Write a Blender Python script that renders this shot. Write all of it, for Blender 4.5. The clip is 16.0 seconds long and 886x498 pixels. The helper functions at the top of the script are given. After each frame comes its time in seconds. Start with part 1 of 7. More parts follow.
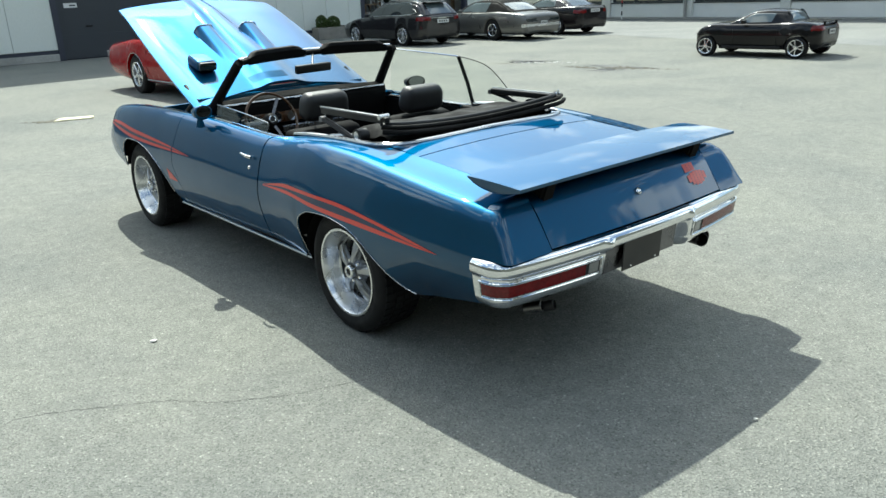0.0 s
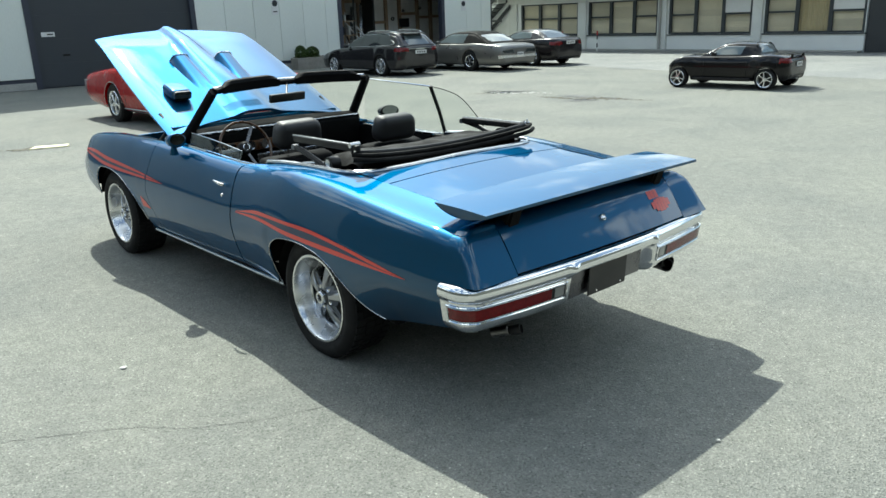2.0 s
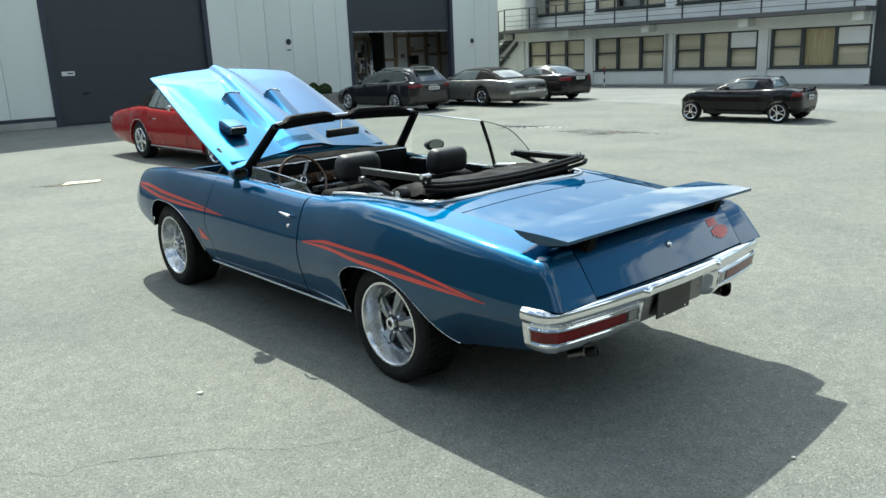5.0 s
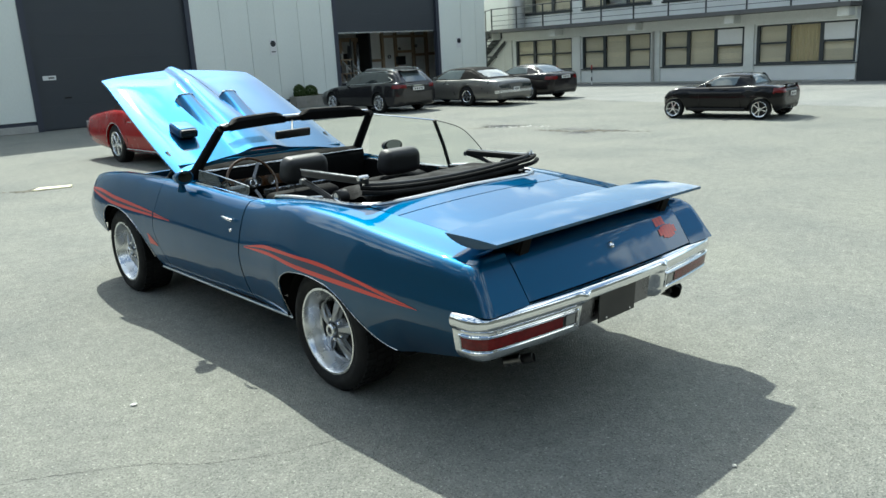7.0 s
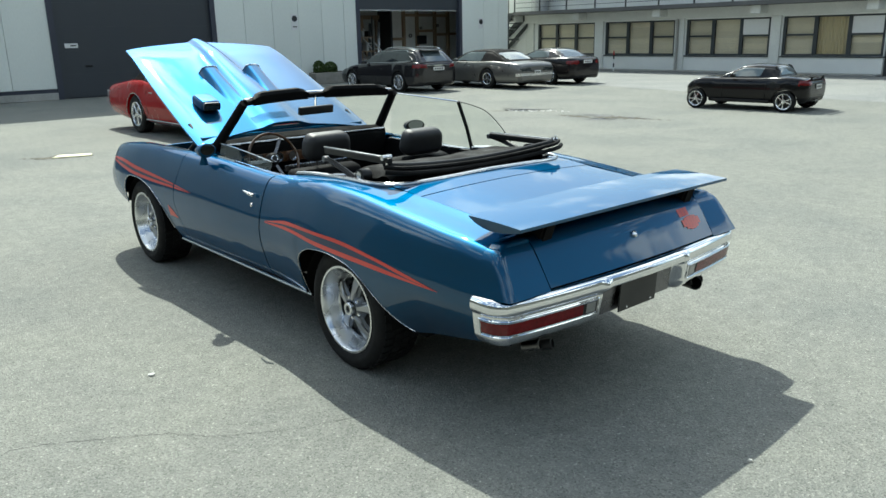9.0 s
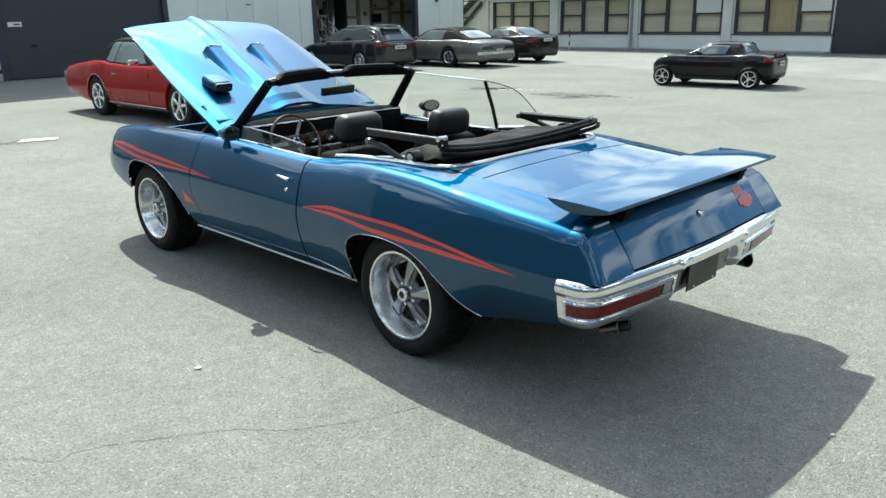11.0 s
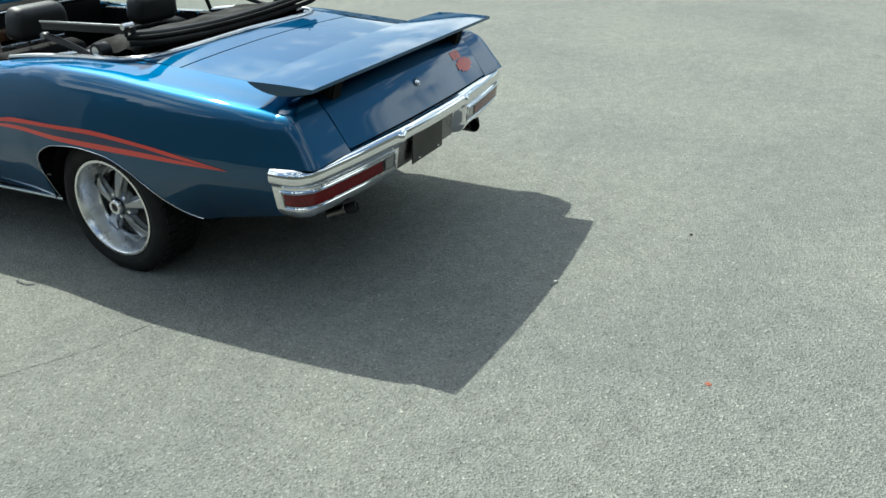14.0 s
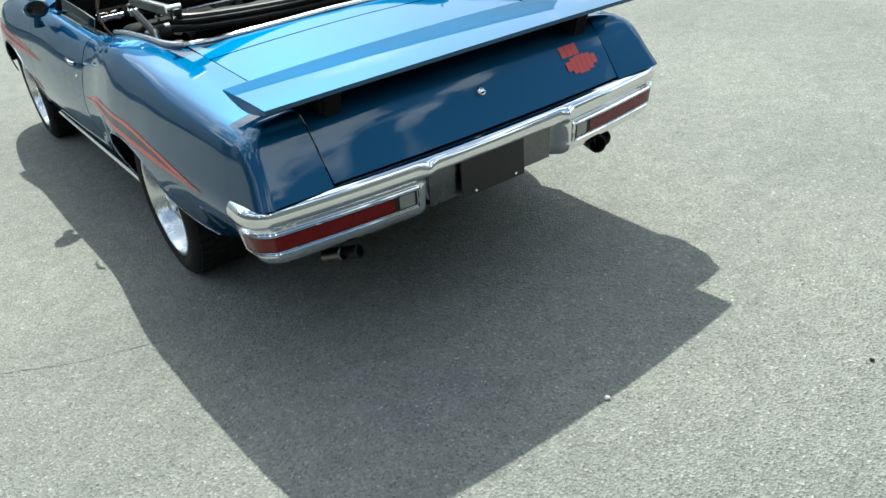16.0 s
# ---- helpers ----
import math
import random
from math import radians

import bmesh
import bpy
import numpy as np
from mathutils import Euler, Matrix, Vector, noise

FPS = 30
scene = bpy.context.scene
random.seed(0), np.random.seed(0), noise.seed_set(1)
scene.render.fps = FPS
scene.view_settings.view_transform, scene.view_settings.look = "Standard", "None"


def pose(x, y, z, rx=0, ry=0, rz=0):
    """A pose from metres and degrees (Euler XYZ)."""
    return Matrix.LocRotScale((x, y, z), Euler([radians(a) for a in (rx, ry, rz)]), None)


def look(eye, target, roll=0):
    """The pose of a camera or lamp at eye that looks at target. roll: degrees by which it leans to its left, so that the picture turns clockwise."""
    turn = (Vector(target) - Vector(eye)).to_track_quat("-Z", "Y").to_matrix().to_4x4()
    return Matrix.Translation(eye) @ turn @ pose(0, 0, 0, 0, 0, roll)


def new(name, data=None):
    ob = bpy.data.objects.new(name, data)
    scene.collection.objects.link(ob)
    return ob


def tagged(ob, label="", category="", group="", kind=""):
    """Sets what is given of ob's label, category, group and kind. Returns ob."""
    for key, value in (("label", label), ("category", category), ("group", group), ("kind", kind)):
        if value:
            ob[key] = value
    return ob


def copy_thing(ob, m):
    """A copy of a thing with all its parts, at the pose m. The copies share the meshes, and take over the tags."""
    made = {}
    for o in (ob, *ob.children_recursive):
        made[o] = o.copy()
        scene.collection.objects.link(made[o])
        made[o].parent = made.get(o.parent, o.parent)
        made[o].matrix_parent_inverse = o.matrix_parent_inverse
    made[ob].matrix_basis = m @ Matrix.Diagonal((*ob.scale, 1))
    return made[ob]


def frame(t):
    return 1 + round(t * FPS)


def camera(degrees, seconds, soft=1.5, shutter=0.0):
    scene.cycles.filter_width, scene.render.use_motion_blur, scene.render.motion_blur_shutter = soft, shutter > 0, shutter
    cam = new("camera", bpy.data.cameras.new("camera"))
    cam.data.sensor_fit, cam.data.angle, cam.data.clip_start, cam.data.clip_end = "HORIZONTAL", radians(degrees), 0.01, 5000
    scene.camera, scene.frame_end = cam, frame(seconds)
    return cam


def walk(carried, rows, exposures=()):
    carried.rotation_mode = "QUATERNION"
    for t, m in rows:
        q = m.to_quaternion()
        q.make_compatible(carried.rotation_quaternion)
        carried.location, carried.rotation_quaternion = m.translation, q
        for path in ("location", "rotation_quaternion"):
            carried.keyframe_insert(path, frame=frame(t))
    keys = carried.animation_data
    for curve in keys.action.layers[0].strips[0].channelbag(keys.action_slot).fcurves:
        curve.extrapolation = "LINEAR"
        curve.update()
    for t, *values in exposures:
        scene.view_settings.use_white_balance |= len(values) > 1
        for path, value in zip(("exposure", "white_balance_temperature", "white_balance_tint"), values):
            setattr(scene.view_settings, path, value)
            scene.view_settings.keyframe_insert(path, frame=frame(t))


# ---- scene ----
cam = camera(60.0, 16.0)
PATH = [
    (0, (-2.924, -3.251, 1.734), (-1.712, -1.798, 1.087), -2.5),
    (0.5, (-2.951, -3.308, 1.733), (-1.832, -1.777, 1.097), -2.6),
    (1, (-2.912, -3.365, 1.744), (-1.696, -1.893, 1.147), -3.5),
    (1.5, (-2.904, -3.377, 1.747), (-1.597, -1.975, 1.177), -3.0),
    (2, (-2.923, -3.327, 1.735), (-1.654, -1.893, 1.157), -2.1),
    (2.5, (-2.984, -3.286, 1.730), (-1.830, -1.757, 1.154), -2.1),
    (3, (-3.098, -3.256, 1.750), (-1.859, -1.792, 1.182), -2.1),
    (3.5, (-3.229, -3.232, 1.745), (-1.929, -1.813, 1.204), -1.5),
    (4, (-3.294, -3.215, 1.755), (-1.989, -1.792, 1.233), -1.5),
    (6.3, (-3.199, -3.211, 1.748), (-1.945, -1.725, 1.280), -3.8),
    (6.5, (-3.149, -3.234, 1.743), (-1.889, -1.752, 1.276), -3.9),
    (7, (-2.982, -3.313, 1.724), (-1.692, -1.866, 1.233), -3.1),
    (7.5, (-2.906, -3.358, 1.716), (-1.602, -1.933, 1.199), -2.5),
    (8, (-2.883, -3.350, 1.714), (-1.594, -1.908, 1.206), -2.0),
    (8.5, (-2.896, -3.326, 1.704), (-1.654, -1.859, 1.149), -2.1),
    (9, (-3.005, -3.275, 1.726), (-1.749, -1.814, 1.190), -1.2),
    (9.2, (-3.073, -3.235, 1.735), (-1.809, -1.780, 1.204), -1.1),
    (11.3, (-3.395, -2.773, 1.730), (-2.010, -1.471, 1.111), -1.3),
    (11.5, (-3.427, -2.740, 1.723), (-1.943, -1.550, 1.106), -1.5),
    (12, (-3.572, -2.720, 1.722), (-1.943, -1.761, 1.069), -0.6),
    (12.5, (-3.656, -2.833, 1.713), (-2.023, -1.893, 1.041), -1.0),
    (13, (-3.655, -2.947, 1.698), (-2.024, -2.016, 1.010), -1.4),
    (13.5, (-3.385, -2.938, 1.665), (-1.772, -2.045, 0.889), -1.5),
    (14, (-3.072, -2.978, 1.669), (-1.503, -2.107, 0.787), -3.2),
    (14.5, (-2.696, -3.128, 1.644), (-1.226, -2.096, 0.764), -4.8),
    (15, (-2.349, -3.234, 1.623), (-0.935, -2.149, 0.716), -3.6),
    (15.5, (-2.001, -3.272, 1.633), (-0.652, -2.179, 0.641), -4.1),
    (16, (-1.595, -3.272, 1.600), (-0.640, -1.793, 0.655), -7.8),
]
EXPOSURES = [(0.0, 0.84), (4.0, 0.76), (7.0, 0.78), (9.0, 0.74), (11.5, 0.94), (12.5, 0.71), (13.0, 0.63), (14.0, 0.58), (14.5, 0.62), (15.5, 0.72), (16.0, 0.89)]
walk(cam, [(t, look(eye, target, roll)) for t, eye, target, roll in PATH], [(t, e - 0.25, 6200, -3) for t, e in EXPOSURES])

# ---- world, sun, exposure ----
SUN_DIR = Vector((0.34, 0.75, 1.0)).normalized()
SUN_EL = math.asin(SUN_DIR.z)
SUN_AZ = math.atan2(SUN_DIR.x, SUN_DIR.y)
world = bpy.data.worlds.new("sky")
scene.world = world
world.use_nodes = True
wn, wl = world.node_tree.nodes, world.node_tree.links
wn.clear()
w_out = wn.new("ShaderNodeOutputWorld")
w_bg = wn.new("ShaderNodeBackground")
w_sky = wn.new("ShaderNodeTexSky")
w_sky.sky_type = "NISHITA"
w_sky.sun_disc = False
w_sky.sun_elevation = SUN_EL
w_sky.sun_rotation = SUN_AZ
w_sky.air_density, w_sky.dust_density, w_sky.ozone_density = 1.0, 2.8, 2.4
w_co = wn.new("ShaderNodeTexCoord")
w_map = wn.new("ShaderNodeMapping")
w_map.inputs["Scale"].default_value = (1.0, 1.0, 1.8)
w_map.inputs["Location"].default_value = (3.1, 1.7, 0.4)
w_no = wn.new("ShaderNodeTexNoise")
w_no.inputs["Scale"].default_value = 4.4
w_no.inputs["Detail"].default_value = 6.0
w_no.inputs["Roughness"].default_value = 0.58
w_ramp = wn.new("ShaderNodeValToRGB")
w_ramp.color_ramp.elements[0].position = 0.495
w_ramp.color_ramp.elements[1].position = 0.59
w_mix = wn.new("ShaderNodeMix")
w_mix.data_type = "RGBA"
w_mix.inputs["B"].default_value = (10.5, 10.6, 10.8, 1)
wl.new(w_co.outputs["Generated"], w_map.inputs["Vector"])
wl.new(w_map.outputs["Vector"], w_no.inputs["Vector"])
wl.new(w_no.outputs["Fac"], w_ramp.inputs["Fac"])
wl.new(w_ramp.outputs["Color"], w_mix.inputs["Factor"])
wl.new(w_sky.outputs["Color"], w_mix.inputs["A"])
wl.new(w_mix.outputs["Result"], w_bg.inputs["Color"])
wl.new(w_bg.outputs["Background"], w_out.inputs["Surface"])
w_bg.inputs["Strength"].default_value = 0.137
sun = new("sun", bpy.data.lights.new("sun", "SUN"))
sun.data.energy = 4.6
sun.data.angle = radians(0.53)
sun.data.color = (1.0, 0.955, 0.88)
sun.matrix_world = look(SUN_DIR * 60, (0, 0, 0))


# ---- mesh helpers ----
def curve_of(*table):
    """A smooth function through (position, value) pairs."""
    table = sorted(table)
    xs, ys = [p[0] for p in table], [p[1] for p in table]
    n = len(xs)
    sl = [(ys[i + 1] - ys[i]) / (xs[i + 1] - xs[i]) for i in range(n - 1)]
    m = [sl[0]] + [0.0 if sl[i - 1] * sl[i] <= 0 else 2 * sl[i - 1] * sl[i] / (sl[i - 1] + sl[i]) for i in range(1, n - 1)] + [sl[-1]]

    def value(x):
        if x <= xs[0]:
            return ys[0]
        if x >= xs[-1]:
            return ys[-1]
        i = max(k for k in range(n - 1) if xs[k] <= x)
        h = xs[i + 1] - xs[i]
        t = (x - xs[i]) / h
        return ((1 + 2 * t) * (1 - t) ** 2 * ys[i] + t * (1 - t) ** 2 * h * m[i]
                + t * t * (3 - 2 * t) * ys[i + 1] + t * t * (t - 1) * h * m[i + 1])
    return value


def spline(points, steps=6, closed=False):
    """Catmull-Rom samples through 2D or 3D points."""
    p = [Vector(q) for q in points]
    n = len(p)
    out = []
    for i in range(n if closed else n - 1):
        a = p[(i - 1) % n] if closed or i > 0 else p[0] * 2 - p[1]
        b, c = p[i], p[(i + 1) % n]
        d = p[(i + 2) % n] if closed or i + 2 < n else p[-1] * 2 - p[-2]
        for k in range(steps):
            t = k / steps
            out.append(0.5 * (2 * b + (c - a) * t + (2 * a - 5 * b + 4 * c - d) * t * t + (3 * b - a - 3 * c + d) * t ** 3))
    if not closed:
        out.append(p[-1])
    return out


def grid(rows, close_u=False, close_v=False, thick=0.0, into=None):
    """A sheet of quads over rows of points."""
    bm = into or bmesh.new()
    vs = [[bm.verts.new(p) for p in row] for row in rows]
    faces = []
    nu, nv = len(vs), len(vs[0])
    for i in range(nu if close_u else nu - 1):
        for j in range(nv if close_v else nv - 1):
            q = [vs[i][j], vs[(i + 1) % nu][j], vs[(i + 1) % nu][(j + 1) % nv], vs[i][(j + 1) % nv]]
            if len({v.co.to_tuple(5) for v in q}) > 2:
                try:
                    faces.append(bm.faces.new(q))
                except ValueError:
                    pass
    if thick:
        bmesh.ops.recalc_face_normals(bm, faces=faces)
        core = Vector((0, sum(f.calc_center_median().y for f in faces) / len(faces), -0.5))
        if sum((f.calc_center_median() - core).dot(f.normal) * f.calc_area() for f in faces) < 0:
            bmesh.ops.reverse_faces(bm, faces=faces)
        bm.normal_update()
        t = abs(thick)
        inner = {v: bm.verts.new(v.co - v.normal * t) for v in list(bm.verts) if v.link_faces}
        rim = [e for e in bm.edges if len(e.link_faces) == 1]
        for f in list(faces):
            bm.faces.new([inner[v] for v in reversed(f.verts)])
        for e in rim:
            loop = e.link_loops[0]
            a, b = loop.vert, loop.link_loop_next.vert
            bm.faces.new((b, a, inner[a], inner[b]))
    return bm


def box(x0, x1, y0, y1, z0, z1, bevel=0.0, segments=2, into=None):
    bm = into or bmesh.new()
    made = bmesh.ops.create_cube(bm, size=1.0)
    bmesh.ops.scale(bm, vec=(abs(x1 - x0), abs(y1 - y0), abs(z1 - z0)), verts=made["verts"])
    bmesh.ops.translate(bm, vec=((x0 + x1) / 2, (y0 + y1) / 2, (z0 + z1) / 2), verts=made["verts"])
    if bevel:
        edges = list({e for v in made["verts"] for e in v.link_edges})
        bmesh.ops.bevel(bm, geom=edges, offset=bevel, segments=segments, affect="EDGES", profile=0.6)
    return bm


def tube(points, r, n=8, into=None, closed=False, flat=1.0, cap=True):
    """A round bar along points; r may be a list. flat squeezes its height."""
    bm = into or bmesh.new()
    p = [Vector(q) for q in points]
    rs = r if isinstance(r, (list, tuple)) else [r] * len(p)
    rings = []
    up0 = Vector((0, 0, 1))
    for i, q in enumerate(p):
        a = p[i - 1] if i or closed else q
        b = p[(i + 1) % len(p)] if i + 1 < len(p) or closed else q
        d = (b - a).normalized()
        up = up0 if abs(d.z) < 0.97 else Vector((0, 1, 0))
        side = d.cross(up).normalized()
        top = side.cross(d).normalized()
        rings.append([bm.verts.new(q + rs[i] * (math.cos(t) * side + flat * math.sin(t) * top)) for t in [2 * math.pi * k / n for k in range(n)]])
    for i in range(len(rings) if closed else len(rings) - 1):
        s, t = rings[i], rings[(i + 1) % len(rings)]
        for k in range(n):
            bm.faces.new((s[k], s[(k + 1) % n], t[(k + 1) % n], t[k]))
    if cap and not closed:
        bm.faces.new(rings[0])
        bm.faces.new(rings[-1][::-1])
    return bm


def lathe(profile, n=32, axis="x", into=None, closed=False):
    """A turned shape: profile of (along, radius) about an axis."""
    bm = into or bmesh.new()
    rows = []
    for k in range(n):
        c, s = math.cos(2 * math.pi * k / n), math.sin(2 * math.pi * k / n)
        rows.append([{"x": (a, r * c, r * s), "y": (r * c, a, r * s), "z": (r * c, r * s, a)}[axis] for a, r in profile])
    return grid(rows, close_u=True, close_v=closed, into=bm)


def prism(outline, lo, hi, axis="x", bevel=0.0, into=None):
    """A flat outline of 2D points drawn out along an axis."""
    bm = into or bmesh.new()
    put = {"x": lambda a, p: (a, p[0], p[1]), "y": lambda a, p: (p[0], a, p[1]), "z": lambda a, p: (p[0], p[1], a)}[axis]
    lower = [bm.verts.new(put(lo, p)) for p in outline]
    upper = [bm.verts.new(put(hi, p)) for p in outline]
    n = len(outline)
    faces = [bm.faces.new(lower[::-1]), bm.faces.new(upper)]
    for i in range(n):
        faces.append(bm.faces.new((lower[i], lower[(i + 1) % n], upper[(i + 1) % n], upper[i])))
    if bevel:
        bmesh.ops.recalc_face_normals(bm, faces=faces)
        bmesh.ops.bevel(bm, geom=list({e for f in faces[:2] for e in f.edges}), offset=bevel, segments=2, affect="EDGES")
    return bm


def moved(bm, m):
    bm.transform(m)
    return bm


def mirrored(bm):
    """The same shape on the other side of x = 0."""
    bm2 = bm.copy()
    bm2.transform(Matrix.Diagonal((-1, 1, 1, 1)))
    bmesh.ops.reverse_faces(bm2, faces=bm2.faces)
    return bm2


def mesh_of(bm, material, name="part", smooth=True, sharp=35):
    bmesh.ops.remove_doubles(bm, verts=bm.verts, dist=1e-5)
    bmesh.ops.recalc_face_normals(bm, faces=bm.faces)
    for f in bm.faces:
        f.smooth = smooth
    if smooth:
        for e in bm.edges:
            if len(e.link_faces) == 2 and e.calc_face_angle(0) > radians(sharp):
                e.smooth = False
    me = bpy.data.meshes.new(name)
    bm.to_mesh(me)
    bm.free()
    me.materials.append(material)
    return me


def part(name, bm, material, parent, label="", smooth=True, sharp=35):
    """One mesh object under a thing or a part."""
    ob = new(name, mesh_of(bm, material, name, smooth, sharp))
    ob.parent = parent
    return tagged(ob, label)


def shared(name, me, parent, m=None, label=""):
    """One more object on a mesh that is there already."""
    ob = new(name, me)
    ob.parent = parent
    if m is not None:
        ob.matrix_basis = m
    return tagged(ob, label)


def thing(name, label, category, m=None, group="", kind=""):
    ob = new(name)
    ob.empty_display_size = 0.2
    if m is not None:
        ob.matrix_basis = m
    return tagged(ob, label, category, group, kind)


def solid(name, bm, material, label="", category="", group="", kind="", smooth=True, sharp=35):
    """A thing that is one mesh."""
    return tagged(new(name, mesh_of(bm, material, name, smooth, sharp)), label, category, group, kind)


# ---- materials ----
def material(name, color, rough=0.5, metal=0.0, coat=0.0, vary=0.12, scale=6.0, fine=60.0, bump=0.0, bump_scale=80.0, spec=0.5, coat_rough=0.03, rvary=0.1, per=0.0, stretch=(1, 1, 1)):
    """Principled surface with uneven colour at two scales, uneven gloss and fine relief."""
    m = bpy.data.materials.new(name)
    m.use_nodes = True
    nt = m.node_tree
    nd, ln = nt.nodes, nt.links
    b = nd["Principled BSDF"]
    b.inputs["Roughness"].default_value = rough
    b.inputs["Metallic"].default_value = metal
    b.inputs["Coat Weight"].default_value = coat
    b.inputs["Coat Roughness"].default_value = coat_rough
    b.inputs["Specular IOR Level"].default_value = spec
    co = nd.new("ShaderNodeTexCoord")
    mp = nd.new("ShaderNodeMapping")
    mp.inputs["Scale"].default_value = stretch
    ln.new(co.outputs["Object"], mp.inputs["Vector"])
    n1 = nd.new("ShaderNodeTexNoise")
    n1.inputs["Scale"].default_value = scale
    n1.inputs["Detail"].default_value = 4
    n2 = nd.new("ShaderNodeTexNoise")
    n2.inputs["Scale"].default_value = fine
    n2.inputs["Detail"].default_value = 3
    for n in (n1, n2):
        ln.new(mp.outputs["Vector"], n.inputs["Vector"])
    add = nd.new("ShaderNodeMath")
    add.operation = "ADD"
    ln.new(n1.outputs["Fac"], add.inputs[0])
    ln.new(n2.outputs["Fac"], add.inputs[1])
    rg = nd.new("ShaderNodeMapRange")
    rg.inputs["From Min"].default_value, rg.inputs["From Max"].default_value = 0.6, 1.4
    rg.inputs["To Min"].default_value, rg.inputs["To Max"].default_value = 1 - vary, 1 + vary
    ln.new(add.outputs[0], rg.inputs["Value"])
    last = rg.outputs["Result"]
    if per:
        info = nd.new("ShaderNodeObjectInfo")
        pr = nd.new("ShaderNodeMapRange")
        pr.inputs["To Min"].default_value, pr.inputs["To Max"].default_value = 1 - per, 1 + per
        ln.new(info.outputs["Random"], pr.inputs["Value"])
        mu = nd.new("ShaderNodeMath")
        mu.operation = "MULTIPLY"
        ln.new(last, mu.inputs[0])
        ln.new(pr.outputs["Result"], mu.inputs[1])
        last = mu.outputs[0]
    mx = nd.new("ShaderNodeVectorMath")
    mx.operation = "SCALE"
    mx.inputs[0].default_value = color
    ln.new(last, mx.inputs["Scale"])
    ln.new(mx.outputs["Vector"], b.inputs["Base Color"])
    if rvary:
        rr = nd.new("ShaderNodeMapRange")
        rr.inputs["From Min"].default_value, rr.inputs["From Max"].default_value = 0.3, 0.7
        rr.inputs["To Min"].default_value, rr.inputs["To Max"].default_value = max(0.02, rough * (1 - rvary * 2)), min(1, rough * (1 + rvary * 2))
        ln.new(n1.outputs["Fac"], rr.inputs["Value"])
        ln.new(rr.outputs["Result"], b.inputs["Roughness"])
    if bump:
        n3 = nd.new("ShaderNodeTexNoise")
        n3.inputs["Scale"].default_value = bump_scale
        n3.inputs["Detail"].default_value = 5
        ln.new(mp.outputs["Vector"], n3.inputs["Vector"])
        bp = nd.new("ShaderNodeBump")
        bp.inputs["Strength"].default_value = bump
        bp.inputs["Distance"].default_value = 0.01
        ln.new(n3.outputs["Fac"], bp.inputs["Height"])
        ln.new(bp.outputs["Normal"], b.inputs["Normal"])
    return m


def glass_material(name, tint, rough=0.0, most=0.8, least=0.014):
    """Thin clear pane: mostly clear, with mirror gloss at low angles."""
    m = bpy.data.materials.new(name)
    m.use_nodes = True
    nd, ln = m.node_tree.nodes, m.node_tree.links
    nd.clear()
    out = nd.new("ShaderNodeOutputMaterial")
    mix = nd.new("ShaderNodeMixShader")
    tr = nd.new("ShaderNodeBsdfTransparent")
    tr.inputs["Color"].default_value = (*tint, 1)
    gl = nd.new("ShaderNodeBsdfGlossy")
    gl.inputs["Roughness"].default_value = rough
    fr = nd.new("ShaderNodeLayerWeight")
    pw = nd.new("ShaderNodeMath")
    pw.operation = "POWER"
    pw.inputs[1].default_value = 4.0
    ln.new(fr.outputs["Facing"], pw.inputs[0])
    rg = nd.new("ShaderNodeMapRange")
    rg.inputs["To Min"].default_value, rg.inputs["To Max"].default_value = least, most
    ln.new(pw.outputs[0], rg.inputs["Value"])
    ln.new(rg.outputs["Result"], mix.inputs["Fac"])
    ln.new(tr.outputs["BSDF"], mix.inputs[1])
    ln.new(gl.outputs["BSDF"], mix.inputs[2])
    ln.new(mix.outputs["Shader"], out.inputs["Surface"])
    return m


BLUE = material("blue_metallic_paint", (0.0042, 0.0620, 0.136), 0.46, 0.95, 1.0, 0.05, 3.0, 900.0, rvary=0.04, coat_rough=0.028)
BLUE.node_tree.nodes["Principled BSDF"].inputs["Coat IOR"].default_value = 1.54
BLUE.node_tree.nodes["Principled BSDF"].inputs["Specular Tint"].default_value = (0.20, 0.55, 0.88, 1)
STRIPE = material("orange_red_decal", (0.66, 0.062, 0.042), 0.35, 0.0, 0.3, 0.05)
STRIPE_DARK = material("dark_navy_decal", (0.012, 0.03, 0.07), 0.4, 0.0, 0.3, 0.05)
CHROME = material("chrome", (0.82, 0.83, 0.84), 0.06, 1.0, 0.0, 0.03, 8.0, rvary=0.25)
CHROME_DULL = material("brushed_trim", (0.62, 0.63, 0.64), 0.24, 1.0, 0.0, 0.08, 12.0)
ALLOY = material("machined_alloy", (0.80, 0.81, 0.82), 0.27, 1.0, 0.0, 0.025, 9.0, 160.0, rvary=0.06)
ALLOY_SPOKE = material("satin_grey_alloy", (0.42, 0.43, 0.45), 0.36, 1.0, 0.0, 0.06, 20.0, 160.0)
ALLOY_DARK = material("grey_painted_alloy", (0.16, 0.17, 0.185), 0.42, 0.7, 0.2, 0.08)
TYRE = material("tyre_rubber", (0.009, 0.009, 0.0093), 0.75, 0.0, 0.0, 0.2, 10, 120, 0.25, 140, spec=0.3)
BLACK = material("black_metal", (0.008, 0.008, 0.0085), 0.42, 0.0, 0.0, 0.15, spec=0.35)
UNDER = material("underbody_black", (0.006, 0.006, 0.006), 0.85, 0.0, 0.0, 0.2, 8, 60, 0.2, spec=0.15)
RAIL = material("dull_steel_rail", (0.17, 0.17, 0.18), 0.28, 1.0, 0.0, 0.15, 12.0)
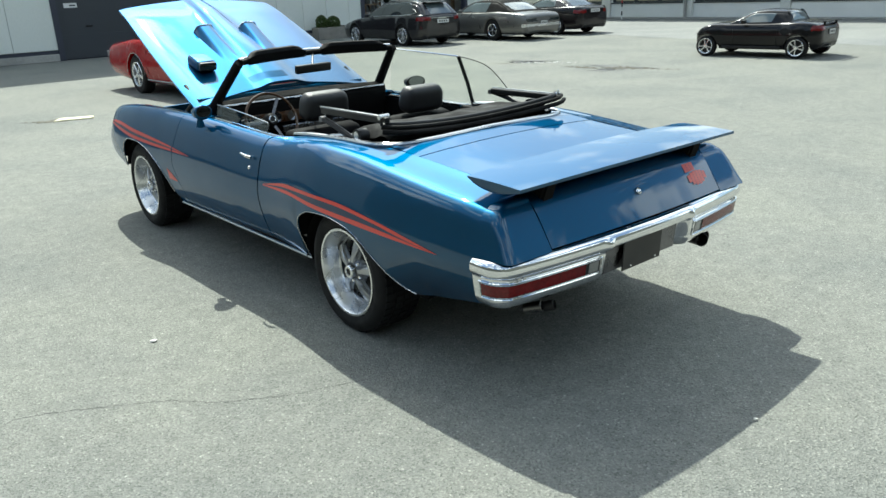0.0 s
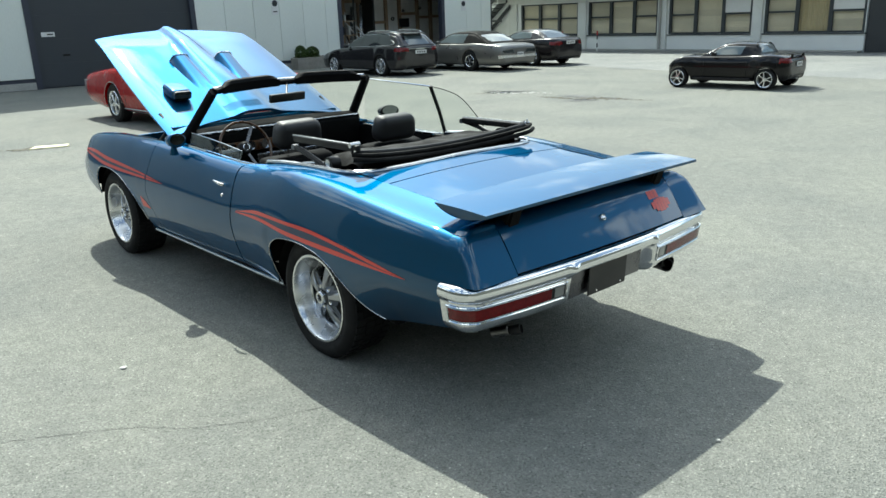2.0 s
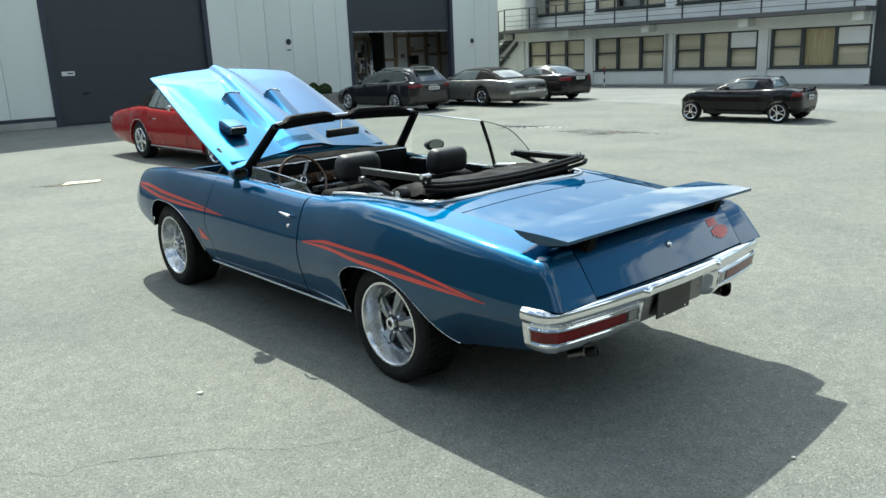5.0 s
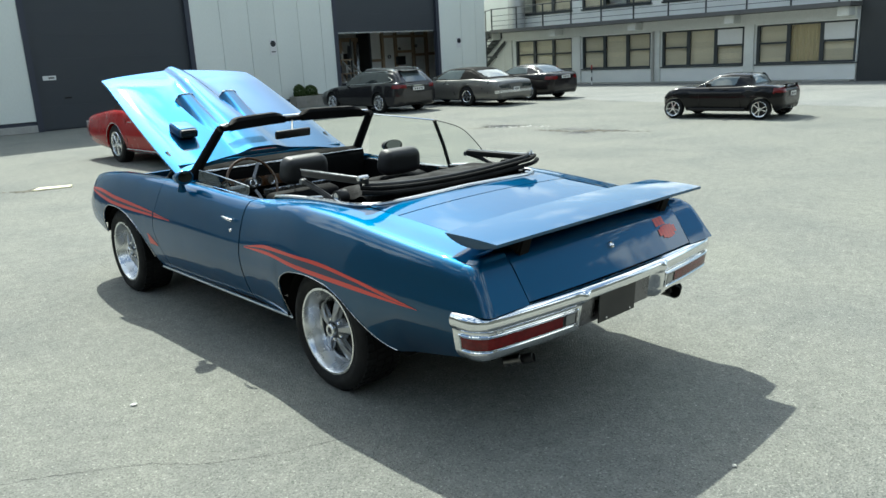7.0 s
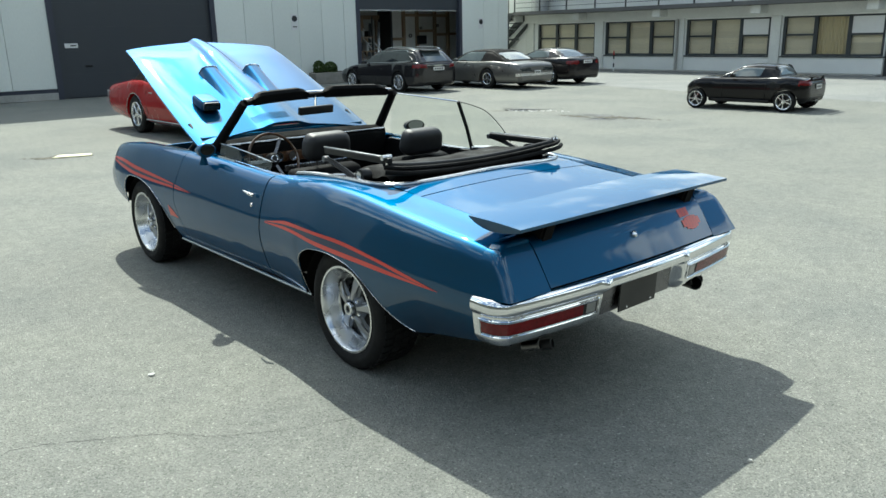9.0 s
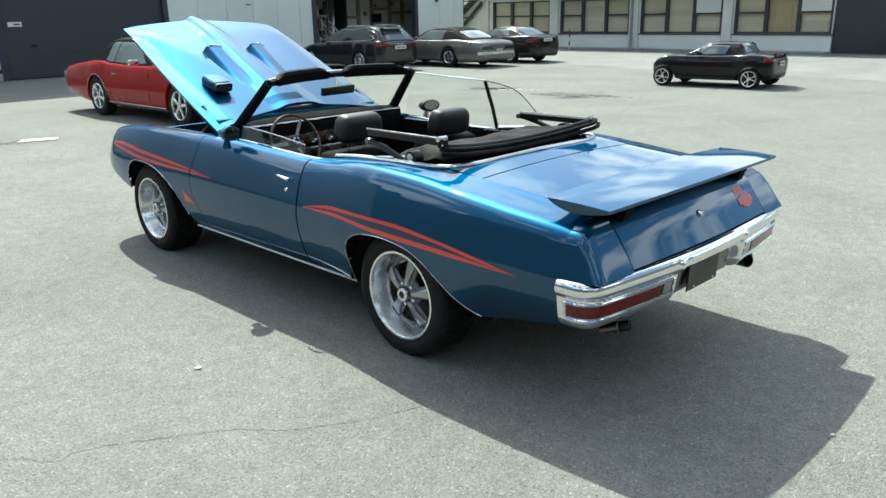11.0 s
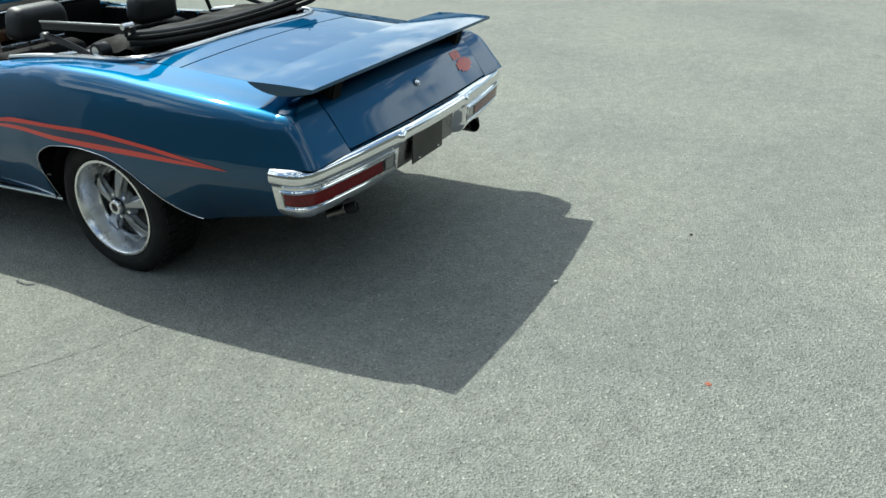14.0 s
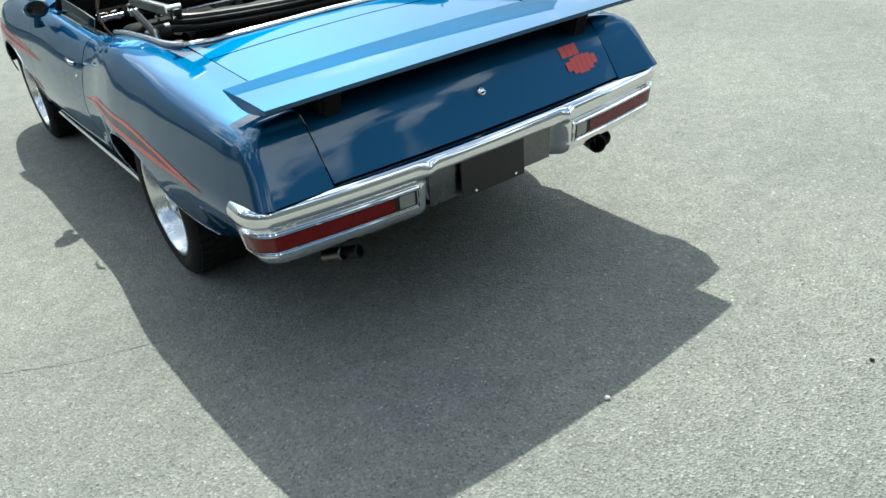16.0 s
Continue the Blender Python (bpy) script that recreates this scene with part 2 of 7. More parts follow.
VINYL = material("black_vinyl", (0.007, 0.007, 0.0075), 0.66, 0.0, 0.0, 0.15, 8, 120, 0.18, 220, spec=0.06)
FABRIC = material("black_top_cloth", (0.0055, 0.0053, 0.0052), 0.7, 0.0, 0.0, 0.25, 9, 300, 0.3, 300, spec=0.14)
FOAM = material("dark_grey_vinyl_seat", (0.017, 0.017, 0.018), 0.48, 0.0, 0.0, 0.12, 8, 200, 0.18, 260)
DASH = material("black_dash", (0.006, 0.0062, 0.006), 0.8, 0.0, 0.0, 0.15, 8, 200, 0.1, 200, spec=0.03)
WOOD = material("walnut_rim", (0.085, 0.04, 0.018), 0.3, 0.0, 0.5, 0.25, 14, 120)
LENS_RED = material("red_lamp_lens", (0.13, 0.0025, 0.0035), 0.10, 0.0, 0.3, 0.35, 25, 70, 0.08, 120, spec=0.3)
LENS_WHITE = material("white_lamp_lens", (0.25, 0.25, 0.235), 0.15, 0.0, 1.0, 0.1, 20, 90, 0.15, 120)
PLATE_BLACK = material("black_plate", (0.012, 0.012, 0.013), 0.4, 0.0, 0.0, 0.1)
PIPE = material("exhaust_steel", (0.14, 0.135, 0.13), 0.3, 1.0, 0.0, 0.2, 20)
GLASS = glass_material("clear_glass", (0.955, 0.972, 0.962), most=0.25)
DOOR_GLASS = glass_material("door_glass", (0.90, 0.93, 0.92), most=0.5, least=0.09)
OFFICE_GLASS = glass_material("office_pane", (0.96, 0.965, 0.95))
DARK_GLASS = material("dark_car_glass", (0.02, 0.027, 0.028), 0.04, 0.0, 0.6, 0.05, spec=0.8)
# pale opaque base stands in for sky reflection and see-through in the panes
CAR_GLASS = material("sky_toned_car_glass", (0.10, 0.125, 0.13), 0.05, 0.0, 0.6, 0.2, 2.0, 30, spec=0.8)
MIRROR_DIM = material("dim_mirror_face", (0.22, 0.24, 0.25), 0.05, 1.0, 0.0, 0.05)
RED_PAINT = material("red_car_paint", (0.30, 0.0020, 0.0035), 0.24, 0.0, 0.25, 0.06, 4, 300, spec=0.10)
BROWN_PAINT = material("dark_brown_metallic", (0.015, 0.014, 0.016), 0.22, 0.2, 0.8, 0.06, 4, 600, spec=0.35)
GREY_PAINT = material("warm_grey_metallic", (0.15, 0.147, 0.138), 0.33, 0.5, 0.6, 0.04, 4, 600)
DARK_PAINT = material("black_brown_metallic", (0.011, 0.009, 0.010), 0.22, 0.1, 0.4, 0.06, 4, 600, spec=0.3)
ROADSTER_PAINT = material("black_pearl_paint", (0.006, 0.0055, 0.006), 0.2, 0.0, 0.3, 0.06, 4, 600, spec=0.2)
WHITE_PLATE = material("white_plate", (0.7, 0.7, 0.68), 0.4, 0.0, 0.0, 0.05)
CLADDING = material("light_grey_cladding", (0.76, 0.79, 0.735), 0.55, 0.0, 0.0, 0.05, 0.7, 30, per=0.035, stretch=(1, 1, 0.3))
GATE = material("anthracite_gate", (0.040, 0.046, 0.055), 0.5, 0.0, 0.0, 0.06, 1.0, 40, per=0.02)
GATE_FRAME = material("blue_grey_frame", (0.04, 0.045, 0.065), 0.5, 0.0, 0.0, 0.08)
CONCRETE = material("painted_concrete", (0.72, 0.73, 0.69), 0.8, 0.0, 0.0, 0.12, 1.2, 30, 0.2, 50)
CONCRETE_DIRTY = material("weathered_concrete", (0.36, 0.355, 0.33), 0.85, 0.0, 0.0, 0.22, 1.5, 30, 0.25, 50)
WALL_WHITE = material("white_render", (0.82, 0.83, 0.80), 0.8, 0.0, 0.0, 0.09, 1.0, 40, 0.15, 60)
FRAME_DARK = material("dark_window_frame", (0.035, 0.042, 0.046), 0.45, 0.0, 0.0, 0.1)
BLIND = material("beige_blind", (0.72, 0.64, 0.49), 0.8, 0.0, 0.0, 0.08, 2.0, 60, per=0.12)
BLIND_OCHRE = material("ochre_curtain", (0.60, 0.50, 0.31), 0.85, 0.0, 0.0, 0.15, 3.0, 60, stretch=(1, 3, 0.4))
STEEL_DARK = material("dark_painted_steel", (0.045, 0.05, 0.052), 0.5, 0.3, 0.0, 0.15)
SLAB_EDGE = material("dark_slab_edge", (0.11, 0.11, 0.11), 0.8, 0.0, 0.0, 0.2, 2.0, 30)
TIMBER = material("bare_timber", (0.33, 0.235, 0.15), 0.7, 0.0, 0.0, 0.2, 4, 60, per=0.15, stretch=(6, 6, 1))
BOARD = material("pale_board", (0.72, 0.715, 0.68), 0.8, 0.0, 0.0, 0.15, 2, 40)
INNER_DARK = material("workshop_dark_wall", (0.48, 0.48, 0.46), 0.85, 0.0, 0.0, 0.2)
CORRUGATED = material("galvanised_sheet", (0.50, 0.51, 0.51), 0.42, 0.6, 0.0, 0.12, 2.0, 60)
# near-black tone carries the shade of the recess beside the office
SHADED_WALL = material("shaded_shed_wall", (0.05, 0.053, 0.055), 0.8, 0.0, 0.0, 0.2, 1.5, 40)
BRICK_RED = material("dark_red_wall", (0.17, 0.045, 0.04), 0.8, 0.0, 0.0, 0.2, 2.0, 60)
LEAF = material("box_leaf", (0.06, 0.10, 0.02), 0.55, 0.0, 0.0, 0.3, 10, 80)
TROUGH = material("exposed_concrete", (0.27, 0.255, 0.225), 0.9, 0.0, 0.0, 0.3, 6, 90, 0.5, 70)
POT = material("planter_timber", (0.10, 0.075, 0.05), 0.8, 0.0, 0.0, 0.25, 8, 60)
STONE = material("pale_stone", (0.5, 0.49, 0.46), 0.85, 0.0, 0.0, 0.2, 30, 120, 0.3)
SLAB_CREAM = material("cream_board", (0.78, 0.72, 0.50), 0.8, 0.0, 0.0, 0.12, 6, 60, 0.2)
SIGN_WHITE = material("white_enamel", (0.75, 0.75, 0.73), 0.4, 0.0, 0.0, 0.04)
SIGN_BLACK = material("black_enamel", (0.02, 0.02, 0.022), 0.4, 0.0, 0.0, 0.04)
SIGN_RED = material("red_enamel", (0.5, 0.03, 0.03), 0.4, 0.0, 0.0, 0.04)


def asphalt_material(name, gain, blue=1.0):
    """Worn grey asphalt: pale stone chips in dark binder, patches, fine cracks."""
    m = bpy.data.materials.new(name)
    m.use_nodes = True
    nd, ln = m.node_tree.nodes, m.node_tree.links
    b = nd["Principled BSDF"]
    co = nd.new("ShaderNodeTexCoord")

    def noise_node(scale, detail=4.0, rough=0.55, dist=0.0):
        n = nd.new("ShaderNodeTexNoise")
        n.inputs["Scale"].default_value = scale
        n.inputs["Detail"].default_value = detail
        n.inputs["Roughness"].default_value = rough
        n.inputs["Distortion"].default_value = dist
        ln.new(co.outputs["Object"], n.inputs["Vector"])
        return n

    def ramp(src, *stops):
        r = nd.new("ShaderNodeValToRGB")
        r.color_ramp.elements[0].position, r.color_ramp.elements[0].color = stops[0][0], (*stops[0][1], 1)
        r.color_ramp.elements[1].position, r.color_ramp.elements[1].color = stops[-1][0], (*stops[-1][1], 1)
        for pos, col in stops[1:-1]:
            e = r.color_ramp.elements.new(pos)
            e.color = (*col, 1)
        ln.new(src, r.inputs["Fac"])
        return r.outputs["Color"]

    def mult(a, c):
        x = nd.new("ShaderNodeMix")
        x.data_type, x.blend_type = "RGBA", "MULTIPLY"
        x.inputs["Factor"].default_value = 1.0
        ln.new(a, x.inputs["A"])
        ln.new(c, x.inputs["B"])
        return x.outputs["Result"]

    vo = nd.new("ShaderNodeTexVoronoi")
    vo.inputs["Scale"].default_value = 130.0
    ln.new(co.outputs["Object"], vo.inputs["Vector"])
    chips = ((0.08, (0.123, 0.127, 0.116)), (0.30, (0.185, 0.190, 0.173)), (0.60, (0.209, 0.214, 0.197)), (0.88, (0.264, 0.266, 0.243)), (0.98, (0.41, 0.41, 0.37)))
    chip = ramp(vo.outputs["Color"], *[(p, (gain * c[0], gain * c[1], gain * blue * c[2])) for p, c in chips])
    grain = ramp(noise_node(240.0, 3.0).outputs["Fac"], (0.30, (0.58, 0.58, 0.58)), (0.44, (1.0, 1.0, 1.0)), (0.7, (1.16, 1.16, 1.15)))
    mid = ramp(noise_node(9.0, 5.0, 0.62).outputs["Fac"], (0.3, (0.88, 0.88, 0.88)), (0.7, (1.10, 1.10, 1.09)))
    big = ramp(noise_node(0.55, 6.0, 0.6, 0.4).outputs["Fac"], (0.32, (0.84, 0.85, 0.86)), (0.52, (1.01, 1.0, 0.985)), (0.7, (1.10, 1.09, 1.045)))
    stain = ramp(noise_node(1.9, 6.0, 0.65, 0.8).outputs["Fac"], (0.26, (0.74, 0.74, 0.75)), (0.36, (1, 1, 1)), (1.0, (1, 1, 1)))
    ln.new(mult(mult(mult(mult(chip, grain), mid), big), stain), b.inputs["Base Color"])
    b.inputs["Roughness"].default_value = 0.82
    b.inputs["Specular IOR Level"].default_value = 0.22
    hb = nd.new("ShaderNodeBump")
    hb.inputs["Strength"].default_value = 0.8
    hb.inputs["Distance"].default_value = 0.006
    ln.new(vo.outputs["Distance"], hb.inputs["Height"])
    hb2 = nd.new("ShaderNodeBump")
    hb2.inputs["Strength"].default_value = 0.25
    hb2.inputs["Distance"].default_value = 0.01
    ln.new(noise_node(35.0, 5.0).outputs["Fac"], hb2.inputs["Height"])
    ln.new(hb.outputs["Normal"], hb2.inputs["Normal"])
    ln.new(hb2.outputs["Normal"], b.inputs["Normal"])
    return m


ASPHALT = asphalt_material("worn_asphalt", 1.0)
LANE = asphalt_material("pale_lane_surface", 1.22, 1.06)
CRACK = material("crack_shadow", (0.07, 0.07, 0.066), 0.95, 0.0, 0.0, 0.3, 20, 200)
CRUMB = material("crumbled_dirt", (0.12, 0.11, 0.085), 0.9, 0.0, 0.0, 0.5, 14, 80, 0.6, 80)
PUDDLE = material("still_water", (0.03, 0.03, 0.028), 0.04, 0.0, 0.0, 0.2, 6, 40, rvary=0.3)
PATCH = material("broken_asphalt", (0.045, 0.043, 0.038), 0.45, 0.0, 0.0, 0.5, 9, 60, 0.6, 60)

# ---- ground ----
def ground_sheet():
    bm = bmesh.new()
    ring = [-1500, -300, -80, -30, -12, 0, 12, 30, 80, 300, 1500]
    rows = [[(x, y, 0.0) for y in ring] for x in ring]
    return grid(rows, into=bm)


solid("ground", ground_sheet(), ASPHALT, "worn grey asphalt yard with fine chips and stains", "ground", kind="structure", smooth=False)


def lane_sheet():
    """The paler lane along the office, with a worn wavering edge."""
    edge = spline([(16.9, -60.0), (16.6, -20.0), (16.5, -1.4), (16.65, 1.2), (16.75, 3.4), (17.15, 6.0), (17.5, 10.0), (18.2, 13.0), (19.4, 16.5), (20.6, 20.0), (21.2, 23.1)], 16)
    rg = random.Random(12)
    return grid([[(p.x + 0.16 * (rg.random() - 0.5), p.y, 0.004), ((p.x + 26.8) / 2, p.y, 0.004), (26.84, p.y, 0.004)] for p in edge])


solid("road", lane_sheet(), LANE, "paler worn lane surface along the office building", "road", kind="structure", smooth=False)


# ---- hall with sectional gates ----
HALL_Y, HALL_TOP = 23.5, 9.3
HALL_X0, HALL_X1 = -20.0, 24.4
GATES = ((4.05, 9.55), (15.65, 21.4))
GATE_TOP = 4.42
hall = tagged(new("wall_north"), "light grey clad hall wall with two gate openings", "wall", kind="structure")


def hall_core():
    """Wall behind the panels, with openings right through."""
    bm = bmesh.new()
    xs = [HALL_X0, GATES[0][0], GATES[0][1], GATES[1][0], GATES[1][1], HALL_X1]
    for i in (0, 2, 4):
        box(xs[i], xs[i + 1], HALL_Y + 0.06, HALL_Y + 0.3, 0.0, HALL_TOP, into=bm)
    for g in GATES:
        box(g[0], g[1], HALL_Y + 0.06, HALL_Y + 0.3, GATE_TOP, HALL_TOP, into=bm)
    return bm


part("wall_core", hall_core(), CLADDING, hall, smooth=False)
part("hall_roof", box(HALL_X0, HALL_X1 - 0.301, HALL_Y + 0.301, HALL_Y + 14, HALL_TOP - 0.4, HALL_TOP - 0.1), GATE_FRAME, hall, smooth=False)
part("end_wall", box(HALL_X1 - 0.3, HALL_X1, HALL_Y + 0.301, HALL_Y + 14, 0, HALL_TOP), CLADDING, hall, smooth=False)


def hall_panels():
    edges = [-20.0, -17.0, -14.0, -11.0, -8.0, -5.0, -2.0, 0.2, 1.45, 2.75, 4.05, None, 9.55, 10.7, 11.85, 12.95, 14.0, 15.04, 15.65, None, 21.4, 22.8, 23.75, 24.4]
    for a, b in zip(edges, edges[1:]):
        if a is None or b is None:
            continue
        part("panel", box(a + 0.006, b - 0.006, HALL_Y, HALL_Y + 0.06, 0.34, HALL_TOP, 0.008, 1), CLADDING, hall, smooth=False)
        part("plinth_gap", box(a, b, HALL_Y + 0.03, HALL_Y + 0.058, 0.22, 0.335), GATE_FRAME, hall, smooth=False)
        part("plinth", box(a, b, HALL_Y - 0.02, HALL_Y + 0.058, 0.0, 0.219, 0.01, 1), CONCRETE_DIRTY, hall, smooth=False)
    for g in GATES:
        part("panel", box(g[0], g[1], HALL_Y, HALL_Y + 0.06, GATE_TOP + 0.16, HALL_TOP, 0.008, 1), CLADDING, hall, smooth=False)


hall_panels()
part("roof_edge", box(HALL_X0, HALL_X1 + 0.04, HALL_Y - 0.05, HALL_Y + 0.3, HALL_TOP, HALL_TOP + 0.15), GATE_FRAME, hall, smooth=False)


def gate(g, lift, name, label):
    """A sectional gate in a frame, lifted by some metres."""
    root = tagged(new(name), label, "gate", kind="structure")
    x0, x1 = g
    part("gate_frame", box(x0 - 0.02, x0 + 0.16, HALL_Y - 0.03, HALL_Y + 0.2, 0, GATE_TOP), GATE_FRAME, root, smooth=False)
    part("gate_frame", box(x1 - 0.16, x1 + 0.02, HALL_Y - 0.03, HALL_Y + 0.2, 0, GATE_TOP), GATE_FRAME, root, smooth=False)
    part("gate_frame", box(x0 - 0.02, x1 + 0.02, HALL_Y - 0.03, HALL_Y + 0.2, GATE_TOP, GATE_TOP + 0.15), GATE_FRAME, root, smooth=False)
    z = lift + (0.04 if not lift else 0.0)
    h = 0.73
    while z < GATE_TOP - 0.05:
        top = min(z + h - 0.0012, GATE_TOP)
        part("gate_section", box(x0 + 0.16, x1 - 0.16, HALL_Y + 0.1, HALL_Y + 0.15, z, top), GATE, root, smooth=False)
        z += h
    # sheet added behind the sections to stop light between them
    part("gate_backing", box(x0 + 0.16, x1 - 0.16, HALL_Y + 0.151, HALL_Y + 0.2, lift if lift else 0.0, GATE_TOP), GATE_FRAME, root, smooth=False)
    if lift:
        part("bottom_seal", box(x0 + 0.16, x1 - 0.16, HALL_Y + 0.09, HALL_Y + 0.155, lift - 0.06, lift), CHROME_DULL, root, smooth=False)
    return root


gate_a = gate(GATES[0], 0.0, "door_1", "closed anthracite sectional gate of a hall")
part("notice", box(4.45, 4.85, HALL_Y + 0.092, HALL_Y + 0.1, 1.58, 1.72, 0.003, 1), SIGN_WHITE, gate_a, "small white notice", smooth=False)
part("notice_bar", box(4.62, 4.80, HALL_Y + 0.087, HALL_Y + 0.092, 1.63, 1.67), SIGN_BLACK, gate_a, smooth=False)
part("gate_handle", box(5.0, 5.22, HALL_Y + 0.07, HALL_Y + 0.1, 0.98, 1.03, 0.008, 1), BLACK, gate_a, smooth=False)
gate(GATES[1], 2.82, "door_2", "half raised anthracite sectional gate of a workshop")


def no_parking_sign(x, z, plate):
    s = thing("wall_sign", "small round no-parking sign fixed to the cladding", "sign", group="wall signs")
    part("backing", box(x - 0.14, x + 0.14, HALL_Y - 0.012, HALL_Y - 0.002, z - (0.42 if plate else 0.3), z + 0.17, 0.004, 1), SIGN_WHITE, s, smooth=False)
    part("disc", moved(lathe([(-0.004, 0.0), (-0.004, 0.115), (0.004, 0.115)], 24, "y"), pose(x, HALL_Y - 0.017, z)), SIGN_BLACK, s, smooth=False)
    part("disc_ring", moved(lathe([(-0.003, 0.085), (-0.003, 0.112), (0.003, 0.112), (0.003, 0.085)], 24, "y", closed=True), pose(x, HALL_Y - 0.025, z)), GATE_FRAME, s, smooth=False)
    if plate:
        part("text_bar", box(x - 0.09, x + 0.09, HALL_Y - 0.016, HALL_Y - 0.0125, z - 0.32, z - 0.28), SIGN_BLACK, s, smooth=False)


no_parking_sign(12.77, 2.46, True)
no_parking_sign(22.6, 2.30, False)

# workshop behind the raised gate
inside = tagged(new("wall_workshop"), "dim workshop interior with a timber stud partition", "room", kind="structure")
part("back_wall", box(14.6, 19.498, 27.3, 27.5, 0, 4.5), INNER_DARK, inside, smooth=False)
part("side_wall", box(14.4, 14.6, HALL_Y + 0.301, 27.5, 0, 4.5), INNER_DARK, inside, smooth=False)
part("partition", box(19.6, 24.09, 26.4, 26.5, 0, 4.5), BOARD, inside, smooth=False)
part("partition_end", box(19.5, 19.6, 26.3, 27.5, 0, 4.5), STEEL_DARK, inside, smooth=False)
# unseen ceiling, kept pale to bounce daylight onto the workshop walls
part("workshop_bounce_roof", box(14.4, 24.09, HALL_Y + 0.301, 29.2, 4.5, 4.7), BOARD, inside, smooth=False)
for x in (20.22, 21.03, 22.14, 22.98, 23.8):
    part("stud", box(x, x + 0.13, 26.26, 26.399, 0, 4.5), TIMBER, inside, smooth=False)
for x0, x1, z in ((19.6, 20.22, 1.55), (21.16, 22.14, 1.90), (22.27, 22.98, 1.72), (23.11, 23.8, 1.74), (20.35, 21.03, 2.62), (21.16, 22.14, 2.62), (22.27, 22.98, 2.60)):
    part("rail", box(x0, x1, 26.27, 26.399, z, z + 0.12), TIMBER, inside, smooth=False)
part("beam", box(17.2, 19.498, 27.14, 27.299, 2.52, 2.70), TIMBER, inside, smooth=False)
for x in (17.3, 18.35, 19.3):
    part("stud", box(x, x + 0.13, 27.16, 27.299, 0, 2.519), TIMBER, inside, smooth=False)
part("dark_box", box(21.0, 21.5, 26.10, 26.255, 1.35, 1.75, 0.01, 1), BLACK, inside, smooth=False)
ladder = thing("ladder", "pale ladder leaning in the dim workshop", "ladder")
for dx in (0, 0.42):
    part("stile", tube([(19.0 + dx, 25.5, 0.0), (16.7 + dx, 26.1, 2.75)], 0.035, 6), SIGN_WHITE, ladder)
for k in range(10):
    t = 0.08 + k * 0.09
    part("rung", tube([(19.0 - 2.3 * t, 25.5 + 0.6 * t, 2.75 * t), (19.42 - 2.3 * t, 25.5 + 0.6 * t, 2.75 * t)], 0.018, 6), SIGN_WHITE, ladder)
shelf = thing("storage_shelf", "dark steel shelf full of workshop parts", "shelf")
for x in (16.6, 17.7):
    part("upright", box(x, x + 0.06, 25.3, 25.36, 0, 2.6), STEEL_DARK, shelf, smooth=False)
for z in (0.5, 1.1, 1.7):
    part("board", box(16.6, 17.76, 25.2, 25.8, z, z + 0.04), TIMBER, shelf, smooth=False)
rng = random.Random(4)
for k in range(10):
    x = 16.65 + 0.105 * k
    z = (0.54, 1.14, 1.74)[k % 3]
    h = 0.2 + 0.2 * rng.random()
    solid("box", box(x, x + 0.1, 25.3, 25.6, z, z + h, 0.008, 1), rng.choice([BLACK, BOARD, INNER_DARK, STEEL_DARK]), "small storage box on a workshop shelf", "box", "boxes on the workshop shelf", smooth=False)

rng = random.Random(9)
for k in range(7):
    x = 17.0 + 0.28 * k + 0.1 * rng.random()
    solid("leaning_plank", moved(box(-0.07, 0.07, -0.015, 0.015, 0.0, 2.3 + 0.9 * rng.random(), 0.004, 1), pose(x, 25.4 + 0.1 * k, 0.0, -8 - 5 * rng.random(), -24 + 40 * rng.random(), 0)), rng.choice([TIMBER, BOARD, CHROME_DULL, STEEL_DARK]), "long board or bar leaning in the dim workshop", "plank", "boards leaning in the workshop", smooth=False)
for k in range(9):
    x, h, w = 15.9 + 0.42 * k + 0.1 * rng.random(), 0.35 + 0.5 * rng.random(), 0.13 + 0.1 * rng.random()
    solid("crate", box(x - w, x + w, 24.9 + 0.3 * (k % 2), 25.2 + 0.3 * (k % 2), 0, h, 0.012, 1), rng.choice([TIMBER, BOARD, SIGN_WHITE, BLACK, CHROME_DULL]), "box or crate on the workshop floor", "crate", "crates in the workshop", smooth=False)
for x, z, r in ((20.6, 1.75, 0.09), (21.25, 2.1, 0.06), (22.3, 2.2, 0.07)):
    solid("wall_tool", moved(lathe([(-0.02, r * 0.6), (-0.03, r * 0.8), (-0.02, r), (0.03, r), (0.03, r * 0.6)], 18, "y", closed=True), pose(x, 26.22, z)), BLACK, "round coil hung on the workshop partition", "coil", "coils on the workshop wall", smooth=False)

# ---- office building with gallery ----
OFX = 27.3
office = tagged(new("wall_east"), "pale two-storey office facade with dark window bands", "building", kind="structure")
BAYS = [(24.2, 20.55), (19.97, 16.22), (15.68, 11.95), (11.45, 7.72)]
Z0, Z1 = 0.69, 2.17
OFF_N, OFF_S, OFF_TOP = 38.0, 7.70, 5.3


def office_wall():
    bm = bmesh.new()
    ys = [OFF_N, 24.2, 20.55, 19.97, 16.22, 15.68, 11.95, 11.45, 7.72, OFF_S]
    for i in range(0, len(ys) - 1, 2):
        box(OFX, OFX + 0.35, ys[i], ys[i + 1], 0.0, OFF_TOP, into=bm)
    for a, b in BAYS:
        box(OFX, OFX + 0.35, a, b, 0.0, Z0, into=bm)
        box(OFX, OFX + 0.35, a, b, Z1, 3.35, into=bm)
        box(OFX, OFX + 0.35, a, b, 4.75, OFF_TOP, into=bm)
    return bm


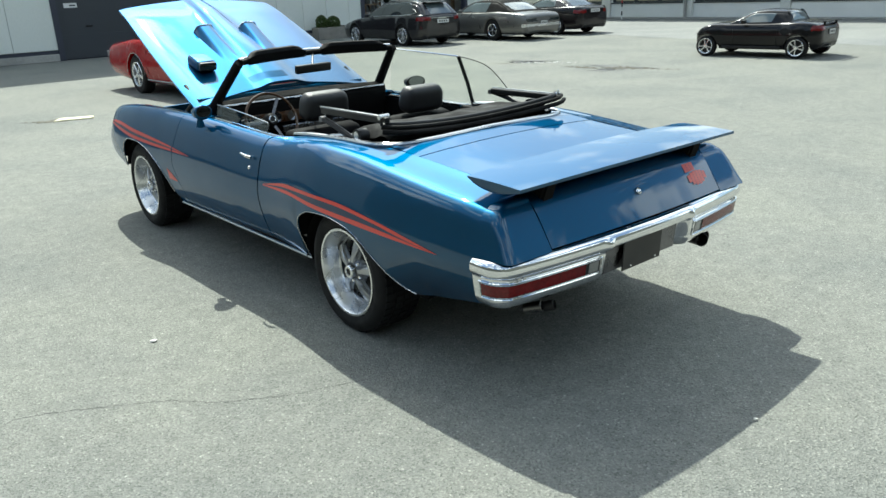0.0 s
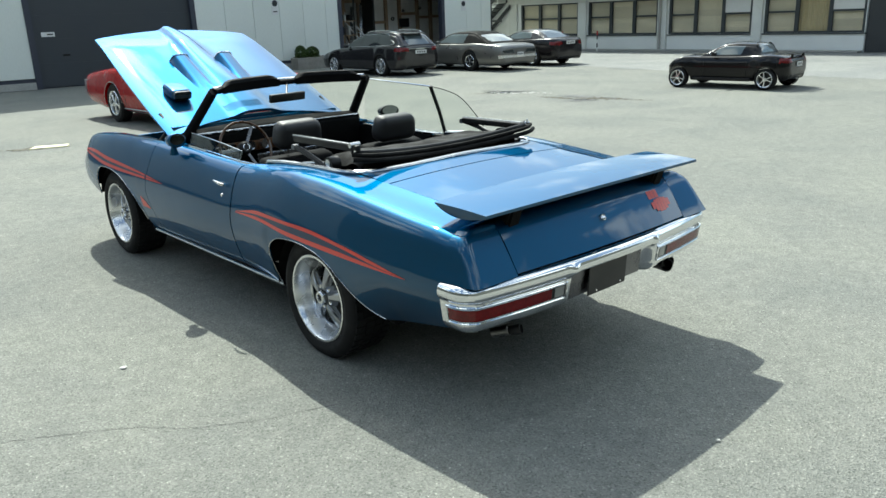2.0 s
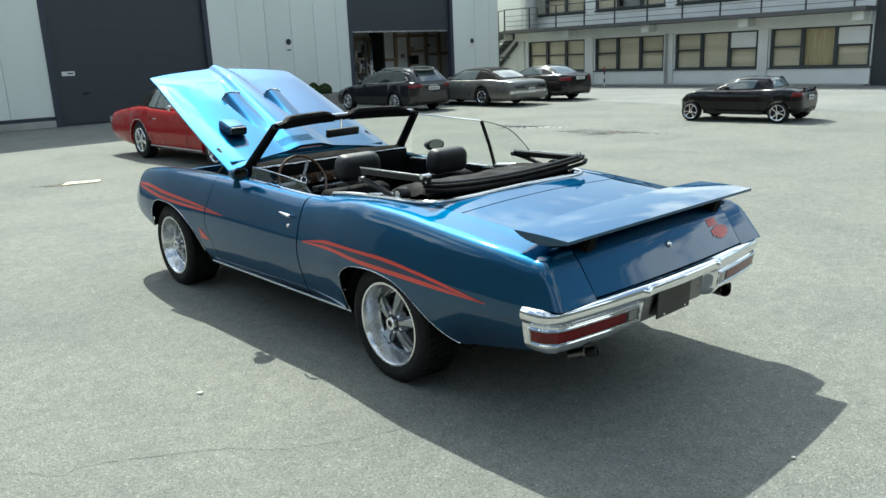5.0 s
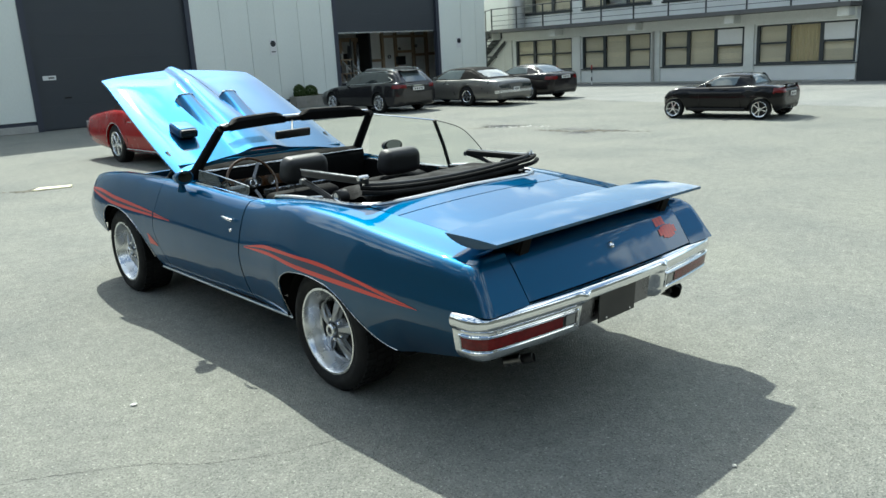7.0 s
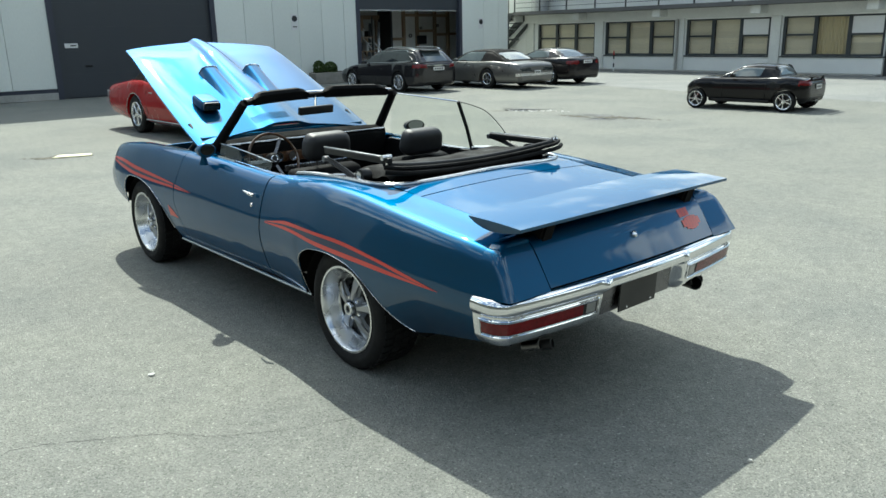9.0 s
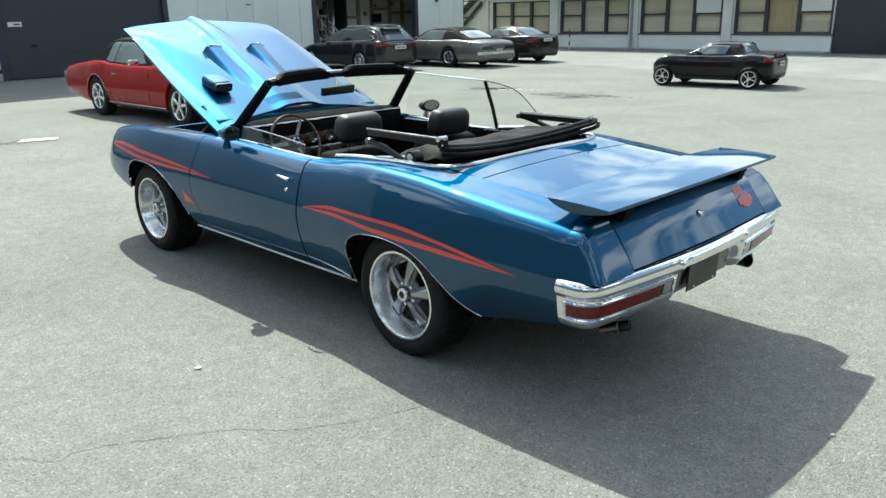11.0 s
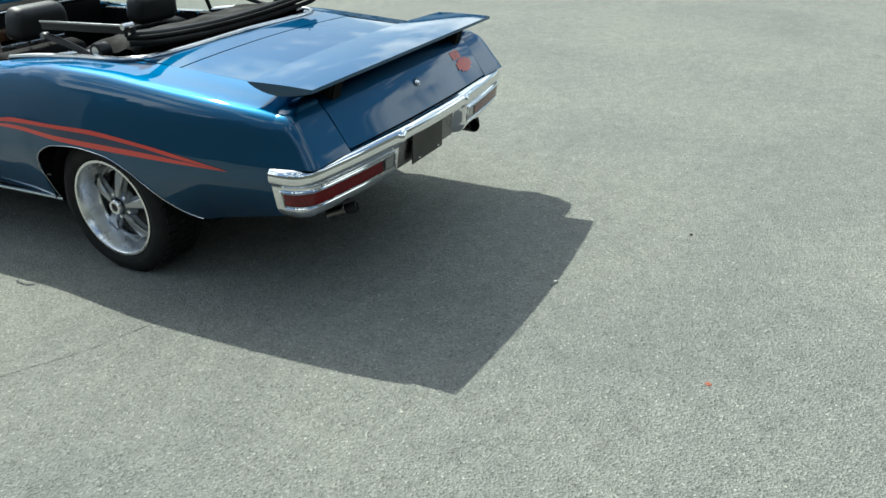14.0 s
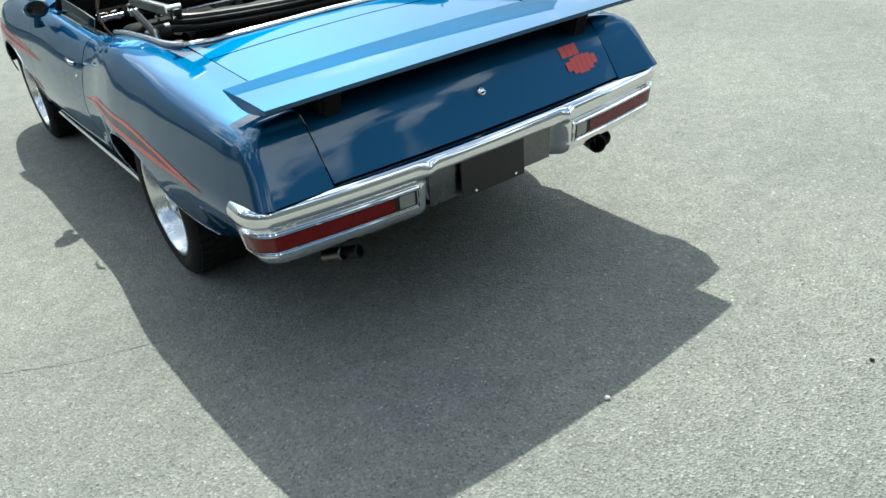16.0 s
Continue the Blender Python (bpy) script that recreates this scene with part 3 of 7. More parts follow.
part("facade", office_wall(), WALL_WHITE, office, smooth=False)
part("back_core", box(OFX + 3.0, OFX + 3.2, OFF_S, OFF_N, 0, OFF_TOP), INNER_DARK, office, smooth=False)
part("end_wall", box(OFX + 0.35, OFX + 3.2, OFF_S - 0.02, OFF_S + 0.2, 0, OFF_TOP), WALL_WHITE, office, smooth=False)
part("flat_roof", box(OFX - 0.3, OFX + 3.2, OFF_S - 0.1, OFF_N, OFF_TOP, OFF_TOP + 0.25), SLAB_EDGE, office, smooth=False)
part("kerb", box(OFX - 0.45, OFX - 0.002, OFF_S, OFF_N, 0.0, 0.07, 0.015, 1), CONCRETE_DIRTY, office, smooth=False)


def window_band(a, b, z0, z1, kinds, name):
    """Three lights in dark frames, with blinds close behind the panes."""
    root = tagged(new(name), "dark framed window with beige blinds behind the glass", "window", kind="structure")
    w = (a - b) / 3
    part("window_sill", box(OFX - 0.06, OFX + 0.1, b - 0.04, a + 0.04, z0 - 0.05, z0 - 0.002, 0.006, 1), FRAME_DARK, root, smooth=False)
    fr = bmesh.new()
    box(OFX + 0.04, OFX + 0.14, b, a, z0, z0 + 0.07, into=fr)
    box(OFX + 0.04, OFX + 0.14, b, a, z1 - 0.06, z1, into=fr)
    for k in range(4):
        y = a - k * w
        h = 0.05 if k in (0, 3) else 0.07
        y = min(max(y, b + h), a - h)
        box(OFX + 0.036, OFX + 0.144, y - h, y + h, z0 + 0.07, z1 - 0.06, into=fr)
    part("window_frame", fr, FRAME_DARK, root, smooth=False)
    for k, kind in enumerate(kinds):
        y1, y0 = a - k * w - 0.07, a - (k + 1) * w + 0.07
        split = kind in "TPW"
        zm = z0 + (z1 - z0) * 0.53
        if split:
            part("transom", box(OFX + 0.034, OFX + 0.146, y0, y1, zm - 0.035, zm + 0.035), FRAME_DARK, root, smooth=False)
        pane = part("pane", box(OFX + 0.085, OFX + 0.093, y0, y1, z0 + 0.07, z1 - 0.06), OFFICE_GLASS, root, smooth=False)
        pane.visible_shadow = False
        if kind == "P":
            part("white_board", box(OFX + 0.055, OFX + 0.075, y0, y1, zm + 0.04, z1 - 0.065), SIGN_WHITE, root, "white board over the upper light", smooth=False)
        if kind == "O":
            part("curtain", grid([[(OFX + 0.26 + 0.018 * math.sin(j * 1.9), y0 - 0.1 + (y1 - y0 + 0.2) * j / 40, z) for j in range(41)] for z in (z0, z1)]), BLIND_OCHRE, root)
        elif kind == "D":
            part("dark_room", box(OFX + 0.5, OFX + 0.52, y0 - 0.1, y1 + 0.1, z0, z1), INNER_DARK, root, smooth=False)
        else:
            z = z0
            while z < z1 - 0.02:
                part("blind_slat", box(OFX + 0.2, OFX + 0.206, y0 - 0.1, y1 + 0.1, z, min(z + 0.236, z1)), BLIND, root, smooth=False)
                z += 0.24
    return root


for n, ((a, b), kinds) in enumerate(zip(BAYS, ("WTT", "TBT", "TBP", "WOP"))):
    window_band(a, b, Z0, Z1, kinds, "window_%d" % (n + 1))
for n, (a, b) in enumerate(BAYS):
    window_band(a, b, 3.42, 4.72, ("DTB", "TDB", "TBT", "BTD")[n], "window_%d" % (n + 5))

gallery = tagged(new("gallery"), "concrete gallery slab with thin dark railing", "balcony", kind="structure")
part("slab", box(OFX - 1.15, OFX - 0.002, OFF_S - 0.1, 24.9, 2.62, 2.78, 0.01, 1), SLAB_EDGE, gallery, smooth=False)
part("soffit_beam", box(OFX - 0.25, OFX - 0.003, OFF_S, 24.9, 2.22, 2.618), CONCRETE, gallery, smooth=False)
for y in (25.2, 21.09, 16.68, 12.2, 7.95):
    part("bracket", box(OFX - 0.85, OFX - 0.251, y - 0.2, y + 0.2, 2.3, 2.618, 0.03, 2), CONCRETE, gallery, smooth=False)
for y0, y1 in ((24.95, 24.4), (20.5, 20.02), (16.17, 15.73), (11.9, 11.5)):
    part("pilaster", box(OFX - 0.12, OFX - 0.004, y1, y0, 0.071, 2.218, 0.01, 1), CONCRETE, gallery, smooth=False)
y = 24.8
while y > OFF_S:
    part("post", box(OFX - 1.12, OFX - 1.07, y - 0.025, y + 0.025, 2.78, 3.78), STEEL_DARK, gallery, smooth=False)
    y -= 1.68
for z, r in ((3.78, 0.026), (3.45, 0.012), (3.2, 0.012), (2.97, 0.012)):
    part("rail", tube([(OFX - 1.095, OFF_S - 0.05, z), (OFX - 1.095, 24.85, z)], r, 6), STEEL_DARK, gallery)
part("downpipe", tube([(OFX - 0.2, 16.0, 0.07), (OFX - 0.2, 16.0, 2.2)], 0.06, 10), CONCRETE_DIRTY, gallery)
part("grey_tank", moved(lathe([(0, 0.0), (0, 0.42), (1.5, 0.42), (1.58, 0.3), (1.6, 0.0)], 20, "z"), pose(OFX - 0.55, 23.6, 2.78)), CORRUGATED, gallery, "grey upright duct on the gallery")

stairs = tagged(new("stairs"), "dark steel outdoor stairs up to the gallery", "stairs", kind="structure")
for dx in (0, 1.0):
    part("stringer", prism([(25.0, 2.62), (25.0, 2.40), (28.2, 0.0), (28.5, 0.0), (25.3, 2.62)], OFX - 1.15 + dx, OFX - 1.1 + dx, "x"), STEEL_DARK, stairs, smooth=False)
for k in range(14):
    part("tread", box(OFX - 1.09, OFX - 0.16, 25.1 + k * 0.235, 25.36 + k * 0.235, 2.58 - (k + 1) * 0.178, 2.62 - (k + 1) * 0.178), STEEL_DARK, stairs, smooth=False)
part("stringer", prism([(24.75, 2.26), (24.75, 2.04), (27.2, 0.0), (27.5, 0.0)], OFX - 0.24, OFX - 0.19, "x"), STEEL_DARK, stairs, smooth=False)
part("cross_beam", box(OFX - 1.17, OFX - 1.10, 24.5, 28.0, 1.41, 1.50), STEEL_DARK, stairs, smooth=False)
part("support_post", box(OFX - 1.18, OFX - 1.08, 25.2, 25.34, 0.0, 2.618), STEEL_DARK, stairs, smooth=False)
part("landing", box(OFX - 1.15, OFX - 0.01, 24.9, 25.4, 2.62, 2.74), STEEL_DARK, stairs, smooth=False)
part("handrail", tube([(OFX - 1.12, 24.9, 3.75), (OFX - 1.12, 25.2, 3.72), (OFX - 1.12, 28.3, 1.1), (OFX - 1.12, 28.3, 0.1)], 0.025, 6), STEEL_DARK, stairs)
part("handrail_post", tube([(OFX - 1.12, 25.2, 2.7), (OFX - 1.12, 25.2, 3.72)], 0.025, 6), STEEL_DARK, stairs)

# shed, corrugated round wall and what lies beyond
shed = tagged(new("wall_shed"), "recessed shed wall beside the office, shade put into its dark colour", "shed", kind="structure")
part("shed_front", box(OFX + 0.1, OFX + 0.3, 5.1, OFF_S - 0.021, 0, 5.2), SHADED_WALL, shed, smooth=False)
part("shed_side", box(OFX + 0.3, OFX + 5.0, 4.9, 5.1, 0, 5.2), SHADED_WALL, shed, smooth=False)
part("shed_roof", box(OFX - 0.4, OFX + 5.0, 4.6, OFF_S - 0.021, 5.2, 5.4), SHADED_WALL, shed, smooth=False)


def corrugated_wall():
    """A curved sheet wall with square ribs."""
    line = spline([(29.5, 5.0), (28.2, 5.05), (27.41, 4.85), (26.70, 4.16), (26.06, 3.39), (25.66, 2.62), (25.64, 1.83)], 36)
    rows = []
    for k, p in enumerate(line):
        a, b = line[max(0, k - 1)], line[min(len(line) - 1, k + 1)]
        d = (b - a).normalized()
        o = 0.028 if (k // 3) % 2 else -0.028
        rows.append([(p.x + d.y * o, p.y - d.x * o, z) for z in (0.0, 2.3, 4.6)])
    return grid(rows, thick=0.004)


silo = thing("curved_wall", "curved galvanised corrugated steel wall", "wall", kind="structure")
part("sheet", corrugated_wall(), CORRUGATED, silo, smooth=False)
part("end_post", box(25.58, 25.70, 1.74, 1.83, 0, 4.6), CHROME_DULL, silo, smooth=False)

# unseen dark walls, added to close the yard, darken reflections and block low sky
FAR_WALL = material("unseen_dark_screen", (0.06, 0.065, 0.058), 0.9, 0.0, 0.0, 0.35, 0.25, 4.0)


def skyline(lo, hi, seed, step, low, high):
    """An uneven roofline: stepped blocks and gables, seen only as a mirror image in paint; it also blocks low sky."""
    rg = random.Random(seed)
    out = [(lo, 0.0)]
    a = lo
    while a < hi:
        b = min(hi, a + step * (0.5 + rg.random()))
        h = low + (high - low) * rg.random()
        n = max(2, int((b - a) / 0.7))
        gable = rg.random() < 0.4
        for k in range(n + 1):
            u = k / n
            z = h + (1.6 * (1 - abs(2 * u - 1)) if gable else 0.45 * (rg.random() - 0.5))
            out.append((a + (b - a - 0.02) * u, z))
        a = b
    out.append((hi, 0.0))
    return out


solid("unseen_wall_south", prism(skyline(-46, 46, 5, 9.0, 15.0, 21.0), -34, -33, "y"), FAR_WALL, "unseen dark roofline closing the yard, added to block low sky", "wall", kind="structure", smooth=False)
solid("unseen_wall_west", prism(skyline(-32.9, 70, 8, 8.0, 15.0, 22.0), -37, -36, "x"), FAR_WALL, "unseen dark roofline closing the yard, added to block low sky", "wall", kind="structure", smooth=False)

# ---- blue convertible ----
W_OF = curve_of((3.86, 0.56), (3.82, 0.68), (3.74, 0.785), (3.6, 0.86), (3.4, 0.905), (3.1, 0.935), (2.85, 0.945), (2.2, 0.936), (1.5, 0.930), (1.1, 0.924), (0.85, 0.921), (0.62, 0.930), (0.36, 0.951), (0.1, 0.965), (-0.3, 0.963), (-0.7, 0.948), (-0.95, 0.932), (-1.04, 0.9235), (-1.10, 0.917), (-1.215, 0.902))
T_OF = curve_of((3.86, 0.74), (3.8, 0.80), (3.7, 0.85), (3.5, 0.895), (3.2, 0.93), (2.8, 0.955), (2.2, 0.965), (1.7, 0.964), (1.2, 0.945), (0.85, 0.935), (0.7, 0.939), (0.45, 0.962), (0.2, 0.977), (-0.05, 0.968), (-0.3, 0.947), (-0.7, 0.907), (-1.0, 0.874), (-1.075, 0.858), (-1.105, 0.84), (-1.215, 0.70))
LID_OF = curve_of((0.1, 0.990), (-0.1, 0.984), (-0.2, 0.976), (-0.37, 0.958), (-0.6, 0.9375), (-0.8, 0.9195), (-1.0, 0.900), (-1.075, 0.882), (-1.105, 0.86), (-1.215, 0.70), (-1.226, 0.682))
WHEEL_Y = (0.0, 2.848)
HUB_Z, TYRE_R = 0.3285, 0.332


REAR_ARCH = curve_of((0.385, 0.30), (0.377, 0.48), (0.32, 0.588), (0.19, 0.640), (0.05, 0.650), (-0.13, 0.632), (-0.265, 0.580), (-0.35, 0.508), (-0.42, 0.430), (-0.48, 0.374), (-0.52, 0.348), (-0.545, 0.338))


def arch(y):
    """Height of the lower body edge over the wheels."""
    z = 0.30 if y > 0.385 else (REAR_ARCH(y) if y > -0.545 else min(0.455, 0.338 + 0.206 * (-0.545 - y)))
    d = y - 2.845
    if -0.62 < d < 0.30:
        a = 0.30 if d > 0 else 0.62
        z = max(z, 0.30 + 0.41 * max(0.0, 1 - (abs(d) / a) ** (3.4 if d > 0 else 2.1)) ** (1 / 2.2))
    if y > 3.11:
        z = max(z, 0.45 + 0.25 * (y - 3.11))
    return z


def section(y, inner, top_in):
    """Half section of the body at y, from the sill up and in to the inner edge (left side, x negative)."""
    w, t = W_OF(y), T_OF(y)
    mid = 0.63 if t > 0.78 else t - 0.06
    u = max(0.0, min(1.0, (-0.30 - y) / 0.35))
    q = max(0.0, min(1.0, (-0.15 - y) / 0.75))
    pts = [(w - 0.115 - 0.09 * u, 0.27), (w - 0.058 - 0.075 * u, 0.36), (w - 0.014 - 0.032 * u, 0.50), (w, mid), (w - 0.024 + 0.002 * q, mid + (t - mid) * 0.42), (w - 0.064 + 0.016 * q, mid + (t - mid) * (0.78 + 0.02 * q)), (w - 0.103 + 0.025 * q, mid + (t - mid) * 0.955), (w - 0.15 + 0.022 * q, t), (inner + (w - 0.15 - inner) * 0.45, t + (top_in - t) * 0.5), (inner, top_in)]
    return spline([(p[0], p[1]) for p in pts], 5)


def side_panel(y0, y1, inner_of, top_of, low=None, steps=0.03, cut=None):
    """A body panel between two stations. inner_of and top_of give the inner edge; low trims its foot."""
    n = max(2, int(abs(y1 - y0) / steps))
    rows = []
    for i in range(n + 1):
        y = y0 + (y1 - y0) * i / n
        sec = section(y, inner_of(y), top_of(y))
        zb = low if low is not None else arch(y)
        # resample above the lower edge
        keep = [p for p in sec if p[1] > zb + 1e-4 or sec.index(p) > 18]
        first = sec[len(sec) - len(keep) - 1] if len(keep) < len(sec) else None
        if first is not None and keep[0][1] > first[1]:
            k = (zb - first[1]) / (keep[0][1] - first[1])
            keep = [first.lerp(keep[0], max(0, min(1, k)))] + keep
        m = 30
        ln = [0.0]
        for a, b in zip(keep, keep[1:]):
            ln.append(ln[-1] + (b - a).length)
        row = []
        for j in range(m + 1):
            s = ln[-1] * j / m
            k = max(q for q in range(len(ln) - 1) if ln[q] <= s + 1e-9)
            u = (s - ln[k]) / max(1e-9, ln[k + 1] - ln[k])
            p = keep[k].lerp(keep[k + 1], u)
            yy = y + (cut(p[1], y) if cut else 0.0)
            row.append((-p[0], yy, p[1]))
        rows.append(row)
    return grid(rows, thick=-0.006)


def side_x(y, z):
    """How far out the left body side stands at y, z."""
    sec = section(y, 0.7, T_OF(y))
    for a, b in zip(sec, sec[1:]):
        if a[1] <= z <= b[1]:
            return -(a[0] + (b[0] - a[0]) * (z - a[1]) / max(1e-9, b[1] - a[1]))
    return -W_OF(y)


def both(name, bm, mat, parent, label="", **kw):
    other = mirrored(bm)
    a = part(name, bm, mat, parent, label, **kw)
    b = part(name, other, mat, parent, label, **kw)
    return a, b


gto = thing("convertible_car", "metallic blue classic convertible, bonnet raised and black top folded", "car", group="parked cars")
FRONT_SEAM, REAR_SEAM = 2.03, 0.84


def front_lean(z, y):
    """Forward bulge of the seam between fender and door."""
    k = max(0.0, 1.0 - abs(y - FRONT_SEAM) / 0.3)
    return k * 0.07 * math.exp(-((z - 0.66) / 0.16) ** 2)


in_f = curve_of((3.86, 0.35), (3.8, 0.45), (3.7, 0.56), (3.55, 0.66), (3.3, 0.71), (2.8, 0.735), (1.7, 0.752))
fender_pair = both("front_fender", side_panel(3.86, FRONT_SEAM, in_f, lambda y: T_OF(y) - 0.004, cut=front_lean), BLUE, gto)
door_pair = both("door", side_panel(FRONT_SEAM - 0.006, REAR_SEAM + 0.006, lambda y: 0.735, lambda y: T_OF(y) - 0.012, cut=front_lean), BLUE, gto)
both("cowl_side", grid([[(-x, y, 0.975 - 0.1 * (x - 0.6) ** 2) for x in (0.765, 0.70, 0.62, 0.56)] for y in (1.70, 1.78, 1.86, 1.93)], thick=-0.01), BLUE, gto)
in_q = curve_of((0.85, 0.735), (0.75, 0.733), (0.5, 0.705), (0.05, 0.695), (-0.06, 0.67), (-0.18, 0.652), (-1.215, 0.648))
top_q = curve_of((0.85, 0.935), (0.75, 0.941), (0.5, 0.966), (0.2, 0.978), (0.0, 0.977), (-0.1, 0.975), (-0.37, 0.960), (-0.6, 0.9395), (-0.8, 0.921), (-1.0, 0.90), (-1.075, 0.882), (-1.105, 0.86), (-1.215, 0.70))
quarter_pair = both("rear_quarter", side_panel(REAR_SEAM - 0.006, -1.04, in_q, top_q), BLUE, gto)


def tail_corner():
    """The rear corner above the bumper, from the flank round to the lid seam."""
    whole = section(-1.04, 0.648, 0.893)
    base = [p for p in whole if 0.672 < p[1] < 0.863]
    face = curve_of((0.672, -1.232), (0.70, -1.215), (0.76, -1.176), (0.80, -1.149), (0.84, -1.120), (0.874, -1.090))
    rows = []
    for x, z in base:
        y = face(z)
        dep = -1.04 - y
        pull = 0.115 * max(0.0, dep)
        corner = Vector((x - pull, y))
        start, end = Vector((x, -1.04)), Vector((0.648, y))
        # one soft arc between the flank and the rear face
        r = 0.046
        d1, d2 = (start - corner).normalized(), (end - corner).normalized()
        a, b = corner + d1 * min(r, (start - corner).length * 0.86), corner + d2 * r
        row = [start, start.lerp(a, 0.5)]
        for k in range(13):
            t = k / 12
            row.append(a * (1 - t) ** 2 + corner * 2 * t * (1 - t) + b * t * t)
        row += [b.lerp(end, k / 5) for k in range(1, 6)]
        rows.append([(-p.x, p.y, z) for p in row])
    last = [Vector(p) for p in rows[-1]]
    mid = Vector((-0.648, -1.04, 0.893))
    for f, up in ((0.06, 0.3), (0.16, 0.55), (0.35, 0.8), (0.6, 0.94)):
        rows.append([tuple(Vector((p.x + (mid.x - p.x) * f, p.y + (mid.y - p.y) * f, p.z + (mid.z - p.z) * up))) for p in last])
    rows.append([tuple(mid)] * len(last))
    return grid(rows, thick=-0.006)


both("tail_corner", tail_corner(), BLUE, gto)


def deck(y0, y1, half, name_front=None, n=40, step=0.02):
    rows = []
    ys = [y0 + (y1 - y0) * i / max(2, int(abs(y1 - y0) / step)) for i in range(max(2, int(abs(y1 - y0) / step)) + 1)]
    for y in ys:
        row = []
        for j in range(n + 1):
            x = -half + 2 * half * j / n
            yy = max(y, -9)
            if name_front is not None:
                k = (y - y1) / (y0 - y1)
                yy = y1 + k * (name_front(x) - y1)
            crown = 0.018 * (1 - (x / half) ** 2)
            z = LID_OF(yy) + crown * min(1, max(0, (yy + 1.2) / 0.15))
            row.append((x, yy - 0.02 * (1 - (x / half) ** 2) * min(1.0, max(0.0, (-0.9 - yy) / 0.2)), z))
        rows.append(row)
    return grid(rows, thick=-0.006)


part("tulip_panel", deck(-0.1, -0.367, 0.6478, lambda x: -0.20 + 0.13 * (abs(x) / 0.645) ** 5), BLUE, gto)
part("boot_lid", deck(-0.3765, -1.226, 0.6430), BLUE, gto)

# black strips added under the lid seams to stop light coming through
for sx in (-1, 1):
    part("seam_light_stop", grid([[(sx * x, y, LID_OF(y) - 0.012) for x in (0.625, 0.665)] for y in [-0.34 - 0.045 * k for k in range(17)]]), UNDER, gto)
part("seam_light_stop", grid([[(x, y, LID_OF(y) - 0.010 + 0.018 * (1 - (x / 0.645) ** 2)) for x in [-0.64 + 0.08 * k for k in range(17)]] for y in (-0.35, -0.395)]), UNDER, gto)

# stance of the inner shell: floor, bay, wells
part("floor_pan", box(-0.70, 0.70, -0.45, 3.55, 0.24, 0.29, 0.01, 1), UNDER, gto, smooth=False)
part("boot_floor", box(-0.64, 0.64, -1.04, -0.25, 0.43, 0.66, 0.03, 2), UNDER, gto)
# unseen block below the boot, added to darken the ground under the tail
part("under_shade_block", box(-0.55, 0.55, -0.90, -0.40, 0.30, 0.44, 0.05, 2), UNDER, gto)
part("rear_axle", tube([(-0.62, 0, HUB_Z), (-0.1, 0, HUB_Z), (0.1, 0, HUB_Z), (0.62, 0, HUB_Z)], [0.045, 0.06, 0.06, 0.045], 10), UNDER, gto)
part("tail_backing", box(-0.83, 0.83, -1.17, -1.13, 0.45, 0.69, 0.01, 1), UNDER, gto, smooth=False)
part("firewall", box(-0.74, 0.74, 1.93, 1.97, 0.29, 0.955), UNDER, gto, smooth=False)
part("rear_bulkhead", box(-0.66, 0.66, -0.30, -0.24, 0.29, 0.93), UNDER, gto, smooth=False)
part("radiator_panel", box(-0.70, 0.70, 3.40, 3.44, 0.29, 0.72), UNDER, gto, smooth=False)
for sx in (-1, 1):
    part("inner_wing", box(sx * 0.56, sx * 0.60, 1.97, 3.40, 0.29, 0.78), UNDER, gto, smooth=False)
    part("sill_box", box(sx * 0.70, sx * 0.845, 0.43, 2.10, 0.292, 0.42), UNDER, gto, smooth=False)
    part("inner_quarter", box(sx * 0.60, sx * 0.645, -1.05, 0.72, 0.38, 0.90), UNDER, gto, smooth=False)
    part("door_inner", box(sx * 0.70, sx * 0.734, 0.85, 2.0, 0.30, 0.93, 0.01, 1), VINYL, gto, smooth=False)
engine = part("engine_block", box(-0.28, 0.28, 2.1, 2.85, 0.30, 0.66, 0.04, 2), BLACK, gto)
part("air_cleaner", moved(lathe([(0, 0), (0, 0.2), (0.06, 0.21), (0.08, 0.19), (0.085, 0)], 24, "z"), pose(0, 2.5, 0.72)), CHROME, engine, "chrome air cleaner")
part("nose_panel", grid([[(x, 3.60 + 0.28 * (1 - (abs(x) / 0.70) ** 2.2) ** 0.6 * 0.92 - k * 0.01, z) for x in [-0.69 + 1.38 * j / 30 for j in range(31)]] for k, z in enumerate((0.46, 0.54, 0.63, 0.74, 0.80))], thick=-0.01), BLUE, gto)

# rocker strip, arch trims
for sx in (-1, 1):
    part("sill_trim", tube([(sx * 0.868, y, 0.318) for y in [2.16 - 0.1 * k for k in range(19)]], 0.010, 8, flat=1.0), CHROME, gto)
    for lo, hi, r in ((2.235, 3.135, 0.0034), (-0.535, 0.388, 0.0026)):
        pts = []
        n = 44
        for k in range(n + 1):
            y = lo + (hi - lo) * k / n
            pts.append((sx * -(side_x(y, arch(y)) - 0.002), y, arch(y)))
        part("arch_trim", tube(pts, r, 6), CHROME_DULL, gto)
for yc, front in zip(WHEEL_Y, (0.0, 0.11)):
    for sx in (-1, 1):
        well = grid([[(sx * x, 0.405 * math.cos(t), 0.375 * math.sin(t)) for x in (0.60, 0.70, 0.80, 0.88)] for t in [math.pi * (front + (1.0 - front) * k / 28) for k in range(29)]])
        part("wheel_well", moved(well, pose(0, yc, HUB_Z - 0.01)), UNDER, gto)
        part("well_wall", box(sx * 0.585, sx * 0.60, yc - 0.42, yc + 0.42, 0.24, 0.74), UNDER, gto, smooth=False)
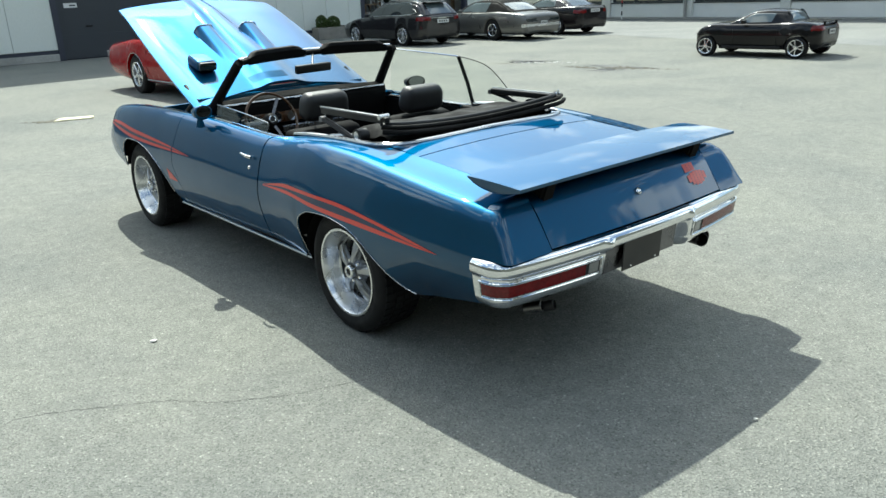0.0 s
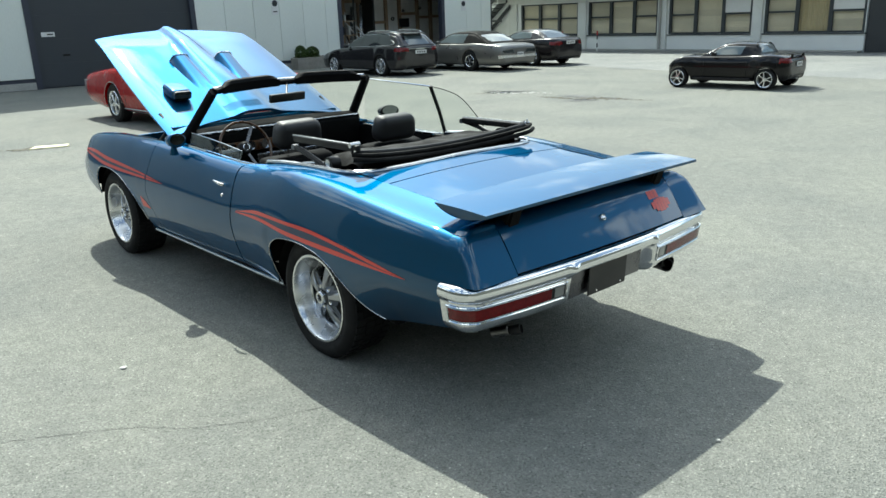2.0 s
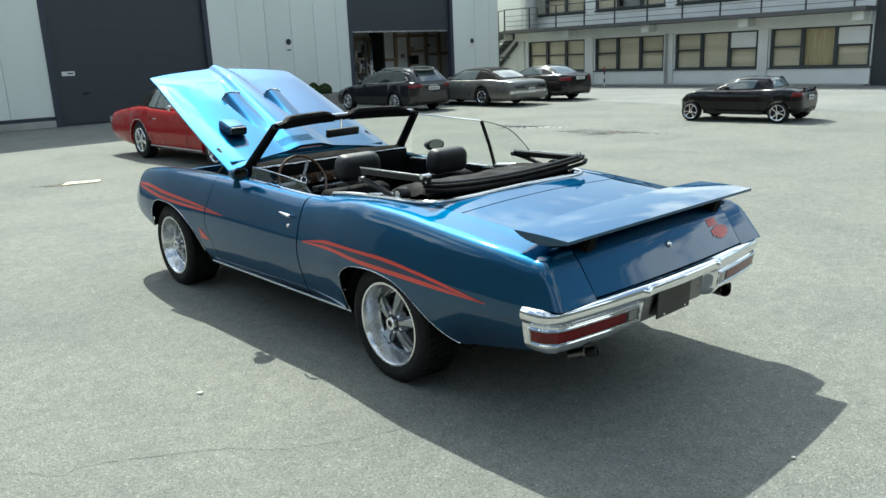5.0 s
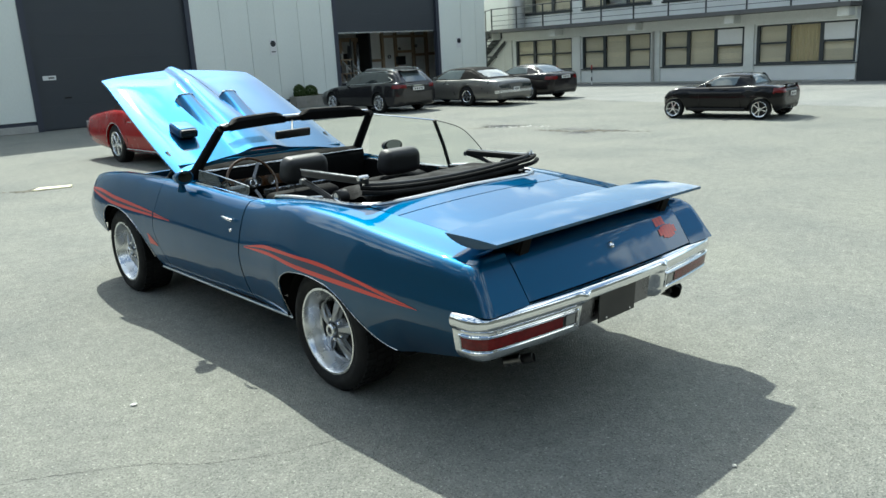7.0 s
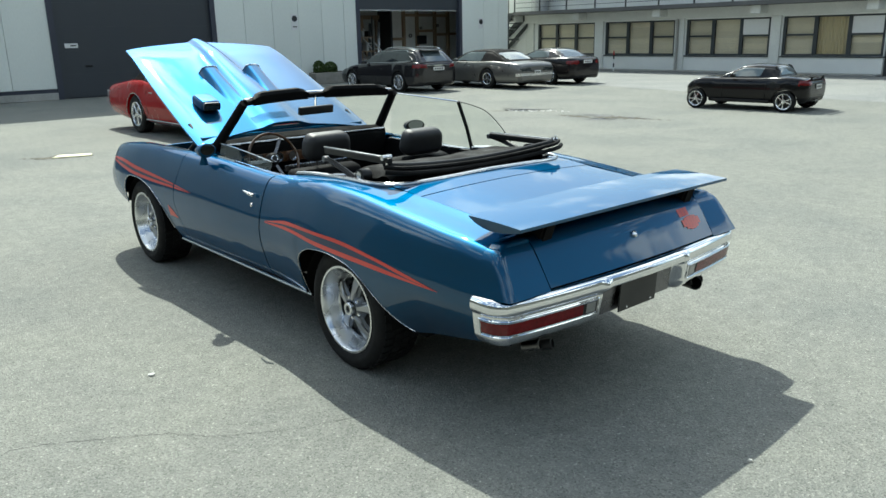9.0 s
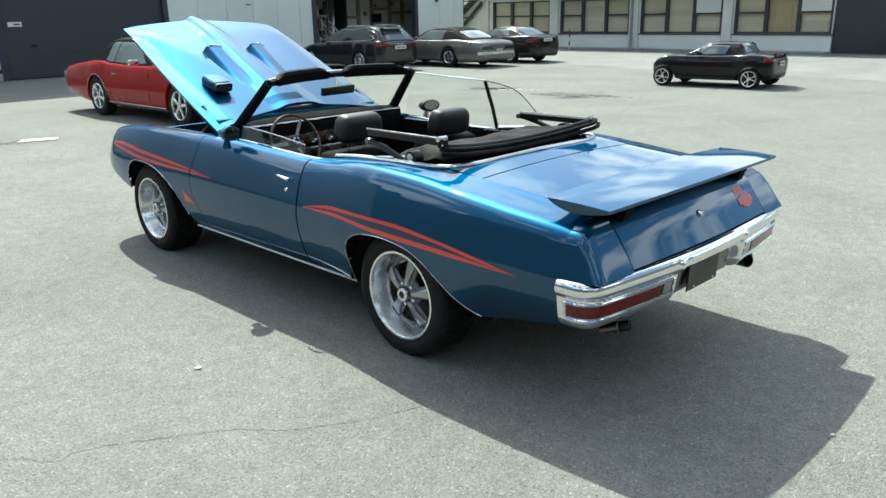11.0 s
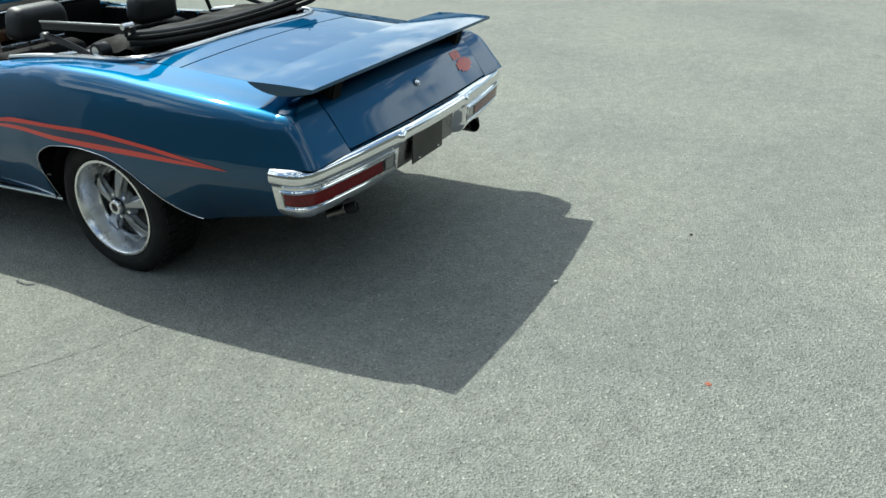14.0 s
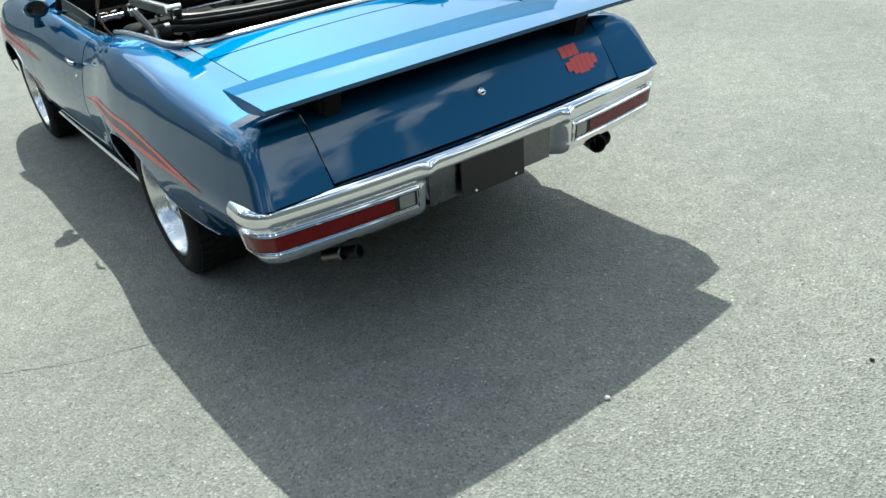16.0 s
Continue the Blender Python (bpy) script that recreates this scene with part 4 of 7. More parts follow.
# plates added to keep sunlight from leaking past the wheel wells
for sx in (-1, 1):
    part("well_closer", box(sx * 0.60, sx * 0.855, 0.405, 0.425, 0.30, 0.66), UNDER, gto, smooth=False)
    part("well_closer", box(sx * 0.85, sx * 0.91, 0.400, 0.425, 0.45, 0.64), UNDER, gto, smooth=False)
    part("well_closer", box(sx * 0.60, sx * 0.855, 2.24, 2.26, 0.30, 0.66), UNDER, gto, smooth=False)
    part("well_closer", box(sx * 0.60, sx * 0.80, -0.60, -0.58, 0.42, 0.66), UNDER, gto, smooth=False)
    part("well_closer", box(sx * 0.60, sx * 0.885, 3.165, 3.185, 0.465, 0.72), UNDER, gto, smooth=False)
    part("well_closer", box(sx * 0.885, sx * 0.918, 3.165, 3.185, 0.53, 0.70), UNDER, gto, smooth=False)



# wheels
def spoke_shape(r0, r1, w0, w1, x0, x1, depth):
    """One spoke, from hub to rim, along +z, facing -x."""
    bm = bmesh.new()
    rows = []
    for k in range(6):
        t = k / 5
        r = r0 + (r1 - r0) * t
        w = w0 + (w1 - w0) * t ** 1.4
        x = x0 + (x1 - x0) * t ** 1.6
        rows.append([(x + depth, -w * 1.08, r), (x + 0.006, -w, r), (x, -w * 0.72, r), (x, w * 0.72, r), (x + 0.006, w, r), (x + depth, w * 1.08, r)])
    return grid(rows, into=bm)


def wheel_parts():
    """Meshes of the five-spoke wheel, outer face towards -x, hub plane at x = 0."""
    tyre = lathe([(0.225, 0.20), (0.235, 0.24), (0.24, 0.285), (0.222, 0.312), (0.205, 0.325), (0.19, TYRE_R - 0.003), (-0.004, TYRE_R - 0.003), (-0.022, 0.324), (-0.036, 0.308), (-0.044, 0.284), (-0.043, 0.270), (-0.0405, 0.266), (-0.040, 0.258), (-0.034, 0.247), (-0.026, 0.238), (0.005, 0.22)], 72)
    rim = lathe([(-0.024, 0.2365), (-0.031, 0.2405), (-0.0355, 0.2390), (-0.0365, 0.2340), (-0.0355, 0.2275), (-0.030, 0.2235), (-0.002, 0.2150), (0.026, 0.2060), (0.048, 0.1980), (0.060, 0.1920), (0.066, 0.1860), (0.068, 0.1640), (0.13, 0.155), (0.2, 0.20)], 72)
    spider = lathe([(0.067, 0.186), (0.052, 0.179), (0.050, 0.168)], 56)
    centre = lathe([(0.05, 0.080), (0.030, 0.072), (0.014, 0.058), (0.006, 0.042)], 32)
    cap = lathe([(0.02, 0.036), (-0.014, 0.036), (-0.019, 0.032), (-0.019, 0.021), (-0.012, 0.0195)], 28)
    capf = lathe([(-0.013, 0.0), (-0.013, 0.0196)], 20)
    spoke = spoke_shape(0.050, 0.181, 0.012, 0.035, 0.004, 0.043, 0.03)
    web = spoke_shape(0.042, 0.181, 0.028, 0.042, 0.024, 0.054, 0.012)
    nut = lathe([(0.03, 0.010), (0.002, 0.010), (-0.002, 0.008), (-0.002, 0.0)], 6)
    drum = lathe([(0.10, 0.0), (0.10, 0.15), (0.16, 0.155)], 24)
    return {"tyre": mesh_of(tyre, TYRE), "rim": mesh_of(rim, ALLOY), "spider": mesh_of(spider, ALLOY_DARK), "centre": mesh_of(centre, ALLOY_DARK), "hub_cap": mesh_of(cap, ALLOY), "hub_face": mesh_of(capf, BLACK), "spoke": mesh_of(spoke, ALLOY_SPOKE), "web": mesh_of(web, ALLOY_DARK), "nut": mesh_of(nut, CHROME), "brake_drum": mesh_of(drum, BLACK)}


def tread_mesh():
    bm = bmesh.new()
    n = 46
    for k in range(n):
        t = 2 * math.pi * k / n
        for row, (x0, x1, sk) in enumerate(((-0.014, 0.040, 0.010), (0.050, 0.095, -0.008), (0.104, 0.147, 0.008), (0.157, 0.205, -0.010))):
            b = box(x0, x1, -0.0165, 0.0165, TYRE_R - 0.006, TYRE_R + 0.0035, 0.0)
            bmesh.ops.translate(b, vec=(0, sk, 0), verts=b.verts)
            b.transform(Matrix.Rotation(t + 0.03 * row, 4, "X"))
            me = bpy.data.meshes.new("t")
            b.to_mesh(me)
            b.free()
            bm.from_mesh(me)
            bpy.data.meshes.remove(me)
    return bm


WM = wheel_parts()
WM["tread"] = mesh_of(tread_mesh(), TYRE, smooth=False)


def gto_wheel(x, y, turn, spin):
    """One road wheel with its parts under the car."""
    root = new("wheel")
    root.parent = gto
    root.matrix_basis = pose(x, y, HUB_Z, 0, 0, turn) @ pose(0, 0, 0, spin, 0, 0)
    for nm in ("tyre", "rim", "spider", "centre", "hub_cap", "hub_face", "brake_drum", "tread"):
        shared(nm, WM[nm], root)
    for k in range(5):
        a = pose(0, 0, 0, 72 * k, 0, 0)
        shared("spoke", WM["spoke"], root, a)
        shared("web", WM["web"], root, a)
        shared("nut", WM["nut"], root, a @ pose(0.012, 0.0, -0.058))


gto_wheel(-0.858, WHEEL_Y[0] - 0.008, 0, 8)
gto_wheel(-0.852, WHEEL_Y[1], 0, 24)
gto_wheel(0.862, WHEEL_Y[0], 180, 30)
gto_wheel(0.852, WHEEL_Y[1], 180, 11)


# bumper
def bumper_path():
    key = [(-0.914, -1.035), (-0.915, -1.09), (-0.908, -1.140), (-0.880, -1.180), (-0.830, -1.202), (-0.6, -1.234), (-0.42, -1.251), (-0.36, -1.256), (-0.28, -1.261), (-0.2, -1.264), (0, -1.267)]
    left = spline(key, 8)
    return left + [Vector((-p[0], p[1])) for p in left[-2::-1]]


def ease(a, b, v):
    u = max(0.0, min(1.0, (v - a) / (b - a)))
    return u * u * (3 - 2 * u)


def swept(path, profile, recess=False):
    """Profile of (outward, z) pushed along a plan path; the middle may be set back below its top roll."""
    rows = []
    for i, p in enumerate(path):
        a, b = path[max(0, i - 1)], path[min(len(path) - 1, i + 1)]
        d = (b - a).normalized()
        nrm = Vector((d[1], -d[0]))
        row = []
        for o, z in profile:
            if recess:
                s, k = ease(0.345, 0.285, abs(p[0])), ease(0.618, 0.592, z)
                o = o - (0.058 + 0.09 * max(0.0, 0.60 - z)) * s * k + 0.010 * math.exp(-((abs(p[0]) - 0.318) / 0.020) ** 2) * ease(0.50, 0.60, z) * ease(0.668, 0.63, z)
            row.append((p[0] + nrm[0] * o, p[1] + nrm[1] * o, z))
        rows.append(row)
    return grid(rows)


PATH_B = bumper_path()
FACE = spline([(-0.07, 0.650), (-0.05, 0.664), (-0.024, 0.674), (0.004, 0.670), (0.020, 0.653), (0.024, 0.630), (0.019, 0.612), (0.011, 0.602), (0.008, 0.592), (0.007, 0.578), (0.002, 0.54), (-0.003, 0.508), (-0.005, 0.495), (-0.014, 0.478), (-0.028, 0.462), (-0.045, 0.454), (-0.07, 0.450)], 3)
bumper = part("rear_bumper", swept(PATH_B, FACE, True), CHROME, gto, "bright chrome rear bumper", sharp=60)


def along(x0, x1, off, z0, z1, dx=0.012, end=None):
    """A strip on the bumper face between two plan positions along its path."""
    pts = [p for p in PATH_B if x0 <= p[0] <= x1 and (end is None or p[1] < end)]
    lean = 0.145
    return swept(pts, [(off - dx - lean * (0.58 - z0), z0), (off - lean * (0.58 - z0), z0 + 0.002), (off - lean * (0.58 - z1), z1 - 0.002), (off - dx - lean * (0.58 - z1), z1)])


def lamp_rim(sx, off, z0, z1, x_in, end, r):
    """A bead right round a lamp opening."""
    pts = [p for p in PATH_B if sx * p[0] > x_in and p[1] < end]
    if sx > 0:
        pts = pts[::-1]
    line = []
    for i, p in enumerate(pts):
        a, b = pts[max(0, i - 1)], pts[min(len(pts) - 1, i + 1)]
        d = (b - a).normalized() * -sx
        line.append((p[0], p[1], d[1], -d[0]))

    def at(q, z):
        o = off - 0.145 * (0.58 - z)
        return (q[0] + q[2] * o, q[1] + q[3] * o, z)
    ring = [at(q, z1) for q in line] + [at(line[-1], (z0 + z1) / 2)] + [at(q, z0) for q in line[::-1]] + [at(line[0], (z0 + z1) / 2)]
    return tube(ring, r, 6, closed=True)


for sx in (-1, 1):
    lo, hi = (-0.96, -0.356) if sx < 0 else (0.356, 0.96)
    part("lamp_recess", along(lo, hi, 0.0095, 0.508, 0.582, end=-1.075), BLACK, bumper)
    part("lamp_bezel", lamp_rim(sx, 0.0105, 0.508, 0.582, 0.356, -1.073, 0.0045), CHROME, bumper)
    part("lamp_bezel", lamp_rim(sx, 0.0110, 0.5155, 0.5745, 0.366, -1.080, 0.0016), CHROME_DULL, bumper)
    lo2, hi2 = (-0.955, -0.445) if sx < 0 else (0.445, 0.955)
    part("tail_lamp", along(lo2, hi2, 0.0112, 0.5175, 0.5725, end=-1.083), LENS_RED, bumper, "long red tail lamp lens")
    lo3, hi3 = (-0.452, -0.378) if sx < 0 else (0.378, 0.452)
    part("reverse_lamp", along(lo3, hi3, 0.0111, 0.5195, 0.5705), LENS_WHITE, bumper, "white reversing lamp lens")
    for k in range(2):
        part("bumper_bolt", moved(lathe([(-0.004, 0.0), (-0.003, 0.007), (0.003, 0.008)], 12, "y"), pose(sx * (0.83 - 0.03 * k), -1.213 - 0.004 * k, 0.594)), CHROME_DULL, bumper)
part("plate_panel", grid([[(x, -1.213 + 0.13 * (0.6 - z), z) for x in [-0.285 + 0.03 * k for k in range(20)]] for z in (0.598, 0.56, 0.52, 0.48, 0.458)], thick=0.006), RAIL, bumper, "dull chrome panel behind the plate")
plate = part("licence_holder", moved(box(-0.148, 0.148, -0.004, 0.004, 0.0, 0.150, 0.003, 1), pose(-0.012, -1.222, 0.447, 4)), PLATE_BLACK, bumper, "blank black licence plate", smooth=False)
for x in (-0.10, 0.09):
    part("screw", moved(lathe([(0, 0.006), (-0.004, 0.005), (-0.004, 0)], 10, "y"), pose(x, -1.2275, 0.464)), CHROME, plate)
part("valance", box(-0.80, 0.80, -1.09, -1.0, 0.435, 0.47, 0.01, 2), UNDER, gto)

# exhaust tips, in pairs
for sx in (-1, 1):
    for k, dx in enumerate((0.0, 0.075) if sx > 0 else (0.02, 0.08)):
        x = sx * ((0.56 if sx > 0 else 0.58) + dx * 0.8)
        r = 0.025 if sx < 0 else 0.036
        tip = lathe([(0.30 if sx > 0 else 0.05, r - 0.003), (-0.03, r), (-0.032, r - 0.004), (0.28 if sx > 0 else 0.045, r - 0.006)], 20, "y", closed=True)
        part("exhaust_tip", moved(tip, pose(x, -1.16 + 0.03 * k - (0.02 if sx > 0 else 0), 0.422 if sx > 0 else 0.392, -8 if sx > 0 else -15, 0, -sx * 28)), PIPE if k else BLACK, gto)

# lid furniture
part("lid_lock", moved(lathe([(0.01, 0.017), (-0.004, 0.017), (-0.007, 0.012), (-0.004, 0.007), (-0.004, 0.0)], 20, "y"), pose(0, -1.183, 0.795, -38)), CHROME, gto)


# spoiler
def spoiler_wing():
    rows = []
    n = 48
    for j in range(n + 1):
        x = -0.80 + 1.6 * j / n
        e = abs(x) / 0.80
        y0 = -0.885 + 0.018 * (1 - e * e)
        y1 = -1.195 - 0.035 * (1 - e * e)
        z0, z1 = 0.971 + 0.012 * (1 - e * e), 0.959 + 0.014 * (1 - e * e)
        ring = []
        for k in range(11):
            t = k / 10
            ring.append((x, y0 + (y1 - y0) * t, z0 + (z1 - z0) * t + 0.003 * math.sin(math.pi * t)))
        for k in range(10, -1, -1):
            t = k / 10
            belly = 0.040 * math.sin(math.pi * t ** 0.8) ** 0.9
            ring.append((x * (1.0 - 0.010 * e ** 8 * min(1.0, belly / 0.03)), y0 + (y1 - y0) * t, z0 + (z1 - z0) * t - 0.005 - 0.009 * t ** 4 - belly))
        rows.append(ring)
    bm = grid(rows, close_v=True)
    for ring in (rows[0], rows[-1]):
        bm.faces.new([bm.verts.new(p) for p in ring])
    return bm


spoiler = part("rear_spoiler", spoiler_wing(), BLUE, gto, "blue wing spoiler on two dark pedestals")
for sx in (-1, 1):
    part("pedestal", prism([(-0.97, LID_OF(-0.97) - 0.01), (-1.115, LID_OF(-1.10) - 0.015), (-1.15, 0.945), (-0.95, 0.945)], sx * 0.55 - 0.04, sx * 0.55 + 0.04, "x", 0.012), UNDER, spoiler)



# side stripes
def stripe(curve_lo, curve_hi, y0, y1, sx, off=0.0016, n=44):
    rows = []
    for i in range(n + 1):
        y = y0 + (y1 - y0) * i / n
        a, b = curve_lo(y), curve_hi(y)
        row = []
        for k in range(5):
            z = a + (b - a) * k / 4
            row.append((sx * -(side_x(y, z) - off), y, z))
        rows.append(row)
    return grid(rows)


rear_top = curve_of((0.77, 0.690), (0.45, 0.736), (0.0, 0.737), (-0.37, 0.708), (-0.6, 0.677), (-0.83, 0.640))
rear_mid = curve_of((0.77, 0.688), (0.45, 0.716), (0.2, 0.720), (0.0, 0.718), (-0.37, 0.692), (-0.6, 0.662), (-0.83, 0.639))
rear_mid2 = curve_of((0.77, 0.686), (0.45, 0.702), (0.2, 0.690), (0.0, 0.683), (-0.37, 0.672), (-0.6, 0.657), (-0.83, 0.6385))
rear_low = curve_of((0.77, 0.681), (0.45, 0.684), (0.2, 0.669), (0.0, 0.660), (-0.37, 0.649), (-0.6, 0.643), (-0.83, 0.638))
fr_top = curve_of((3.50, 0.792), (3.2, 0.812), (2.8, 0.790), (2.4, 0.765), (2.1, 0.742), (1.82, 0.716))
fr_mid = curve_of((3.50, 0.786), (3.2, 0.788), (2.8, 0.764), (2.4, 0.745), (2.1, 0.732), (1.82, 0.714))
fr_mid2 = curve_of((3.50, 0.780), (3.2, 0.770), (2.8, 0.744), (2.4, 0.730), (2.1, 0.724), (1.82, 0.713))
fr_low = curve_of((3.50, 0.772), (3.2, 0.748), (2.8, 0.720), (2.4, 0.711), (2.1, 0.710), (1.82, 0.711))
for sx in (-1, 1):
    q, f = (quarter_pair[0], fender_pair[0]) if sx < 0 else (quarter_pair[1], fender_pair[1])
    d = door_pair[0] if sx < 0 else door_pair[1]
    part("upper_stripe", stripe(rear_mid, rear_top, 0.77, -0.83, sx), STRIPE, q, "orange-red side stripe")
    part("dark_stripe", stripe(rear_mid2, rear_mid, 0.55, -0.70, sx, 0.0012), STRIPE_DARK, q)
    part("lower_stripe", stripe(rear_low, rear_mid2, 0.77, -0.83, sx), STRIPE, q, "orange-red side stripe")
    part("upper_stripe", stripe(fr_mid, fr_top, 3.50, 2.104, sx), STRIPE, f, "orange-red side stripe")
    part("dark_stripe", stripe(fr_mid2, fr_mid, 3.35, 2.104, sx, 0.0012), STRIPE_DARK, f)
    part("lower_stripe", stripe(fr_low, fr_mid2, 3.50, 2.104, sx), STRIPE, f, "orange-red side stripe")
    part("stripe_end", stripe(fr_mid, fr_top, 2.082, 1.81, sx), STRIPE, d, "tip of the orange-red side stripe")
    part("dark_stripe", stripe(fr_mid2, fr_mid, 2.082, 1.95, sx, 0.0012), STRIPE_DARK, d)
    part("stripe_end", stripe(fr_low, fr_mid2, 2.082, 1.81, sx), STRIPE, d, "tip of the orange-red side stripe")
    lo = curve_of((2.22, 0.497), (2.06, 0.492))
    hi = curve_of((2.22, 0.580), (2.17, 0.560), (2.075, 0.500))
    part("wing_decal", stripe(lo, hi, 2.21, 2.078, sx), STRIPE, f, "small orange-red decal behind the wheel")


def lid_point(x, v):
    """A place on the sloping rear face of the lid; v runs from its top to its foot."""
    y = -1.105 + (-1.215 + 1.105) * v
    return Vector((x, y - 0.02 * (1 - (x / 0.641) ** 2) - 0.003, LID_OF(y) + 0.003))


def face_patch(x0, x1, v0, v1, n=6):
    return grid([[lid_point(x0 + (x1 - x0) * i / n, v0 + (v1 - v0) * j / 2) for j in range(3)] for i in range(n + 1)])


decal = new("lid_decal")
decal.parent = gto
for k in range(3):
    part("decal_bar", face_patch(0.412 + 0.031 * k, 0.441 + 0.031 * k, 0.19, 0.43, 2), STRIPE, decal)
for k, (a, b) in enumerate(((0.52, 0.70), (0.47, 0.77), (0.45, 0.80), (0.45, 0.80), (0.47, 0.77), (0.52, 0.70))):
    part("decal_bar", face_patch(0.415 + 0.027 * k, 0.4405 + 0.027 * k, a, b, 2), STRIPE, decal)


# bonnet, raised about its rear edge
HOOD = pose(0, 1.86, 0.985, 24.3, 0, 0)


def bonnet_height(x, d):
    w = 0.05 + 0.13 * (1 - d / 1.9)
    ridge = 0.034 / (1 + (abs(x) / w) ** 6)
    edge = -0.018 * (abs(x) / 0.72) ** 8
    nose = -0.045 * max(0.0, (d - 1.45) / 0.42) ** 2
    return ridge + edge + nose - 0.012 * (abs(x) / 0.72) ** 2


def bonnet():
    rows = []
    n, m = 44, 56
    for i in range(n + 1):
        u = i / n
        row = []
        for j in range(m + 1):
            s = -1 + 2 * j / m
            half = 0.752 - 0.085 * u ** 1.6
            x = s * half
            length = 1.87 - 0.15 * abs(s) ** 1.1
            rear = 0.23 - 0.08 * (x / 0.55) ** 2
            dd = rear + u * (length - rear)
            row.append(HOOD @ Vector((x, dd, bonnet_height(x, dd))))
        rows.append(row)
    return grid(rows, thick=-0.022)


hood = part("bonnet", bonnet(), BLUE, gto, "raised blue bonnet with twin scoops")


def scoop(x):
    rows = []
    for i in range(15):
        t = i / 14
        d = 0.60 + 0.57 * t
        h = 0.058 * (t ** 1.3)
        w = 0.062 + 0.018 * t
        row = []
        for k in range(9):
            a = -1 + k / 4
            row.append(HOOD @ Vector((x + w * a * (1.15 if abs(a) == 1 else 1), d, bonnet_height(x + w * a, d) + (h + 0.004) * (1 - abs(a) ** 5) - 0.004)))
        rows.append(row)
    return grid(rows, thick=-0.008)


for sx in (-1, 1):
    part("scoop", scoop(sx * 0.195), BLUE, hood)
    # chrome bead stands in for the sunlit top of the scoop's lip
    part("scoop_lip_glint", tube([HOOD @ Vector((sx * 0.195 + 0.085 * a, 1.172, bonnet_height(sx * 0.195 + 0.08 * a, 1.17) + 0.057 * (1 - abs(a) ** 5) + 0.002)) for a in (-1, -0.7, -0.3, 0.3, 0.7, 1)], 0.006, 6), CHROME, hood)
for x0 in (-0.215, -0.065):
    for k in range(10):
        x = x0 + 0.0147 * k
        part("louvre", moved(box(x - 0.0013, x + 0.0013, 0.29, 0.385, bonnet_height(x, 0.33) - 0.004, bonnet_height(x, 0.33) + 0.003), HOOD), UNDER, hood, smooth=False)
tach = part("bonnet_tachometer", moved(box(-0.075, 0.075, -0.09, 0.10, -0.005, 0.075, 0.03, 3), HOOD @ pose(-0.47, 0.62, bonnet_height(-0.47, 0.62), -8)), BLUE, hood, "blue tachometer pod on the bonnet")
part("tach_face", moved(box(-0.066, 0.066, -0.105, -0.088, 0.008, 0.068, 0.02, 3), HOOD @ pose(-0.47, 0.62, bonnet_height(-0.47, 0.62), -8)), DARK_GLASS, tach, "dark tachometer window")
for sx in (-1, 1):
    part("bonnet_hinge", tube([(sx * 0.69, 1.95, 0.93), (sx * 0.69, 2.08, 1.02), (sx * 0.69, 2.25, 1.13)], 0.016, 6), BLACK, gto)
    part("hinge_arm", tube([(sx * 0.69, 2.30, 0.94), (sx * 0.69, 2.12, 1.04), (sx * 0.69, 2.02, 1.0)], 0.012, 6), BLACK, gto)
part("cowl_panel", box(-0.70, 0.70, 2.03, 2.12, 0.90, 1.055, 0.012, 2), BLUE, gto)
part("cowl_lip", box(-0.55, 0.55, 2.085, 2.12, 1.05, 1.080, 0.008, 2), BLUE, gto)

# windscreen: frame, glass, header
def screen_pt(x, t):
    """The windscreen sheet: t from its foot to its top."""
    half = 0.70 - 0.085 * t
    s = x * half
    bow = (0.13 + 0.06 * (1 - t)) * (1 - x * x)
    return Vector((s, 1.86 + bow - 0.37 * t, 0.965 + 0.355 * t + 0.012 * t * (1 - x * x)))


ws = part("windscreen", grid([[screen_pt(-1 + 2 * j / 24, i / 8) for j in range(25)] for i in range(9)], thick=0.004), GLASS, gto, "clear windscreen glass")
ws.visible_shadow = False
for sx in (-1, 1):
    part("screen_pillar", tube([screen_pt(sx * 1.01, i / 8) for i in range(9)], [0.036 - 0.006 * i / 8 for i in range(9)], 10), VINYL, gto)
    if sx < 0:
        part("pillar_trim", tube([screen_pt(sx * 1.035, i / 8) + Vector((0, 0.022, 0.006)) for i in range(9)], 0.011, 8), CHROME, gto)
part("screen_header", tube([screen_pt(-1 + 2 * j / 24, 1.0) for j in range(25)], 0.028, 10, flat=0.75), VINYL, gto)
part("header_trim", tube([screen_pt(-1 + 2 * j / 24, 1.03) + Vector((0, 0.026, 0.008)) for j in range(25)], 0.010, 8), CHROME, gto)
part("screen_foot", tube([screen_pt(-1 + 2 * j / 24, 0.0) for j in range(25)], 0.014, 8), BLACK, gto)


def visor(x0, x1):
    rows = []
    for j in range(13):
        x = x0 + (x1 - x0) * j / 12
        e = min(1.0, 6 * min((x - x0), (x1 - x)) / abs(x1 - x0) + 0.35)
        base = screen_pt(x / 0.62, 1.0)
        rows.append([base + Vector((0, -0.03, -0.025)), base + Vector((0, -0.05, 0.022 * e + 0.012)), base + Vector((0, -0.038, 0.055 * e)), base + Vector((0, 0.0, 0.06 * e)), base + Vector((0, 0.012, 0.03 * e)), base + Vector((0, 0.0, -0.01))])
    return grid(rows, close_v=True)


